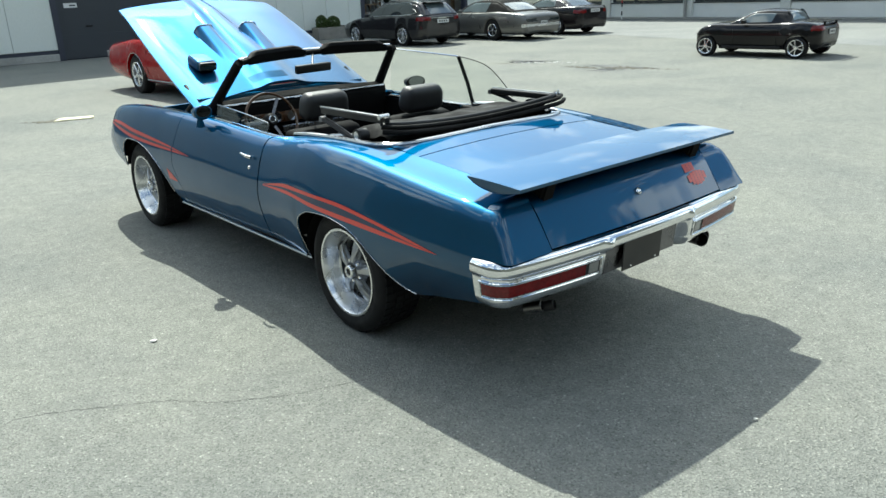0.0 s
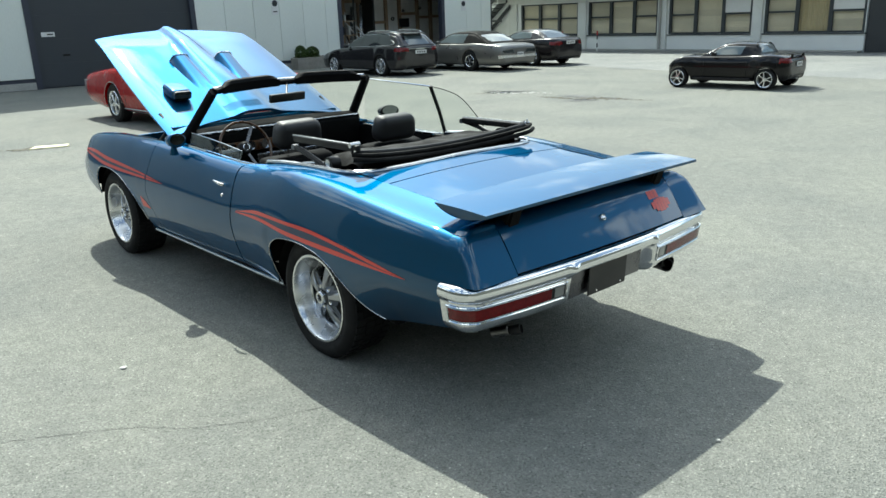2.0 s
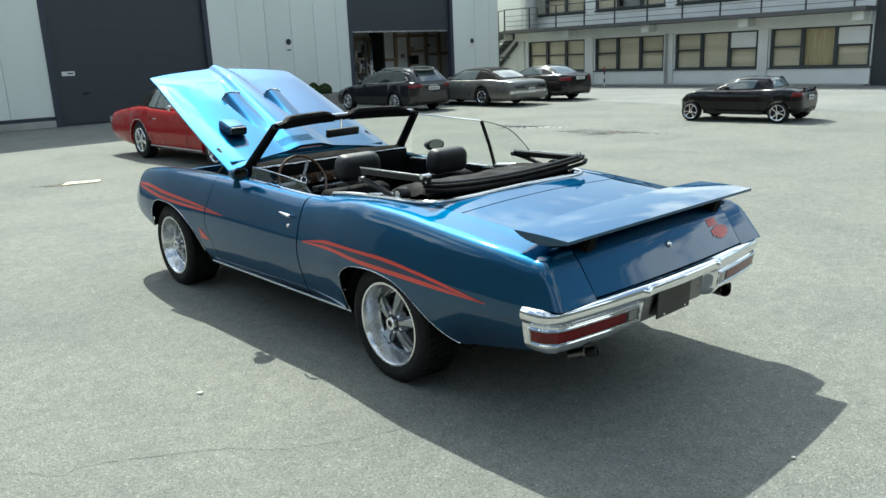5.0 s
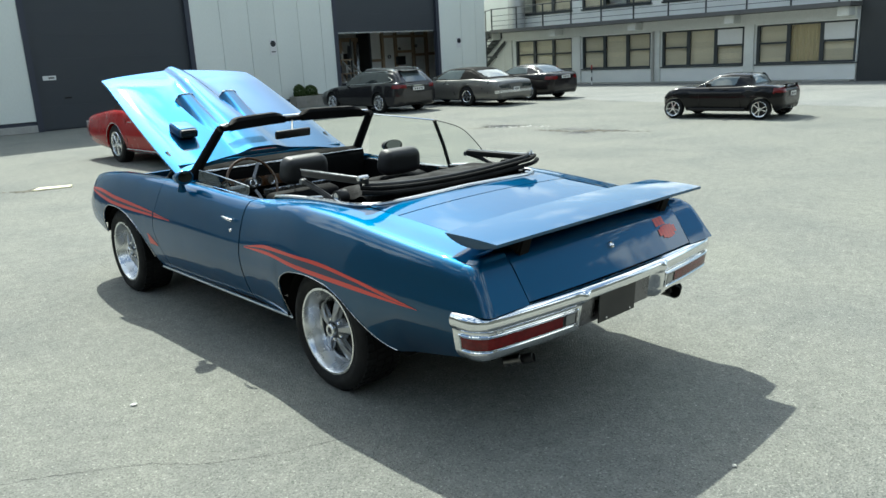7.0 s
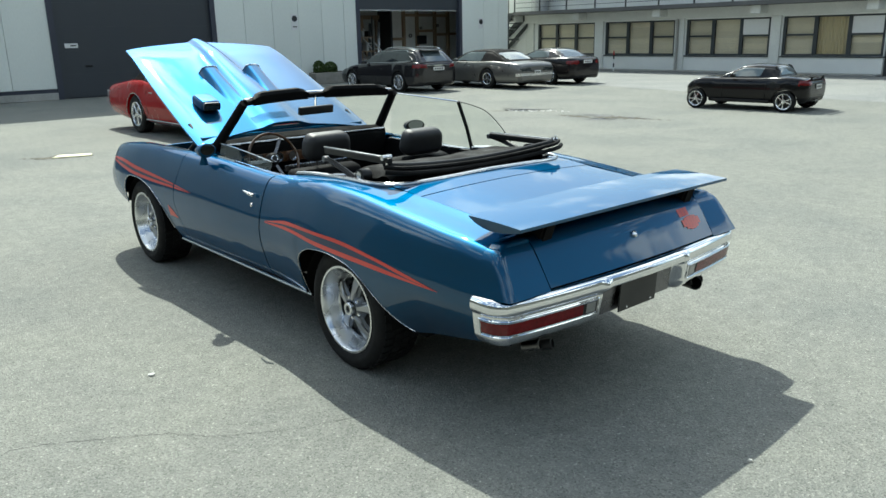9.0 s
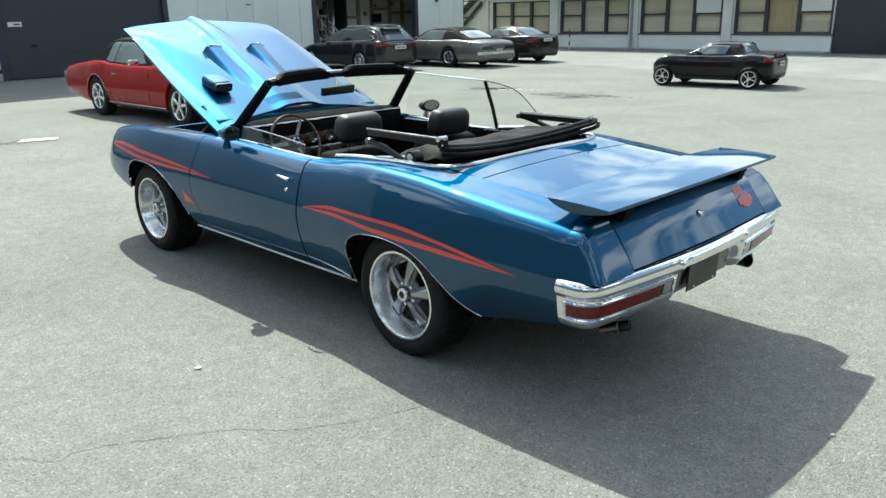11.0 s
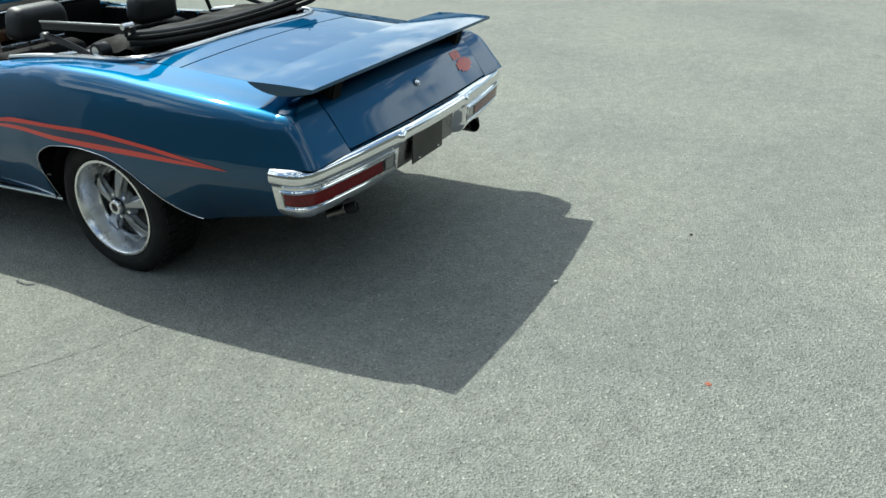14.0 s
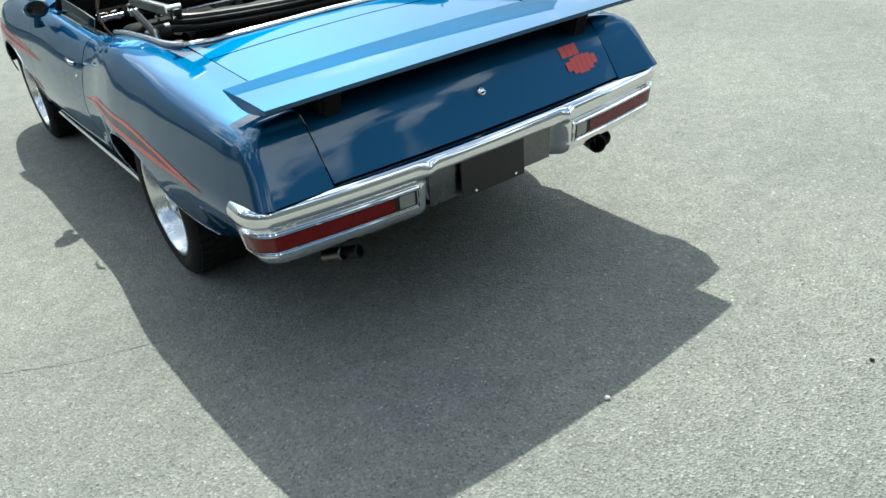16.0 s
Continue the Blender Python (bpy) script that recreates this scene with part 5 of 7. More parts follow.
for a, b in ((-0.56, -0.07), (0.07, 0.56)):
    part("sun_visor", visor(a, b), VINYL, gto)
mir = part("rear_view_mirror", moved(box(-0.15, 0.15, -0.02, 0.012, -0.029, 0.029, 0.014, 3), pose(-0.08, 1.48, 1.238, 8, 0, 6)), BLACK, gto)
part("mirror_stalk", tube([(0.0, 1.60, 1.325), (-0.07, 1.50, 1.258)], 0.007, 6), BLACK, mir)


# door mirrors
def door_mirror(sx):
    base = Vector((sx * 0.885, 1.60, 0.965 if sx < 0 else 0.972))
    head = lathe([(-0.05, 0.0), (-0.052, 0.048), (-0.045, 0.058), (-0.01, 0.056), (0.03, 0.042), (0.05, 0.02), (0.055, 0.0)], 24, "y")
    squash = Matrix.Diagonal((1.12, 1, 0.80, 1)) if sx < 0 else Matrix.Diagonal((1.55, 1, 0.82, 1))
    head.transform(squash)
    m = part("door_mirror", moved(head, pose(base.x, base.y, base.z + 0.062, 0, 0, -sx * 4)), BLUE if sx < 0 else BLACK, gto)
    glass = lathe([(-0.0535, 0.0), (-0.0535, 0.046)], 24, "y")
    glass.transform(squash)
    part("mirror_glass", moved(glass, pose(base.x, base.y, base.z + 0.07, 0, 0, -sx * 4)), MIRROR_DIM, m)
    part("mirror_stem", tube([(base.x, base.y + 0.02, base.z - 0.035), (base.x, base.y + 0.01, base.z + 0.03)], [0.03, 0.014], 10), BLUE if sx < 0 else CHROME, m)


door_mirror(-1)
door_mirror(1)

# door handles and locks
for sx in (-1, 1):
    d = door_pair[0] if sx < 0 else door_pair[1]
    xs = side_x(0.98, 0.81)
    hd = tube([(sx * -(xs - 0.012), 1.06, 0.832), (sx * -(xs - 0.024), 1.03, 0.834), (sx * -(xs - 0.026), 0.96, 0.826), (sx * -(xs - 0.012), 0.93, 0.818)], [0.005, 0.007, 0.009, 0.010], 8)
    part("door_handle", hd, CHROME, d)
    part("door_lock", moved(lathe([(-0.006, 0.0), (-0.006, 0.010), (0.004, 0.012)], 16, "x"), pose(sx * -(side_x(0.955, 0.755)) * 1.0, 0.955, 0.755) if sx > 0 else pose(side_x(0.955, 0.755), 0.955, 0.755)), CHROME, d)
    part("belt_trim", tube([(sx * 0.748, y, T_OF(y) - 0.002) for y in [0.78 + 0.08 * k for k in range(14)]], 0.007, 6), CHROME, d)

# chrome round the cockpit
trim_pts = [(-0.708, 0.70, 0.957), (-0.704, 0.5, 0.974), (-0.698, 0.2, 0.984), (-0.692, 0.02, 0.985), (-0.665, -0.09, 0.984), (-0.60, -0.160, 0.985), (-0.42, -0.198, 0.989), (0, -0.212, 0.998)]
trim_l = spline(trim_pts, 6)
part("cockpit_trim", tube(list(trim_l) + [Vector((-p.x, p.y, p.z)) for p in trim_l[-2::-1]], 0.0125, 8), CHROME_DULL, gto)

# bright cap on the far door, hub ring of the wheel
part("door_cap", box(0.70, 0.738, 0.78, 1.68, 0.934, 0.948, 0.005, 1), CHROME_DULL, gto)

# cabin
part("cabin_floor", box(-0.69, 0.69, -0.2, 1.93, 0.29, 0.33), DASH, gto, smooth=False)


def dashboard():
    """The padded dash, bowed forward to the foot of the windscreen."""
    rows = []
    for j in range(31):
        x = -0.69 + 1.38 * j / 30
        yf = 1.765 + 0.18 * (1 - (x / 0.70) ** 2)
        rows.append([(x, p[0], p[1]) for p in spline([(yf + 0.02, 0.92), (yf + 0.005, 1.030), (yf - 0.02, 1.050), (1.75, 1.044), (1.712, 1.030), (1.700, 1.010)], 4)])
    return grid(rows)


part("dashboard", dashboard(), DASH, gto)
part("dash_face", prism(spline([(1.702, 1.012), (1.696, 0.985), (1.712, 0.90), (1.76, 0.78), (1.84, 0.66), (1.90, 0.60)], 4) + [Vector((1.95, 0.60)), Vector((1.76, 1.0))], -0.688, 0.688, "x"), UNDER, gto)
# bright tube stands in for sun glare on the edge of the pad
part("dash_edge_glint", tube([(-0.68, 1.708, 1.026), (0.68, 1.708, 1.026)], 0.007, 6), CHROME_DULL, gto)
part("dash_panel", box(-0.56, 0.10, 1.675, 1.70, 0.865, 0.94, 0.012, 2), WOOD, gto)
for x in (-0.54, -0.45, -0.30, -0.18, -0.04):
    part("dial", moved(lathe([(0, 0.0), (0, 0.034), (-0.012, 0.037), (-0.012, 0.030)], 20, "y"), pose(x, 1.672, 0.905)), CHROME, gto)
part("console_strip", box(-0.25, 0.34, 1.675, 1.70, 0.785, 0.84, 0.008, 1), CHROME_DULL, gto)
for x in (-0.18, -0.06, 0.10, 0.26):
    part("knob", moved(lathe([(0.0, 0.016), (-0.02, 0.014), (-0.022, 0.0)], 14, "y"), pose(x, 1.675, 0.812)), BLACK, gto)


def seat(x, y, lift=0.0):
    part("seat_cushion", box(x - 0.26, x + 0.26, y, y + 0.54, 0.40, 0.58, 0.06, 3), VINYL, gto)
    part("seat_back", moved(box(-0.26, 0.26, -0.07, 0.07, 0.0, 0.50, 0.06, 4), pose(x, y + 0.02, 0.44, 12)), VINYL, gto)
    head = box(-0.165, 0.165, -0.065, 0.06, 0.0, 0.175, 0.058, 6)
    for v in head.verts:
        v.co.x *= 0.90 + 0.10 * math.sin(math.pi * min(1.0, v.co.z / 0.175 + 0.12))
    part("headrest", moved(head, pose(x, y - 0.09, 0.985 + lift, 10)), FOAM, gto)
    for dx in (-0.06, 0.06):
        part("headrest_post", tube([(x + dx, y - 0.07, 0.94), (x + dx, y - 0.09, 1.02)], 0.008, 6), CHROME, gto)


seat(-0.36, 1.03, -0.008)
seat(0.35, 0.94, -0.042)
part("rear_seat", box(-0.60, 0.60, 0.02, 0.42, 0.40, 0.62, 0.06, 3), VINYL, gto)
part("rear_seat_back", box(-0.62, 0.62, -0.16, 0.0, 0.45, 0.80, 0.05, 3), VINYL, gto)
sw = part("steering_wheel", moved(tube([(0.19 * math.cos(t), 0, 0.19 * math.sin(t)) for t in [2 * math.pi * k / 40 for k in range(40)]], 0.0095, 8, closed=True), pose(-0.385, 1.58, 0.905, -20)), WOOD, gto, "wood-rimmed steering wheel")
for a in (-58, 66, 180):
    part("wheel_spoke", moved(box(0.03, 0.178, -0.008, -0.002, -0.012, 0.012, 0.002, 1), pose(-0.385, 1.58, 0.905, -20) @ pose(0, 0.02, 0, 0, a, 0)), RAIL, sw)
part("horn_pad", moved(lathe([(0.03, 0.05), (-0.02, 0.045), (-0.03, 0.032), (-0.03, 0.0)], 24, "y"), pose(-0.385, 1.595, 0.905, -20)), BLACK, sw)
part("hub_ring", moved(lathe([(-0.031, 0.018), (-0.034, 0.022), (-0.031, 0.027)], 24, "y"), pose(-0.385, 1.595, 0.905, -20)), CHROME, sw)
part("steering_column", tube([(-0.385, 1.61, 0.89), (-0.385, 1.78, 0.82)], 0.035, 10), BLACK, sw)


# folded top
def top_stack():
    rows = []
    for j in range(49):
        x = -0.60 + 1.20 * j / 48
        e = abs(x) / 0.60
        yb = -0.105 - 0.015 * e * e
        lift = 0.045 * e * e
        sag = 0.006 * math.sin(9 * x + 1) + 0.004 * math.sin(23 * x)
        ring = [(x, yb + 0.20, 0.90), (x, yb + 0.15, 0.955), (x, yb + 0.02, 0.995 + lift), (x, yb + 0.03, 1.028 + lift), (x, yb + 0.075, 1.032 + lift + sag), (x, yb + 0.13, 1.024 + lift * 0.8), (x, yb + 0.20, 1.026 + lift * 0.6 + sag), (x, yb + 0.30, 1.022 + lift * 0.4 + sag), (x, yb + 0.40, 1.014 + lift * 0.2 - sag), (x, yb + 0.45, 0.985), (x, yb + 0.455, 0.90)]
        drop = max(0.0, (e - 0.86) / 0.14) ** 2
        rows.append([p + Vector((0, 0.05 * drop, -0.07 * drop)) for p in spline(ring, 3)])
    return grid(rows)


top = part("folded_top", top_stack(), FABRIC, gto, "folded black fabric top")


def bow_line(y0, z0, half, r, n=28):
    return tube([(x, y0 - 0.05 * (abs(x) / half) ** 2 + 0.05 * max(0, abs(x) / half - 0.9) * 10, z0 + 0.045 * (abs(x) / half) ** 2) for x in [-half + 2 * half * k / n for k in range(n + 1)]], r, 8)


part("top_bow", bow_line(-0.135, 1.010, 0.685, 0.013), FABRIC, top)
part("top_bow", bow_line(-0.118, 1.034, 0.68, 0.012), FABRIC, top)
part("top_bow", bow_line(-0.085, 1.046, 0.66, 0.013), BLACK, top)
for sx in (-1, 1):
    dz = 0.040 if sx < 0 else 0.0
    dy = 0.02 if sx < 0 else 0.0
    part("side_rail", moved(box(-0.004, 0.006, -0.10, 0.46, 1.083, 1.092, 0.003, 2), pose(sx * 0.657, dy, dz)), CHROME_DULL, top, "bright folded side rail")
    part("side_rail", moved(box(-0.020, 0.018, -0.12, 0.45, 1.050, 1.088, 0.010, 3), pose(sx * 0.645, dy, dz)), BLACK, top)
    part("rail_hinge", moved(box(-0.016, 0.016, -0.04, 0.04, -0.014, 0.014, 0.007, 2), pose(sx * 0.645, -0.09, 1.07 + dz)), BLACK, top)
    part("hinge_bolt", moved(lathe([(0.03, 0.0), (0.03, 0.014), (-0.03, 0.014), (-0.03, 0.0)], 12, "x"), pose(sx * 0.648, -0.10, 1.085 + dz)), CHROME_DULL, top)
    part("rail_pin", tube([(sx * 0.655, -0.11, 1.08), (sx * 0.655, -0.115, 1.115)], [0.008, 0.004], 8), CHROME, top)
    part("lift_arm", tube(spline([(sx * 0.655, 0.47, 1.062), (sx * 0.66, 0.36, 1.04), (sx * 0.665, 0.2, 0.995), (sx * 0.665, 0.06, 0.93)], 4), 0.016, 8), BLACK, top)
    part("arm_knuckle", moved(lathe([(0.016, 0.0), (0.016, 0.016), (-0.016, 0.016), (-0.016, 0.0)], 16, "x"), pose(sx * 0.655, 0.47, 1.06)), ALLOY_DARK, top)
    part("lift_link", tube([(sx * 0.64, 0.42, 0.97), (sx * 0.64, 0.18, 1.0)], 0.010, 6), CHROME_DULL, top)
    part("lift_pivot", moved(lathe([(0.03, 0.0), (0.03, 0.04), (-0.03, 0.04), (-0.03, 0.0)], 20, "x"), pose(sx * 0.655, 0.10, 1.005)), BLACK, top)
    part("pivot_cap", moved(lathe([(0.02, 0.0), (0.02, 0.022), (-0.034, 0.022), (-0.036, 0.0)] if sx < 0 else [(-0.02, 0.0), (-0.02, 0.022), (0.034, 0.022), (0.036, 0.0)], 20, "x"), pose(sx * 0.655, 0.10, 1.012)), CHROME_DULL, top)
    part("lift_cap", moved(lathe([(0.0, 0.0), (0.0, 0.034), (0.035, 0.034), (0.04, 0.0)], 20, "z"), pose(sx * 0.650, 0.0, 0.945)), BLACK, top)
    part("well_liner", box(sx * 0.640, sx * 0.70, -0.20, 0.758, 0.6, 0.945), FABRIC, top, smooth=False)


# side windows
def pane(points_lo, points_hi, sx, label, mat=GLASS):
    p = part("side_window", grid([[(sx * x, y, z) for x, y, z in points_lo], [(sx * x, y, z) for x, y, z in points_hi]], thick=0.005), mat, gto, label)
    p.visible_shadow = False
    return p


n = 12
lo = [(0.742, 1.70 - 0.72 * k / n, 0.93) for k in range(n + 1)]
hi = [(0.725, 1.67 - 0.69 * k / n, 1.045 - 0.052 * (k / n) ** 1.4) for k in range(n + 1)]
pane(lo, hi, -1, "nearly lowered door window", DOOR_GLASS)
part("window_edge", tube([(-x, y, z + 0.002) for x, y, z in hi] + [(-0.742, 0.98, 0.935)], 0.003, 6), CHROME_DULL, gto)
hi_r = [(0.625, 1.50 - 0.745 * k / n, 1.312 - 0.030 * k / n) for k in range(n + 1)]
lo_r = [(0.742, 1.70 - 0.97 * k / n, 0.945) for k in range(n + 1)]
pane(lo_r, hi_r, 1, "fully raised door window")
part("window_edge", tube([(x, y, z) for x, y, z in hi_r], 0.005, 6), CHROME, gto)
part("window_post", tube([(0.742, 0.745, 0.945), (0.70, 0.752, 1.1), (0.627, 0.755, 1.282)], 0.013, 8), BLACK, gto)
quarter_hi = [(0.627, 0.75, 1.281), (0.634, 0.62, 1.262), (0.65, 0.49, 1.222), (0.68, 0.38, 1.12), (0.70, 0.30, 1.01)]
quarter_lo = [(0.74, 0.74, 0.94), (0.735, 0.62, 0.95), (0.728, 0.5, 0.96), (0.72, 0.4, 0.97), (0.71, 0.3, 0.98)]
pane(quarter_lo, quarter_hi, 1, "raised rear quarter window")
part("window_edge", tube(spline(quarter_hi, 5), 0.003, 6), BLACK, gto)

# ---- other parked cars ----
CW = {}


def far_wheel(R, rim_r, width, spokes, metal, dark, face=None):
    """Meshes of a plain wheel, outer face to -x."""
    face = face or metal
    key = (R, rim_r, width, spokes, metal.name, face.name)
    if key not in CW:
        tyre = lathe([(width, rim_r), (width, R - 0.02), (width - 0.03, R), (0.02, R), (-0.005, R - 0.03), (-0.008, rim_r + 0.02), (0.0, rim_r)], 36)
        rim = lathe([(0.0, rim_r + 0.002), (-0.010, rim_r - 0.006), (0.0, rim_r - 0.022), (0.04, rim_r - 0.03), (0.10, rim_r - 0.03)], 36)
        back = lathe([(0.07, 0.0), (0.07, rim_r - 0.02)], 24)
        sp = spoke_shape(0.03, rim_r - 0.015, 0.022 if spokes < 6 else 0.012, 0.03 if spokes < 6 else 0.018, 0.0, 0.006, 0.03)
        hub = lathe([(0.03, 0.05), (-0.006, 0.045), (-0.010, 0.0)], 20)
        CW[key] = [("tyre", mesh_of(tyre, TYRE)), ("rim", mesh_of(rim, metal)), ("brake", mesh_of(back, dark)), ("hub", mesh_of(hub, metal)), mesh_of(sp, face)]
    return CW[key]


def split_grid(rows, close_v, sort_face):
    """Quads over rows of points, shared out to one bmesh for each answer of sort_face(centre)."""
    out = {}
    nu, nv = len(rows), len(rows[0])
    rows = [[Vector(p) for p in r] for r in rows]
    for i in range(nu - 1):
        for j in range(nv if close_v else nv - 1):
            q = [rows[i][j], rows[i + 1][j], rows[i + 1][(j + 1) % nv], rows[i][(j + 1) % nv]]
            c = (q[0] + q[1] + q[2] + q[3]) / 4
            vs, fs = out.setdefault(sort_face(c), ([], []))
            k = len(vs)
            vs += q
            fs.append((k, k + 1, k + 2, k + 3))
    made = {}
    for key, (vs, fs) in out.items():
        me = bpy.data.meshes.new("sheet")
        me.from_pydata(vs, [], fs)
        bm = bmesh.new()
        bm.from_mesh(me)
        bpy.data.meshes.remove(me)
        bmesh.ops.remove_doubles(bm, verts=bm.verts, dist=1e-5)
        bmesh.ops.dissolve_degenerate(bm, edges=bm.edges, dist=1e-5)
        made[key] = bm
    return made


def far_car(name, label, at, heading, scale, L, wb, rear_over, tables, cabin, paint, roof_paint, wheel, tail):
    """A parked car. Its own frame has the rear axle at y = 0 and its front towards +y."""
    root = thing(name, label, "car", pose(at[0], at[1], 0, 0, 0, heading) @ Matrix.Scale(scale, 4), "parked cars")
    t_of, w_of = curve_of(*tables[0]), curve_of(*tables[1])
    R, rim_r, width, spokes, metal, dark = wheel
    y0, y1 = -rear_over, L - rear_over
    round_r, round_w, round_t = tail.get("round", (0.22, 0.16, 0.10))

    def low(y):
        z = 0.20
        for c in (0.0, wb):
            d = abs(y - c)
            a = R + 0.055
            if d < a:
                z = max(z, R + (a ** 2 - d ** 2) ** 0.5 - 0.02)
        return z

    rows = []
    n = 130
    for i in range(n + 1):
        u = i / n
        y = y0 + (y1 - y0) * (0.55 * u + 0.45 * (0.5 - 0.5 * math.cos(math.pi * u)))
        d = min(y - y0, y1 - y)
        k = 1.0 - math.sqrt(max(0.0, 1.0 - max(0.0, 1.0 - d / round_r) ** 2))
        w, t, lo = w_of(y) - k * round_w, t_of(y) - k * round_t, low(y) + k * 0.10
        lo += tail.get("rise", 0.0) * max(0.0, (-y - 0.4) / (rear_over - 0.39))
        mid = 0.56
        flare = tail.get("flare", 0.0) * (math.exp(-((y / 0.34) ** 4)) + 0.8 * math.exp(-(((y - wb) / 0.34) ** 4)))
        w += flare
        m2 = max(mid, lo + 0.06)
        if low(y) < 0.32:
            z1 = max(0.46, lo + 0.15)
            m2 = max(m2, z1 + 0.05)
            pts = [(0.0, lo + 0.02), (w * 0.6, lo + 0.01), (w - 0.12, lo), (w - 0.035, lo + 0.10), (w - 0.004, z1), (w, m2)]
        else:
            pts = [(0.0, lo + 0.02), (w * 0.6, lo + 0.012), (w - 0.10, lo + 0.006), (w - 0.02, lo), (w - 0.002, lo + 0.02), (w, m2)]
        pts += [(w - 0.015, m2 + (t - m2) * 0.45), (w - 0.055, m2 + (t - m2) * 0.82), (w - 0.13, m2 + (t - m2) * 0.98), (w * 0.55, t + 0.014), (0, t + 0.02)]
        half_row = spline(pts, 4)
        rows.append([(p[0], y, p[1]) for p in half_row] + [(-p[0], y, p[1]) for p in half_row[-2:0:-1]])

    def body_face(c):
        if c.y < y0 + 0.45:
            for k, (x0, x1, z0, z1, reach, mat, nm) in enumerate(tail["zones"]):
                if x0 <= abs(c.x) <= x1 and z0 <= c.z <= z1 and c.y < y0 + reach:
                    return (k, c.x > 0 and x0 > 0.1)
        if c.z < 0.235:
            return "sill"
        return "body"
    # close both ends with a fan of short rows
    for end in (0, -1):
        r = rows[end]
        cz = 0.5 * (max(p[2] for p in r) + min(p[2] for p in r))
        add = []
        for f in (0.96, 0.85, 0.65, 0.4, 0.15, 0.0):
            add.append([(p[0] * f, p[1] + (-0.012 if end == 0 else 0.012) * (1 - f), cz + (p[2] - cz) * f) for p in r])
        rows = add[::-1] + rows if end == 0 else rows + add
    for key, bm in split_grid(rows, True, body_face).items():
        if key == "body":
            part("body", bm, paint, root)
        elif key == "sill":
            part("sill", bm, tail.get("sill", BLACK), root)
        else:
            z = tail["zones"][key[0]]
            part(z[6], bm, z[5], root)
    # cabin
    z_of = curve_of(*cabin["roof"])
    ya, yb = cabin["roof"][-1][0], cabin["roof"][0][0]
    wr = cabin["half"]
    rows = []
    n = 120
    for i in range(n + 1):
        y = ya + (yb - ya) * i / n
        zb, zt = t_of(y) - 0.015, z_of(y)
        h = max(0.0, zt - zb)
        top_h = max(p[1] for p in cabin["roof"]) - 0.93
        f = min(1.0, h / top_h)
        base = min(w_of(y), w_of(0.8)) - 0.115
        w = base + (wr - base) * f
        tuck = cabin.get("tuck", 0.0) * max(0.0, (ya + 0.75 - y) / 0.75) ** 2
        w, base = w - tuck, base - tuck * 0.5
        edge = min(cabin.get("edge", 0.07), h * 0.5)
        pts = [(base, zb), (base + (w - base) * 0.35, zb + h * 0.35), (base + (w - base) * 0.75, zb + h * 0.72), (w + 0.005, zt - edge), (w - 0.05, zt - edge * 0.28), (w * 0.6, zt + 0.008 * f), (0, zt + 0.022 * f)]
        half_row = spline(pts, 5)
        rows.append([(p[0], y, p[1]) for p in half_row] + [(-p[0], y, p[1]) for p in half_row[-2::-1]])

    def cabin_face(c):
        zb, zt = t_of(c.y), z_of(c.y)
        peak = max(p[1] for p in cabin["roof"])
        for k, (a0, a1, b0, b1) in enumerate(cabin["side"]):
            u = (c.z - zb) / max(0.05, peak - 0.07 - zb)
            if zb + 0.025 < c.z < min(zt - 0.045, peak - 0.075) and a0 + (b0 - a0) * u < c.y < a1 + (b1 - a1) * u and abs(c.x) > wr * 0.9:
                return ("side_glass", k, c.x > 0)
        for nm, (g0, g1) in (("rear_window", cabin["rear"]), ("windscreen", cabin["front"])):
            if g0 < c.y < g1 and abs(c.x) < wr - 0.035 - (cabin.get("tuck", 0.0) * 0.8 if nm == "rear_window" else 0.0) and c.z > zb + 0.03 and c.z > zt - 0.045:
                return nm
        return "roof"
    for key, bm in split_grid(rows, False, cabin_face).items():
        part(key if isinstance(key, str) else key[0], bm, roof_paint if key == "roof" else cabin.get("rear_glass" if key == "rear_window" else "glass", cabin.get("glass", CAR_GLASS)), root)
    if cabin.get("trim"):
        a0, a1, b0, b1 = cabin["trim"]
        peak = max(p[1] for p in cabin["roof"])
        for sx in (-1, 1):
            line = [(a1, 0.06), (a0, 0.06), (b0 - 0.05, 0.6), (b0, 0.85), (b0 + 0.2, 0.94), (b1, 0.94)]
            pts = []
            for y, u in line:
                zb = t_of(y)
                base = min(w_of(y), w_of(0.8)) - 0.105
                pts.append((sx * (base + (wr - base) * u + 0.006), y, zb + (min(peak, z_of(y)) - 0.05 - zb) * u))
            part("window_trim", tube(spline(pts, 4), 0.011, 6), CHROME, root)
    # wheels
    ms = far_wheel(R, rim_r, width, spokes, metal, dark, tail.get("spoke"))
    for sx in (-1, 1):
        for yc in (0.0, wb):
            w = new("wheel")
            w.parent = root
            w.matrix_basis = pose(sx * (w_of(yc) - 0.02 + tail.get("flare", 0.0)), yc, R, 0, 0, 0 if sx < 0 else 180) @ pose(0, 0, 0, 17 * (yc + 2 * sx), 0, 0)
            for nm, me in ms[:4]:
                shared(nm, me, w)
            for k in range(spokes):
                shared("spoke", ms[4], w, pose(0, 0, 0, (120 * (k // 2) + (20 if k % 2 else -20)) if tail.get("pairs") else 360 / spokes * k, 0, 0))
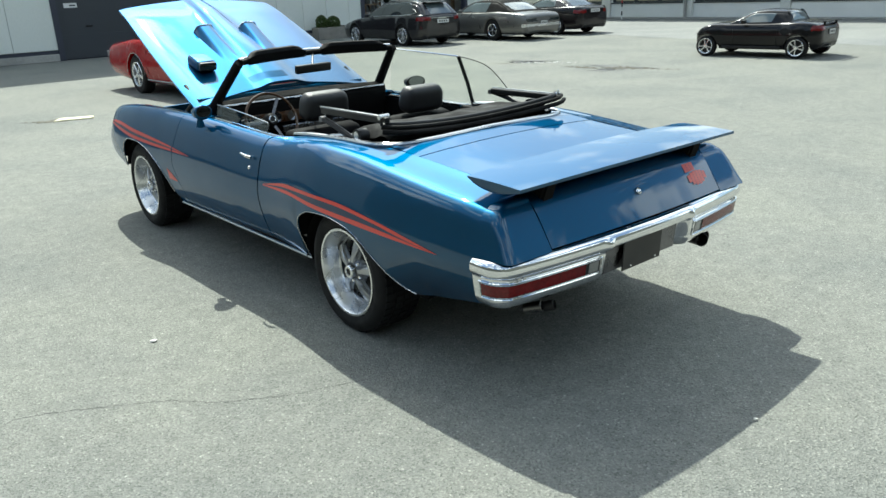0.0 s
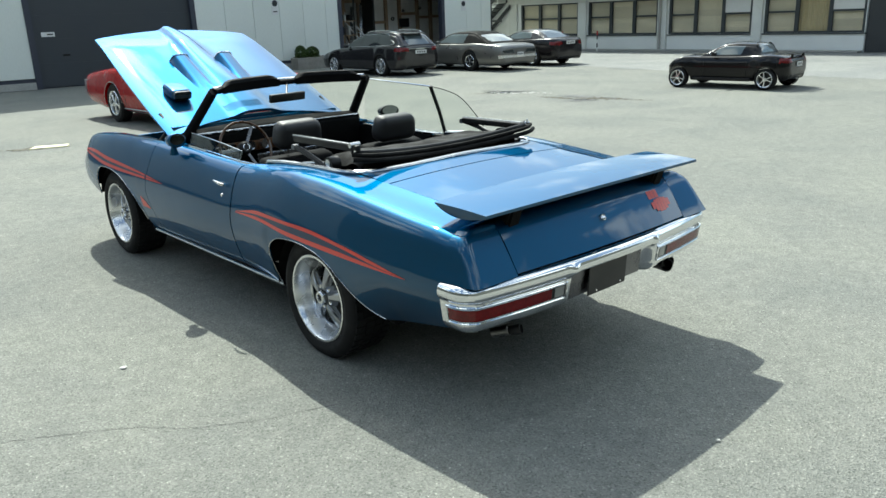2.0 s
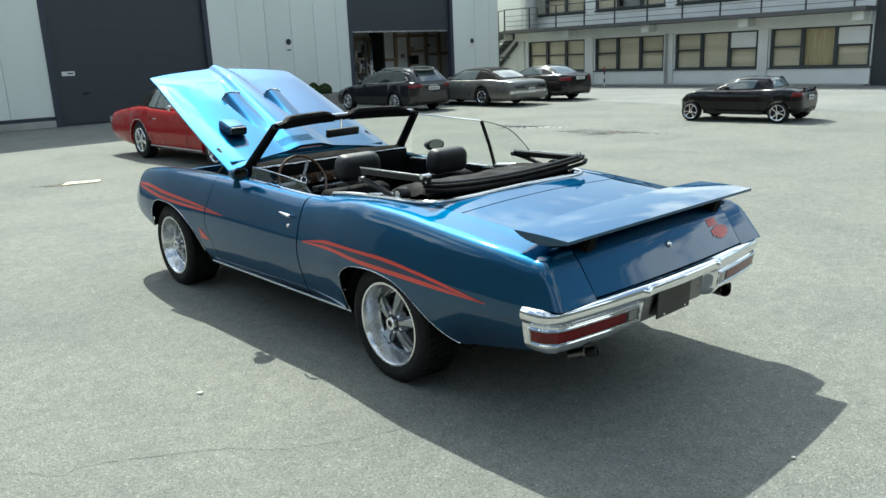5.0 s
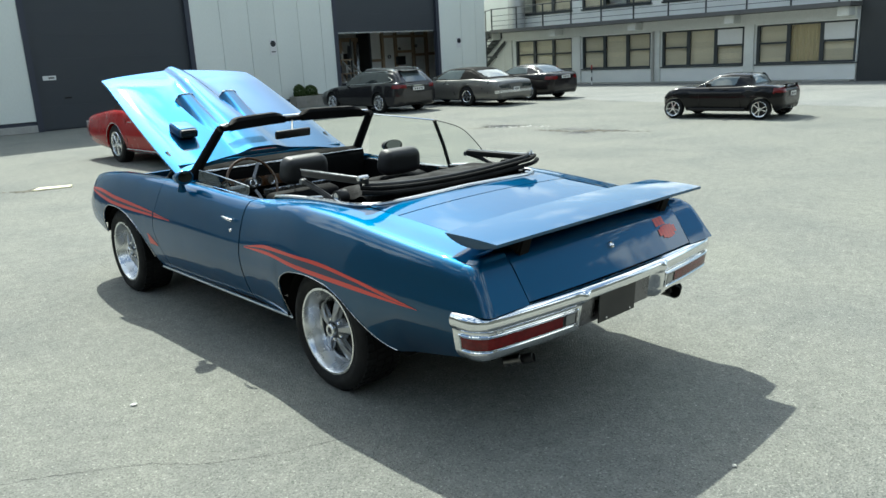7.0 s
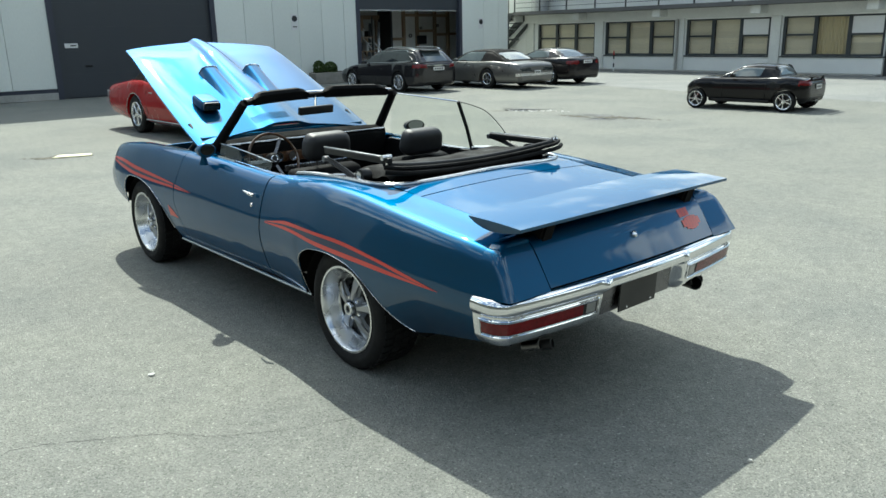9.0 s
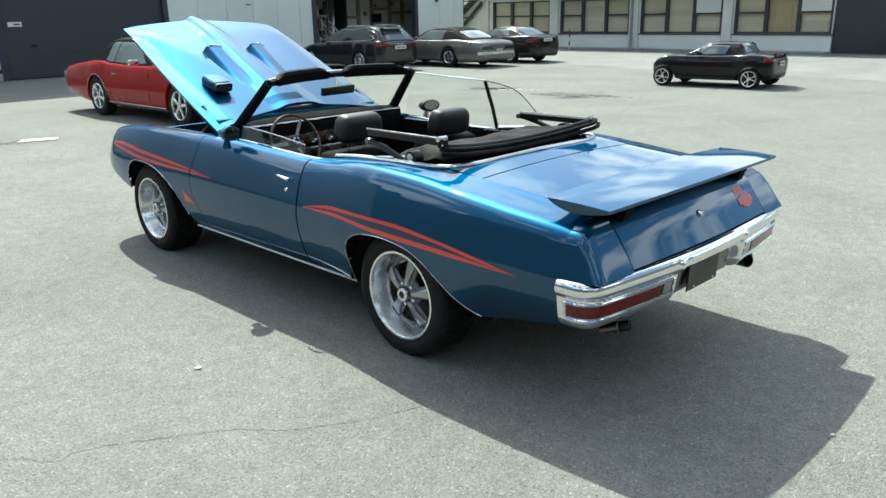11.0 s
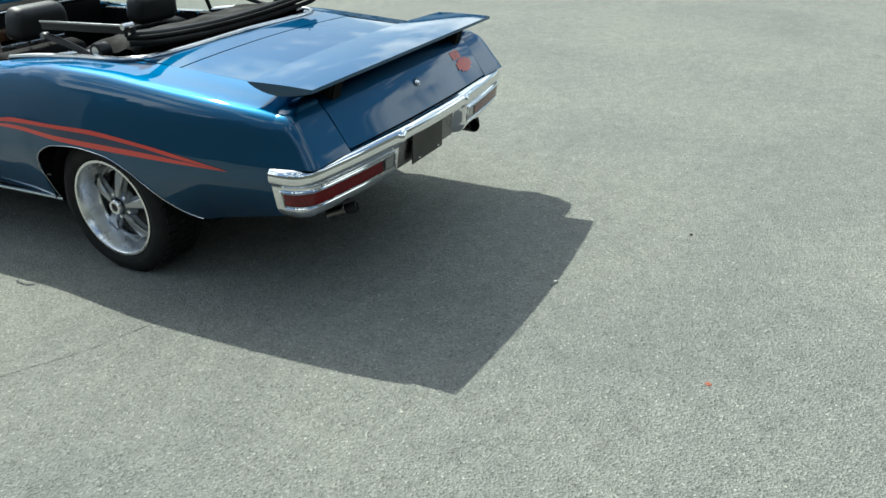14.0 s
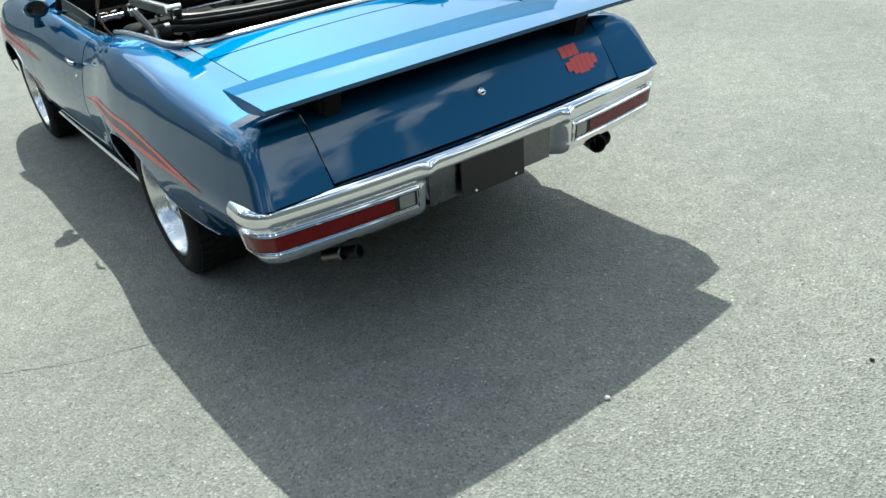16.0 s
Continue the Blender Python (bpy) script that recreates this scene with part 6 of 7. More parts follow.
    # door seams, handles, mirrors
    for sx in (-1, 1):
        for ys in tail["seams"]:
            zs = min(0.80, t_of(ys) - 0.12)
            part("door_seam", tube([(sx * (w_of(ys) - 0.002 - 0.02 * max(0, z - 0.6) / 0.2), ys, z) for z in (0.30, 0.45, 0.56, zs)], 0.004, 5), BLACK, root)
        yh = tail.get("handle_y", 0.95)
        part("door_handle", box(sx * (w_of(yh) - 0.03), sx * (w_of(yh) - 0.002), yh - 0.07, yh + 0.07, 0.745, 0.765, 0.006, 1), tail.get("handle", CHROME), root, smooth=False)
        ym = yb - 0.42
        part("door_mirror", moved(box(-0.085, 0.085, -0.05, 0.05, -0.05, 0.05, 0.035, 3), pose(sx * (w_of(ym) + 0.01), ym, t_of(ym) + 0.05)), tail.get("mirror", paint), root)
    px, pz, py = tail["plate"]
    pl = part("number_plate", box(-px, px, y0 - 0.03 - py, y0 - 0.016 - py, pz, pz + 0.11, 0.003, 1), WHITE_PLATE, root, "white number plate", smooth=False)
    for k in range(4):
        part("plate_bar", box(px * (-0.75 + 0.4 * k), px * (-0.5 + 0.4 * k), y0 - 0.0335 - py, y0 - 0.0305 - py, pz + 0.03, pz + 0.08), SIGN_BLACK, pl, smooth=False)
    return root


# red coupe, its tail towards the hall gate
red = far_car("coupe_car", "red classic coupe with a dark vinyl roof and bright trim", (3.39, 12.16), 181.5, 1.06, 5.22, 2.85, 1.54,
        ([(-1.54, 0.80), (-1.4, 0.83), (-1.0, 0.88), (-0.6, 0.92), (-0.1, 0.96), (0.15, 0.96), (0.45, 0.935), (1.5, 0.91), (2.2, 0.93), (3.0, 0.90), (3.6, 0.84), (3.83, 0.74)],
         [(-1.54, 0.86), (-1.3, 0.90), (-0.5, 0.945), (0.5, 0.945), (1.6, 0.935), (3.0, 0.93), (3.6, 0.88), (3.83, 0.78)]),
        {"roof": [(1.98, 0.92), (1.35, 1.25), (1.1, 1.31), (0.6, 1.335), (0.25, 1.32), (0.08, 1.26), (-0.22, 0.955)], "half": 0.58, "side": [(0.62, 1.75, 0.55, 1.22), (0.28, 0.58, 0.30, 0.52)], "rear": (-0.17, 0.05), "front": (1.3, 1.9)},
        RED_PAINT, VINYL, (0.345, 0.225, 0.2, 5, ALLOY, BLACK),
        {"zones": [(0.0, 0.95, 0.60, 0.73, 0.035, CHROME, "tail_panel"), (0.0, 0.95, 0.40, 0.575, 0.07, CHROME, "rear_bumper")], "seams": (0.55, 1.95), "sill": CHROME_DULL, "mirror": CHROME, "rise": 0.10, "plate": (0.15, 0.42, 0.02), "round": (0.10, 0.05, 0.04), "handle_y": 0.75})
for sx in (-1, 1):
    part("arch_trim", tube([(sx * 0.945, 0.400 * math.cos(t), 0.345 + 0.382 * math.sin(t)) for t in [math.pi * (0.02 + 0.96 * k / 24) for k in range(25)]], 0.006, 6), CHROME_DULL, red)
    part("sill_trim", tube([(sx * 0.90, 0.40, 0.27), (sx * 0.90, 2.42, 0.27)], 0.016, 6), CHROME_DULL, red)
    part("bumper_end", moved(box(-0.012, 0.012, -0.02, 0.10, 0.0, 0.20, 0.008, 1), pose(sx * 0.845, -1.54, 0.525)), CHROME, red)

# dark estate, nose to the hall
suv = far_car("estate_car", "dark grey-brown metallic estate car with roof rails", (12.33 + 0.88, 16.6), 0.0, 0.95, 4.80, 2.75, 1.03,
        ([(-1.03, 0.93), (-0.95, 0.99), (-0.3, 1.0), (0.5, 0.97), (1.6, 0.93), (2.3, 0.90), (3.0, 0.80), (3.5, 0.68), (3.77, 0.54)],
         [(-1.03, 0.86), (-0.8, 0.90), (-0.3, 0.92), (1.0, 0.92), (2.6, 0.91), (3.3, 0.86), (3.77, 0.72)]),
        {"roof": [(2.32, 0.90), (1.55, 1.29), (1.15, 1.40), (0.5, 1.445), (-0.1, 1.43), (-0.48, 1.375), (-0.60, 1.325), (-0.90, 1.07), (-0.99, 0.98)], "half": 0.56, "tuck": 0.10, "edge": 0.10, "glass": DARK_GLASS, "side": [(1.26, 2.05, 1.2, 1.32), (0.36, 1.20, 0.30, 1.14), (-0.50, 0.30, -0.22, 0.24)], "rear": (-0.95, -0.60), "front": (1.5, 2.3), "rear_glass": CAR_GLASS, "trim": (-0.52, 1.9, -0.18, 1.2)},
        BROWN_PAINT, BROWN_PAINT, (0.335, 0.245, 0.2, 10, ALLOY, BLACK),
        {"zones": [(0.50, 0.95, 0.80, 0.92, 0.32, LENS_RED, "tail_lamp"), (0.0, 0.48, 0.86, 0.885, 0.30, CHROME, "bright_strip"), (0.0, 0.60, 0.20, 0.34, 0.2, BLACK, "diffuser")], "seams": (0.33, 1.24, 2.25), "handle": BROWN_PAINT, "plate": (0.24, 0.71, 0.0), "round": (0.26, 0.20, 0.06), "flare": 0.012})
for sx in (-1, 1):
    part("roof_rail", tube(spline([(sx * 0.54, -0.5, 1.36), (sx * 0.545, -0.35, 1.43), (sx * 0.545, 0.3, 1.468), (sx * 0.545, 0.95, 1.435), (sx * 0.54, 1.1, 1.38)], 4), 0.016, 6), CHROME, suv)
part("tail_spoiler", moved(box(-0.44, 0.44, -0.15, 0.15, -0.013, 0.013, 0.012, 2), pose(0, -0.66, 1.372, 10)), BROWN_PAINT, suv)

# warm grey two-door with dark vinyl roof
grey = far_car("sedan_car", "warm grey classic two-door with a dark vinyl roof", (15.16 + 0.90, 15.45), 0.0, 0.95, 5.4, 2.97, 1.50,
        ([(-1.50, 0.80), (-1.40, 0.84), (-0.8, 0.90), (-0.2, 0.93), (0.6, 0.91), (1.6, 0.91), (2.3, 0.92), (3.2, 0.89), (3.7, 0.82), (3.9, 0.70)],
         [(-1.50, 0.88), (-1.2, 0.93), (-0.5, 0.965), (0.5, 0.955), (1.6, 0.95), (3.2, 0.94), (3.7, 0.88), (3.9, 0.76)]),
        {"roof": [(2.0, 0.92), (1.35, 1.24), (1.1, 1.285), (0.6, 1.305), (0.1, 1.28), (-0.15, 1.20), (-0.80, 0.93)], "half": 0.59, "side": [(0.42, 1.75, 0.36, 1.22)], "rear": (-0.70, -0.16), "front": (1.3, 1.95)},
        GREY_PAINT, VINYL, (0.338, 0.205, 0.2, 5, CHROME, BLACK),
        {"zones": [(0.30, 0.80, 0.60, 0.69, 0.06, DARK_GLASS, "tail_lamp"), (0.0, 1.0, 0.44, 0.535, 0.16, CHROME_DULL, "rear_bumper")], "seams": (0.68, 2.05), "plate": (0.15, 0.50, 0.01), "round": (0.16, 0.09, 0.07), "spoke": ALLOY_DARK})

# black-brown coupe
merc = far_car("saloon_car", "black-brown modern two-door coupe with silver wheels", (17.75 + 0.86, 15.0), 0.0, 0.94, 4.65, 2.60, 1.05,
        ([(-1.05, 0.91), (-0.95, 0.96), (-0.6, 0.98), (0.0, 0.96), (1.0, 0.93), (2.0, 0.91), (2.8, 0.84), (3.3, 0.74), (3.6, 0.60)],
         [(-1.05, 0.82), (-0.8, 0.88), (-0.3, 0.925), (1.0, 0.92), (2.6, 0.90), (3.2, 0.84), (3.6, 0.68)]),
        {"roof": [(1.78, 0.92), (1.1, 1.22), (0.8, 1.275), (0.35, 1.29), (0.05, 1.25), (-0.5, 0.97)], "half": 0.53, "side": [(0.15, 1.5, 0.28, 0.98)], "rear": (-0.44, 0.02), "front": (1.05, 1.72)},
        DARK_PAINT, DARK_PAINT, (0.335, 0.24, 0.2, 5, ALLOY, BLACK),
        {"zones": [(0.46, 0.95, 0.74, 0.86, 0.27, LENS_RED, "tail_lamp"), (0.0, 0.6, 0.20, 0.34, 0.2, BLACK, "diffuser")], "seams": (0.42, 1.75), "handle": DARK_PAINT, "plate": (0.24, 0.76, 0.0), "round": (0.28, 0.20, 0.07), "flare": 0.012})

# small black roadster with its roof on
road = far_car("roadster_car", "small black two-seat roadster with a hard roof and silver wheels", (13.98, 4.53), 4.0, 0.85, 3.33, 2.36, 0.50,
        ([(-0.50, 0.780), (-0.42, 0.815), (-0.25, 0.838), (0.0, 0.860), (0.3, 0.856), (0.8, 0.830), (1.5, 0.820), (1.9, 0.815), (2.2, 0.815), (2.45, 0.765), (2.65, 0.655), (2.76, 0.57), (2.83, 0.48)],
         [(-0.50, 0.73), (-0.40, 0.775), (-0.15, 0.80), (0.0, 0.805), (0.5, 0.78), (1.3, 0.765), (2.0, 0.785), (2.36, 0.795), (2.55, 0.76), (2.70, 0.69), (2.83, 0.58)]),
        {"roof": [(1.80, 0.83), (1.36, 1.075), (1.18, 1.125), (0.9, 1.140), (0.65, 1.130), (0.46, 1.115), (0.34, 1.07), (0.29, 0.97), (0.255, 0.85)], "half": 0.50, "tuck": 0.06, "side": [(0.74, 1.62, 0.66, 1.22)], "rear": (0.255, 0.37), "front": (1.25, 1.76), "glass": CAR_GLASS},
        ROADSTER_PAINT, ROADSTER_PAINT, (0.262, 0.200, 0.19, 6, ALLOY, BLACK),
        {"zones": [(0.40, 0.80, 0.66, 0.78, 0.20, LENS_RED, "tail_lamp"), (0.0, 0.52, 0.20, 0.37, 0.2, BLACK, "diffuser")], "seams": (0.52, 1.66), "handle": ROADSTER_PAINT, "plate": (0.17, 0.56, 0.0), "rise": 0.05, "round": (0.34, 0.24, 0.09), "flare": 0.05, "pairs": True})
part("tail_spoiler", moved(box(-0.50, 0.50, -0.075, 0.03, -0.010, 0.012, 0.009, 2), pose(0, -0.47, 0.858, -8)), ROADSTER_PAINT, road)
for sx in (-1, 1):
    part("spoiler_foot", box(sx * 0.36 - 0.02, sx * 0.36 + 0.02, -0.49, -0.43, 0.78, 0.852, 0.006, 1), ROADSTER_PAINT, road)
    part("roll_hoop", tube(spline([(sx * 0.50, 0.30, 0.86), (sx * 0.48, 0.33, 0.98), (sx * 0.445, 0.38, 1.075), (sx * 0.38, 0.43, 1.115)], 4), 0.022, 8), ROADSTER_PAINT, road)
    part("sill_skirt", box(sx * 0.73, sx * 0.772, 0.40, 1.95, 0.20, 0.285, 0.02, 2), BLACK, road)
    part("tail_pipe", moved(lathe([(0.1, 0.030), (-0.02, 0.033), (-0.02, 0.026), (0.08, 0.024)], 14, "y", closed=True), pose(sx * 0.07, -0.49, 0.27)), CHROME, road)

# ---- small things on the yard ----
def pebble(x, y, r, mat, label, flat=0.6, cat="stone"):
    bm = bmesh.new()
    bmesh.ops.create_icosphere(bm, subdivisions=2, radius=r)
    rg = random.Random(int(x * 977 + y * 331))
    for v in bm.verts:
        v.co *= 0.8 + 0.4 * rg.random()
        v.co.z *= flat
    low = min(v.co.z for v in bm.verts)
    bmesh.ops.translate(bm, vec=(x, y, -low), verts=bm.verts)
    return solid("stone" if cat == "stone" else "litter", bm, mat, label, cat, "stones on the yard" if cat == "stone" else "")


pebble(-0.216, -1.954, 0.009, STONE, "pale pebble lying on the asphalt")
pebble(0.491, -2.401, 0.008, BLACK, "small dark stone lying on the asphalt")
pebble(-1.727, 0.635, 0.020, STONE, "flat pale stone lying on the asphalt", 0.25)
pebble(-0.711, -2.705, 0.011, material("dry_leaf", (0.3, 0.09, 0.05), 0.8), "small dry brown leaf on the asphalt", 0.15, "leaf")


def broken_board(lx, ly, h, seed):
    """A flat piece with a chipped outline."""
    rg = random.Random(seed)
    ring = []
    for (ax, ay), (bx, by) in (((-lx, -ly), (lx, -ly * 0.8)), ((lx, -ly * 0.8), (lx * 0.92, ly)), ((lx * 0.92, ly), (-lx * 0.8, ly * 0.7)), ((-lx * 0.8, ly * 0.7), (-lx, -ly))):
        for k in range(7):
            t = k / 7
            ring.append((ax + (bx - ax) * t + 0.03 * (rg.random() - 0.5), ay + (by - ay) * t + 0.03 * (rg.random() - 0.5)))
    bm = bmesh.new()
    lo = [bm.verts.new((x, y, 0.0)) for x, y in ring]
    hi = [bm.verts.new((x * 0.985, y * 0.97, h * (0.75 + 0.4 * rg.random()))) for x, y in ring]
    bm.faces.new(hi)
    n = len(ring)
    for k in range(n):
        bm.faces.new((lo[k], lo[(k + 1) % n], hi[(k + 1) % n], hi[k]))
    return bm


solid("loose_board", moved(broken_board(0.28, 0.14, 0.022, 4), pose(0.49, 9.72, 0, 0, 0, -22)), SLAB_CREAM, "thin cream board lying on the asphalt", "board", smooth=False)


def crack(points, w, seed):
    """A ragged thin break in the surface."""
    rg = random.Random(seed)
    pts = spline(points, 14)
    left, right = [], []
    for i, p in enumerate(pts):
        a, b = pts[max(0, i - 1)], pts[min(len(pts) - 1, i + 1)]
        d = (b - a).normalized()
        nrm = Vector((-d.y, d.x))
        j = 0.012 * (rg.random() - 0.5)
        ww = w * (0.3 + rg.random()) * (0.4 if rg.random() < 0.2 else 1)
        left.append((p.x + nrm.x * (j - ww), p.y + nrm.y * (j - ww), 0.0015))
        right.append((p.x + nrm.x * (j + ww), p.y + nrm.y * (j + ww), 0.0015))
    return grid([left, right])


solid("crack", crack([(-3.05, 0.62), (-2.76, 0.477), (-2.67, 0.414), (-2.56, 0.269), (-2.46, 0.276), (-2.24, 0.159), (-2.04, 0.036), (-1.90, -0.069), (-1.77, -0.217), (-1.59, -0.336), (-1.47, -0.409), (-1.1, -0.55)], 0.0018, 3), CRACK, "fine crack in the asphalt", "crack", kind="structure", smooth=False)


def broken_patch(cx, cy, lx, ly, rz, seed):
    rg = random.Random(seed)
    ring = []
    n = 44
    for k in range(n):
        t = 2 * math.pi * k / n
        r = 0.35 + 0.95 * rg.random()
        ring.append((lx * r * math.cos(t), ly * r * math.sin(t), 0.004))
    bm = bmesh.new()
    c = bm.verts.new((0, 0, 0.006))
    vs = [bm.verts.new(p) for p in ring]
    for k in range(n):
        bm.faces.new((vs[k], vs[(k + 1) % n], c))
    bm.transform(pose(cx, cy, 0, 0, 0, rz))
    return bm


solid("broken_patch", broken_patch(0.20, 9.78, 0.26, 0.13, -20, 11), CRUMB, "dark crumbled dirt beside the cream board", "patch", kind="structure", smooth=False)
solid("broken_patch", broken_patch(10.60, 9.48, 0.66, 0.19, -68, 1), PATCH, "broken patch in the asphalt", "patch", kind="structure", smooth=False)
solid("broken_patch", broken_patch(10.42, 6.95, 0.85, 0.20, -82, 2), PATCH, "broken patch in the asphalt", "patch", kind="structure", smooth=False)
solid("broken_patch", broken_patch(9.80, 6.68, 0.38, 0.17, -45, 8), PATCH, "broken patch in the asphalt", "patch", kind="structure", smooth=False)
solid("broken_patch", broken_patch(9.80, 9.60, 0.30, 0.07, -50, 9), CRUMB, "dark crumbled dirt in the asphalt", "patch", kind="structure", smooth=False)
solid("puddle", moved(broken_patch(0, 0, 0.52, 0.22, 0, 3), pose(10.32, 9.30, 0.003, 0, 0, -62)), PUDDLE, "shallow puddle in a broken hollow", "puddle", kind="structure", smooth=False)
solid("puddle", moved(broken_patch(0, 0, 0.20, 0.08, 0, 4), pose(9.95, 6.72, 0.003, 0, 0, -50)), PUDDLE, "shallow puddle in a broken hollow", "puddle", kind="structure", smooth=False)


def rubble(cx, cy, lx, ly, rz, n, seed, flat):
    """Loose chips and crumbs strewn over a stretch of broken surface."""
    rg = random.Random(seed)
    vs, fs = [], []
    for _ in range(n):
        u = max(-1.0, min(1.0, rg.gauss(0, 0.45)))
        c = Vector((lx * u, ly * rg.gauss(0, 0.35) * (1.15 - abs(u)) + 0.05 * math.sin(5 * u), 0.004))
        r = 0.012 + 0.045 * rg.random() ** 3
        k = len(vs)
        m = 6
        for q in range(m):
            t = 2 * math.pi * q / m
            vs.append(c + Vector((r * (0.7 + 0.6 * rg.random()) * math.cos(t), r * (0.7 + 0.6 * rg.random()) * math.sin(t), 0)))
        vs.append(c + Vector((0, 0, r * flat)))
        fs += [(k + q, k + (q + 1) % m, k + m) for q in range(m)]
    me = bpy.data.meshes.new("rubble")
    me.from_pydata([tuple(v) for v in vs], [], fs)
    bm = bmesh.new()
    bm.from_mesh(me)
    bpy.data.meshes.remove(me)
    return moved(bm, pose(cx, cy, 0, 0, 0, rz))


# pale chips stand in for white glints off the wet hollow
solid("rubble", rubble(10.35, 8.9, 0.8, 0.18, -62, 60, 5, 0.5), STONE, "pale loose chips standing in for wet glints in the broken asphalt", "rubble", kind="stuff", smooth=False)
solid("rubble", rubble(10.2, 6.8, 1.4, 0.28, -76, 220, 6, 0.35), CRUMB, "dark crumbs along the broken asphalt", "rubble", kind="stuff", smooth=False)
solid("rubble", rubble(0.25, 9.82, 0.5, 0.20, -20, 120, 7, 0.35), CRUMB, "dark crumbs round the cream board", "rubble", kind="stuff", smooth=False)

# planter with two box bushes by the hall
def trough(x0, x1, y0, y1):
    """A concrete plant trough with earth in it."""
    root = thing("planter", "long weathered concrete plant trough against the hall", "planter", group="planters")
    bm = box(x0, x1, y0, y1, 0.0, 0.43, 0.015, 1)
    for v in bm.verts:
        k = 0.03 * (0.43 - v.co.z) / 0.43
        v.co.x += k if v.co.x < (x0 + x1) / 2 else -k
        v.co.y += k if v.co.y < (y0 + y1) / 2 else -k
    part("trough", bm, TROUGH, root, smooth=False)
    rg = random.Random(int(x0 * 10))
    soil = grid([[(x0 + 0.06 + (x1 - x0 - 0.12) * i / 24, y0 + 0.06 + (y1 - y0 - 0.12) * j / 6, 0.435 + 0.035 * rg.random()) for j in range(7)] for i in range(25)])
    part("earth", soil, POT, root, smooth=False)


trough(13.1, 14.55, 22.75, 23.25)
trough(0.55, 2.15, 22.72, 23.2)


def bush(x, y, z, r, h):
    root = thing("box_bush", "small clipped round green bush in a concrete trough", "bush", group="bushes in the planter")
    part("stem", tube([(x, y, z - 0.02), (x, y, z + h * 0.4)], 0.025, 6), POT, root)
    rg = random.Random(int(x * 100))
    vs, fs = [], []
    for k in range(1500):
        u, t = rg.random(), 2 * math.pi * rg.random()
        zz = z + h * u
        rr = r * math.sqrt(max(0.0, 1 - (max(0.0, 1.7 * u - 0.75) / 0.95) ** 2)) * (0.72 + 0.33 * rg.random())
        c = Vector((x + rr * math.cos(t), y + rr * math.sin(t), zz))
        a = Vector((rg.random() - 0.5, rg.random() - 0.5, rg.random() - 0.5)).normalized() * 0.035
        b = a.cross(Vector((rg.random() - 0.5, rg.random() - 0.5, rg.random() - 0.5))).normalized() * 0.022
        i = len(vs)
        vs += [c - a, c + b, c + a, c - b]
        fs.append((i, i + 1, i + 2, i + 3))
    me = bpy.data.meshes.new("crown")
    me.from_pydata(vs, [], fs)
    me.materials.append(LEAF)
    cr = new("crown", me)
    cr.parent = root


bush(13.42, 23.0, 0.42, 0.21, 0.46)
bush(13.95, 23.0, 0.42, 0.25, 0.40)
bush(0.93, 22.95, 0.43, 0.24, 0.46)
bush(1.74, 22.95, 0.43, 0.23, 0.47)

# what stands at the corner of the round wall
pot = thing("planter", "brown tub with a yellow-green plant by the round wall", "planter")
part("tub", moved(lathe([(0.0, 0.0), (0.0, 0.26), (0.28, 0.32), (0.30, 0.30), (0.24, 0.27), (0.24, 0.0)], 20, "z"), pose(27.45, 1.72, 0)), POT, pot)
rg = random.Random(31)
vs, fs = [], []
for k in range(420):
    t, u = 2 * math.pi * rg.random(), rg.random()
    c = Vector((27.45 + 0.36 * u ** 0.5 * math.cos(t), 1.72 + 0.36 * u ** 0.5 * math.sin(t), 0.26 + 0.30 * rg.random() * (1 - 0.5 * u)))
    a = Vector((rg.random() - 0.5, rg.random() - 0.5, rg.random() - 0.2)).normalized() * 0.07
    b = a.cross(Vector((rg.random() - 0.5, rg.random() - 0.5, rg.random() - 0.5))).normalized() * 0.03
    i = len(vs)
    vs += [c - a, c + b, c + a, c - b]
    fs.append((i, i + 1, i + 2, i + 3))
leafy = bpy.data.meshes.new("leaves")
leafy.from_pydata(vs, [], fs)
leafy.materials.append(material("yellow_green_leaf", (0.20, 0.24, 0.035), 0.6, 0.0, 0.0, 0.3, 12, 80))
lv = new("leaves", leafy)
lv.parent = pot

# a bicycle: two spoked wheels, frame, handlebar and saddle
rack = thing("hand_cart", "bare steel bicycle parked against the dark shed", "cart")
for y in (5.85, 4.95):
    part("wheel", moved(tube([(0, 0.26 * math.cos(t), 0.26 * math.sin(t)) for t in [2 * math.pi * k / 24 for k in range(24)]], 0.016, 6, closed=True), pose(27.0, y, 0.276)), STEEL_DARK, rack)
    for k in range(4):
        part("spoke", tube([(27.0, y - 0.25 * math.cos(k * math.pi / 4), 0.276 - 0.25 * math.sin(k * math.pi / 4)), (27.0, y + 0.25 * math.cos(k * math.pi / 4), 0.276 + 0.25 * math.sin(k * math.pi / 4))], 0.005, 4), STEEL_DARK, rack)
for a, b in (((5.85, 0.28), (5.6, 0.78)), ((5.6, 0.78), (5.15, 0.72)), ((5.6, 0.70), (5.35, 0.30)), ((5.35, 0.30), (5.12, 0.80)), ((5.35, 0.30), (4.95, 0.28)), ((4.95, 0.28), (5.14, 0.74)), ((5.66, 0.74), (5.6, 0.98))):
    part("frame_tube", tube([(27.0, a[0], a[1]), (27.0, b[0], b[1])], 0.013, 6), STEEL_DARK, rack)
part("handlebar", tube([(26.75, 5.58, 0.98), (27.25, 5.58, 0.98)], 0.014, 6), STEEL_DARK, rack)
part("saddle", box(26.93, 27.07, 5.0, 5.24, 0.80, 0.86, 0.025, 2), BLACK, rack)

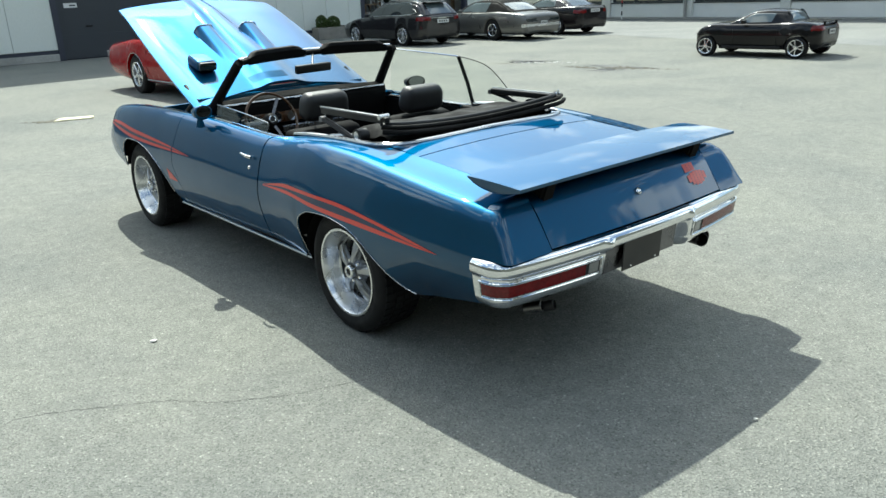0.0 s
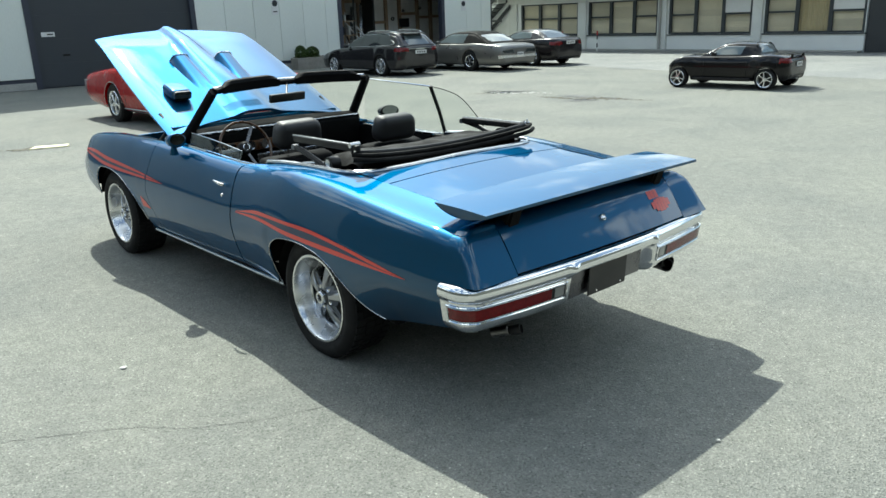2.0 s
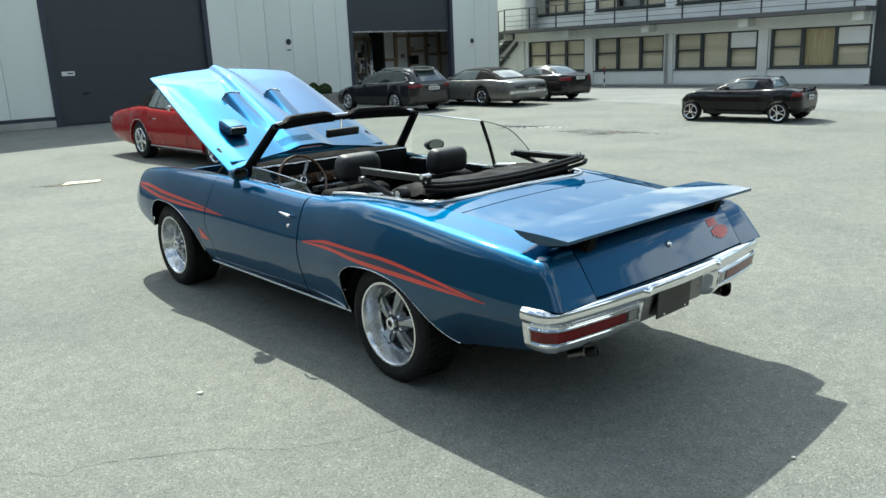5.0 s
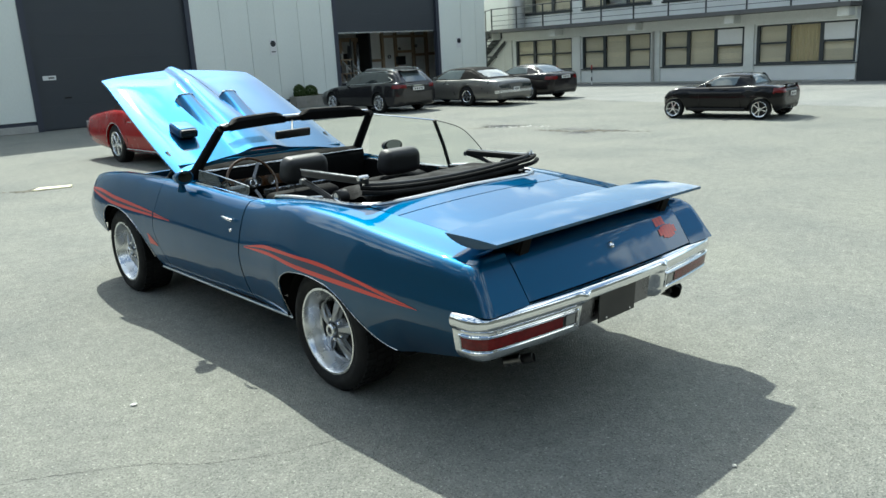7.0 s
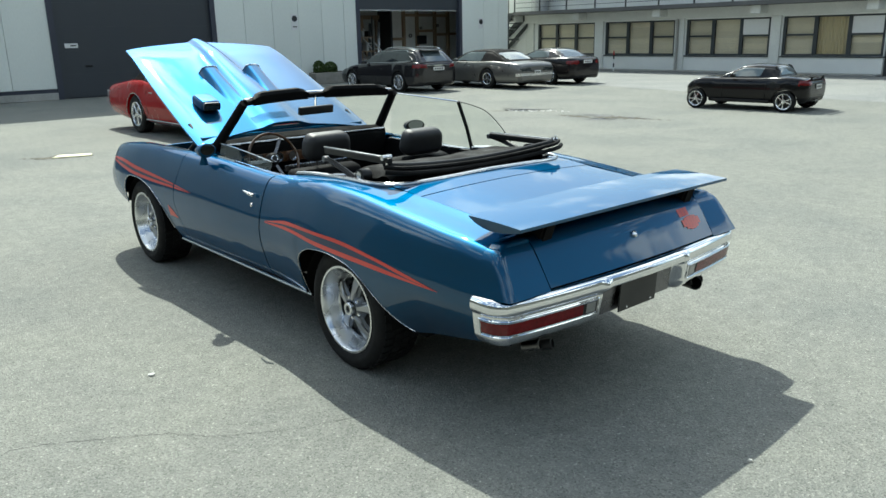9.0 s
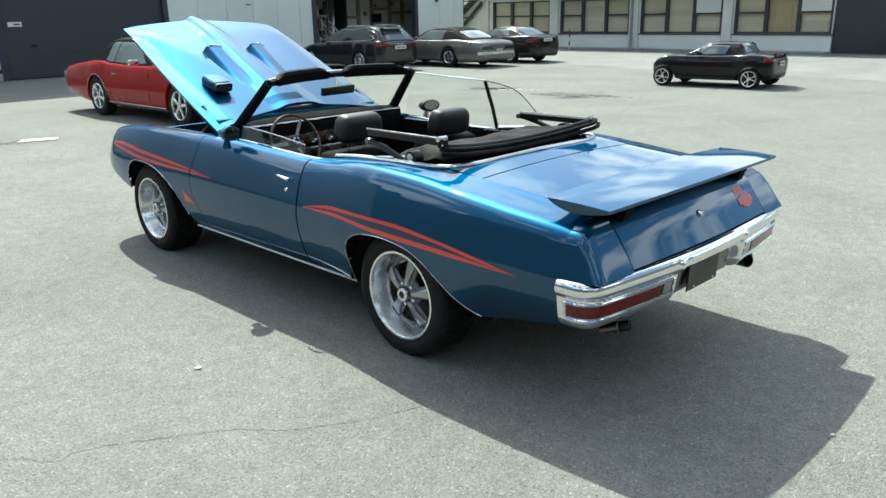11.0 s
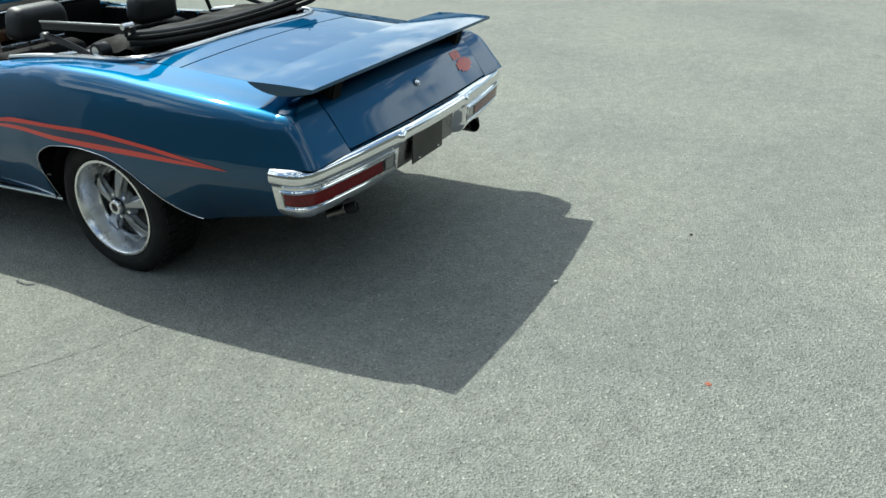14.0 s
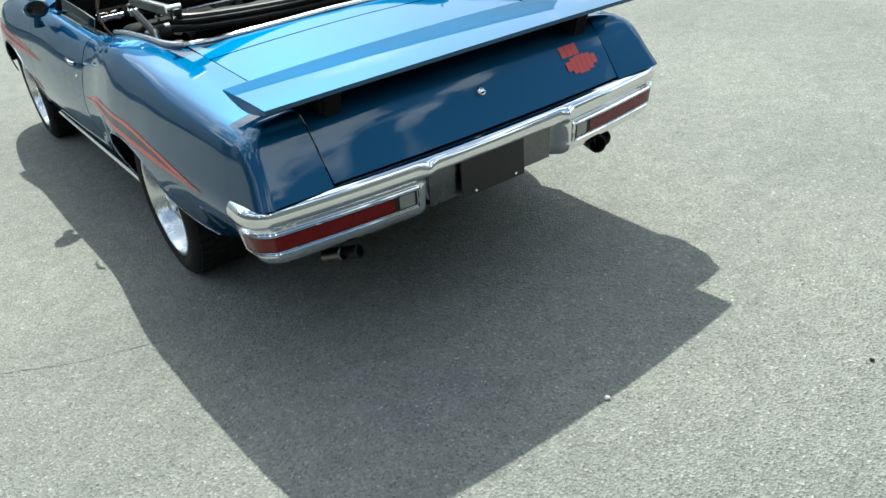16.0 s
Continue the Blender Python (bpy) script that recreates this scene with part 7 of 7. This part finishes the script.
for x, y, s in ((35.6, 2.12, 1.0), (44.0, 1.6, 1.0)):
    solid("post", moved(lathe([(0.0, 0.0), (0.0, 0.05), (3.2, 0.04), (3.2, 0.0)], 12, "z"), pose(x, y, 0)), STEEL_DARK, "dark steel post at the far edge of the yard", "post", "far posts")
solid("sand_patch", broken_patch(29.35, 1.25, 0.75, 0.35, 80, 7), SLAB_CREAM, "pale sandy patch on the ground", "patch", kind="structure", smooth=False)
solid("broken_patch", broken_patch(17.8, 0.88, 0.36, 0.10, -45, 4), PATCH, "broken patch in the asphalt", "patch", kind="structure", smooth=False)
solid("drain_channel", box(15.50, 15.64, -2.3, -1.28, 0.0, 0.012, 0.004, 1), PATCH, "dark drain cover set in the asphalt", "drain", kind="structure", smooth=False)
solid("loose_board", moved(box(-0.18, 0.18, -0.05, 0.05, 0.0, 0.025, 0.01, 1), pose(11.97, 0.93, 0, 0, 0, -70)), TROUGH, "short pale piece of board lying on the asphalt", "board", smooth=False)
copy_thing(merc, pose(44.5, -2.6, 0, 0, 0, 100))

# low buildings beyond the yard
far_house = tagged(new("wall_far"), "low dark red building with a pale neighbour far beyond the yard", "building", kind="structure")
part("red_wall", box(58.4, 64.0, -4.5, 1.6, 0, 3.4), BRICK_RED, far_house, smooth=False)
part("red_roof", prism([(-4.8, 3.4), (-1.4, 5.2), (1.9, 3.4)], 58.2, 64.2, "x"), SLAB_EDGE, far_house, smooth=False)
part("window", box(58.34, 58.39, -0.6, 0.4, 1.0, 2.0), SIGN_WHITE, far_house, smooth=False)
part("pale_wall", box(66.5, 70.0, 3.0, 12.0, 0, 3.2), WALL_WHITE, far_house, smooth=False)

# marker posts by the office
for x, y in ((26.4, 18.75), (26.7, 21.0)):
    mp = thing("marker_post", "thin red and white marker post", "post", group="marker posts")
    for k in range(5):
        part("band", moved(lathe([(k * 0.18, 0.0), (k * 0.18, 0.03), (k * 0.18 + 0.18, 0.03), (k * 0.18 + 0.18, 0.0)], 10, "z"), pose(x, y, 0)), (SIGN_WHITE, SIGN_BLACK)[k % 2] if k < 4 else SIGN_RED, mp)
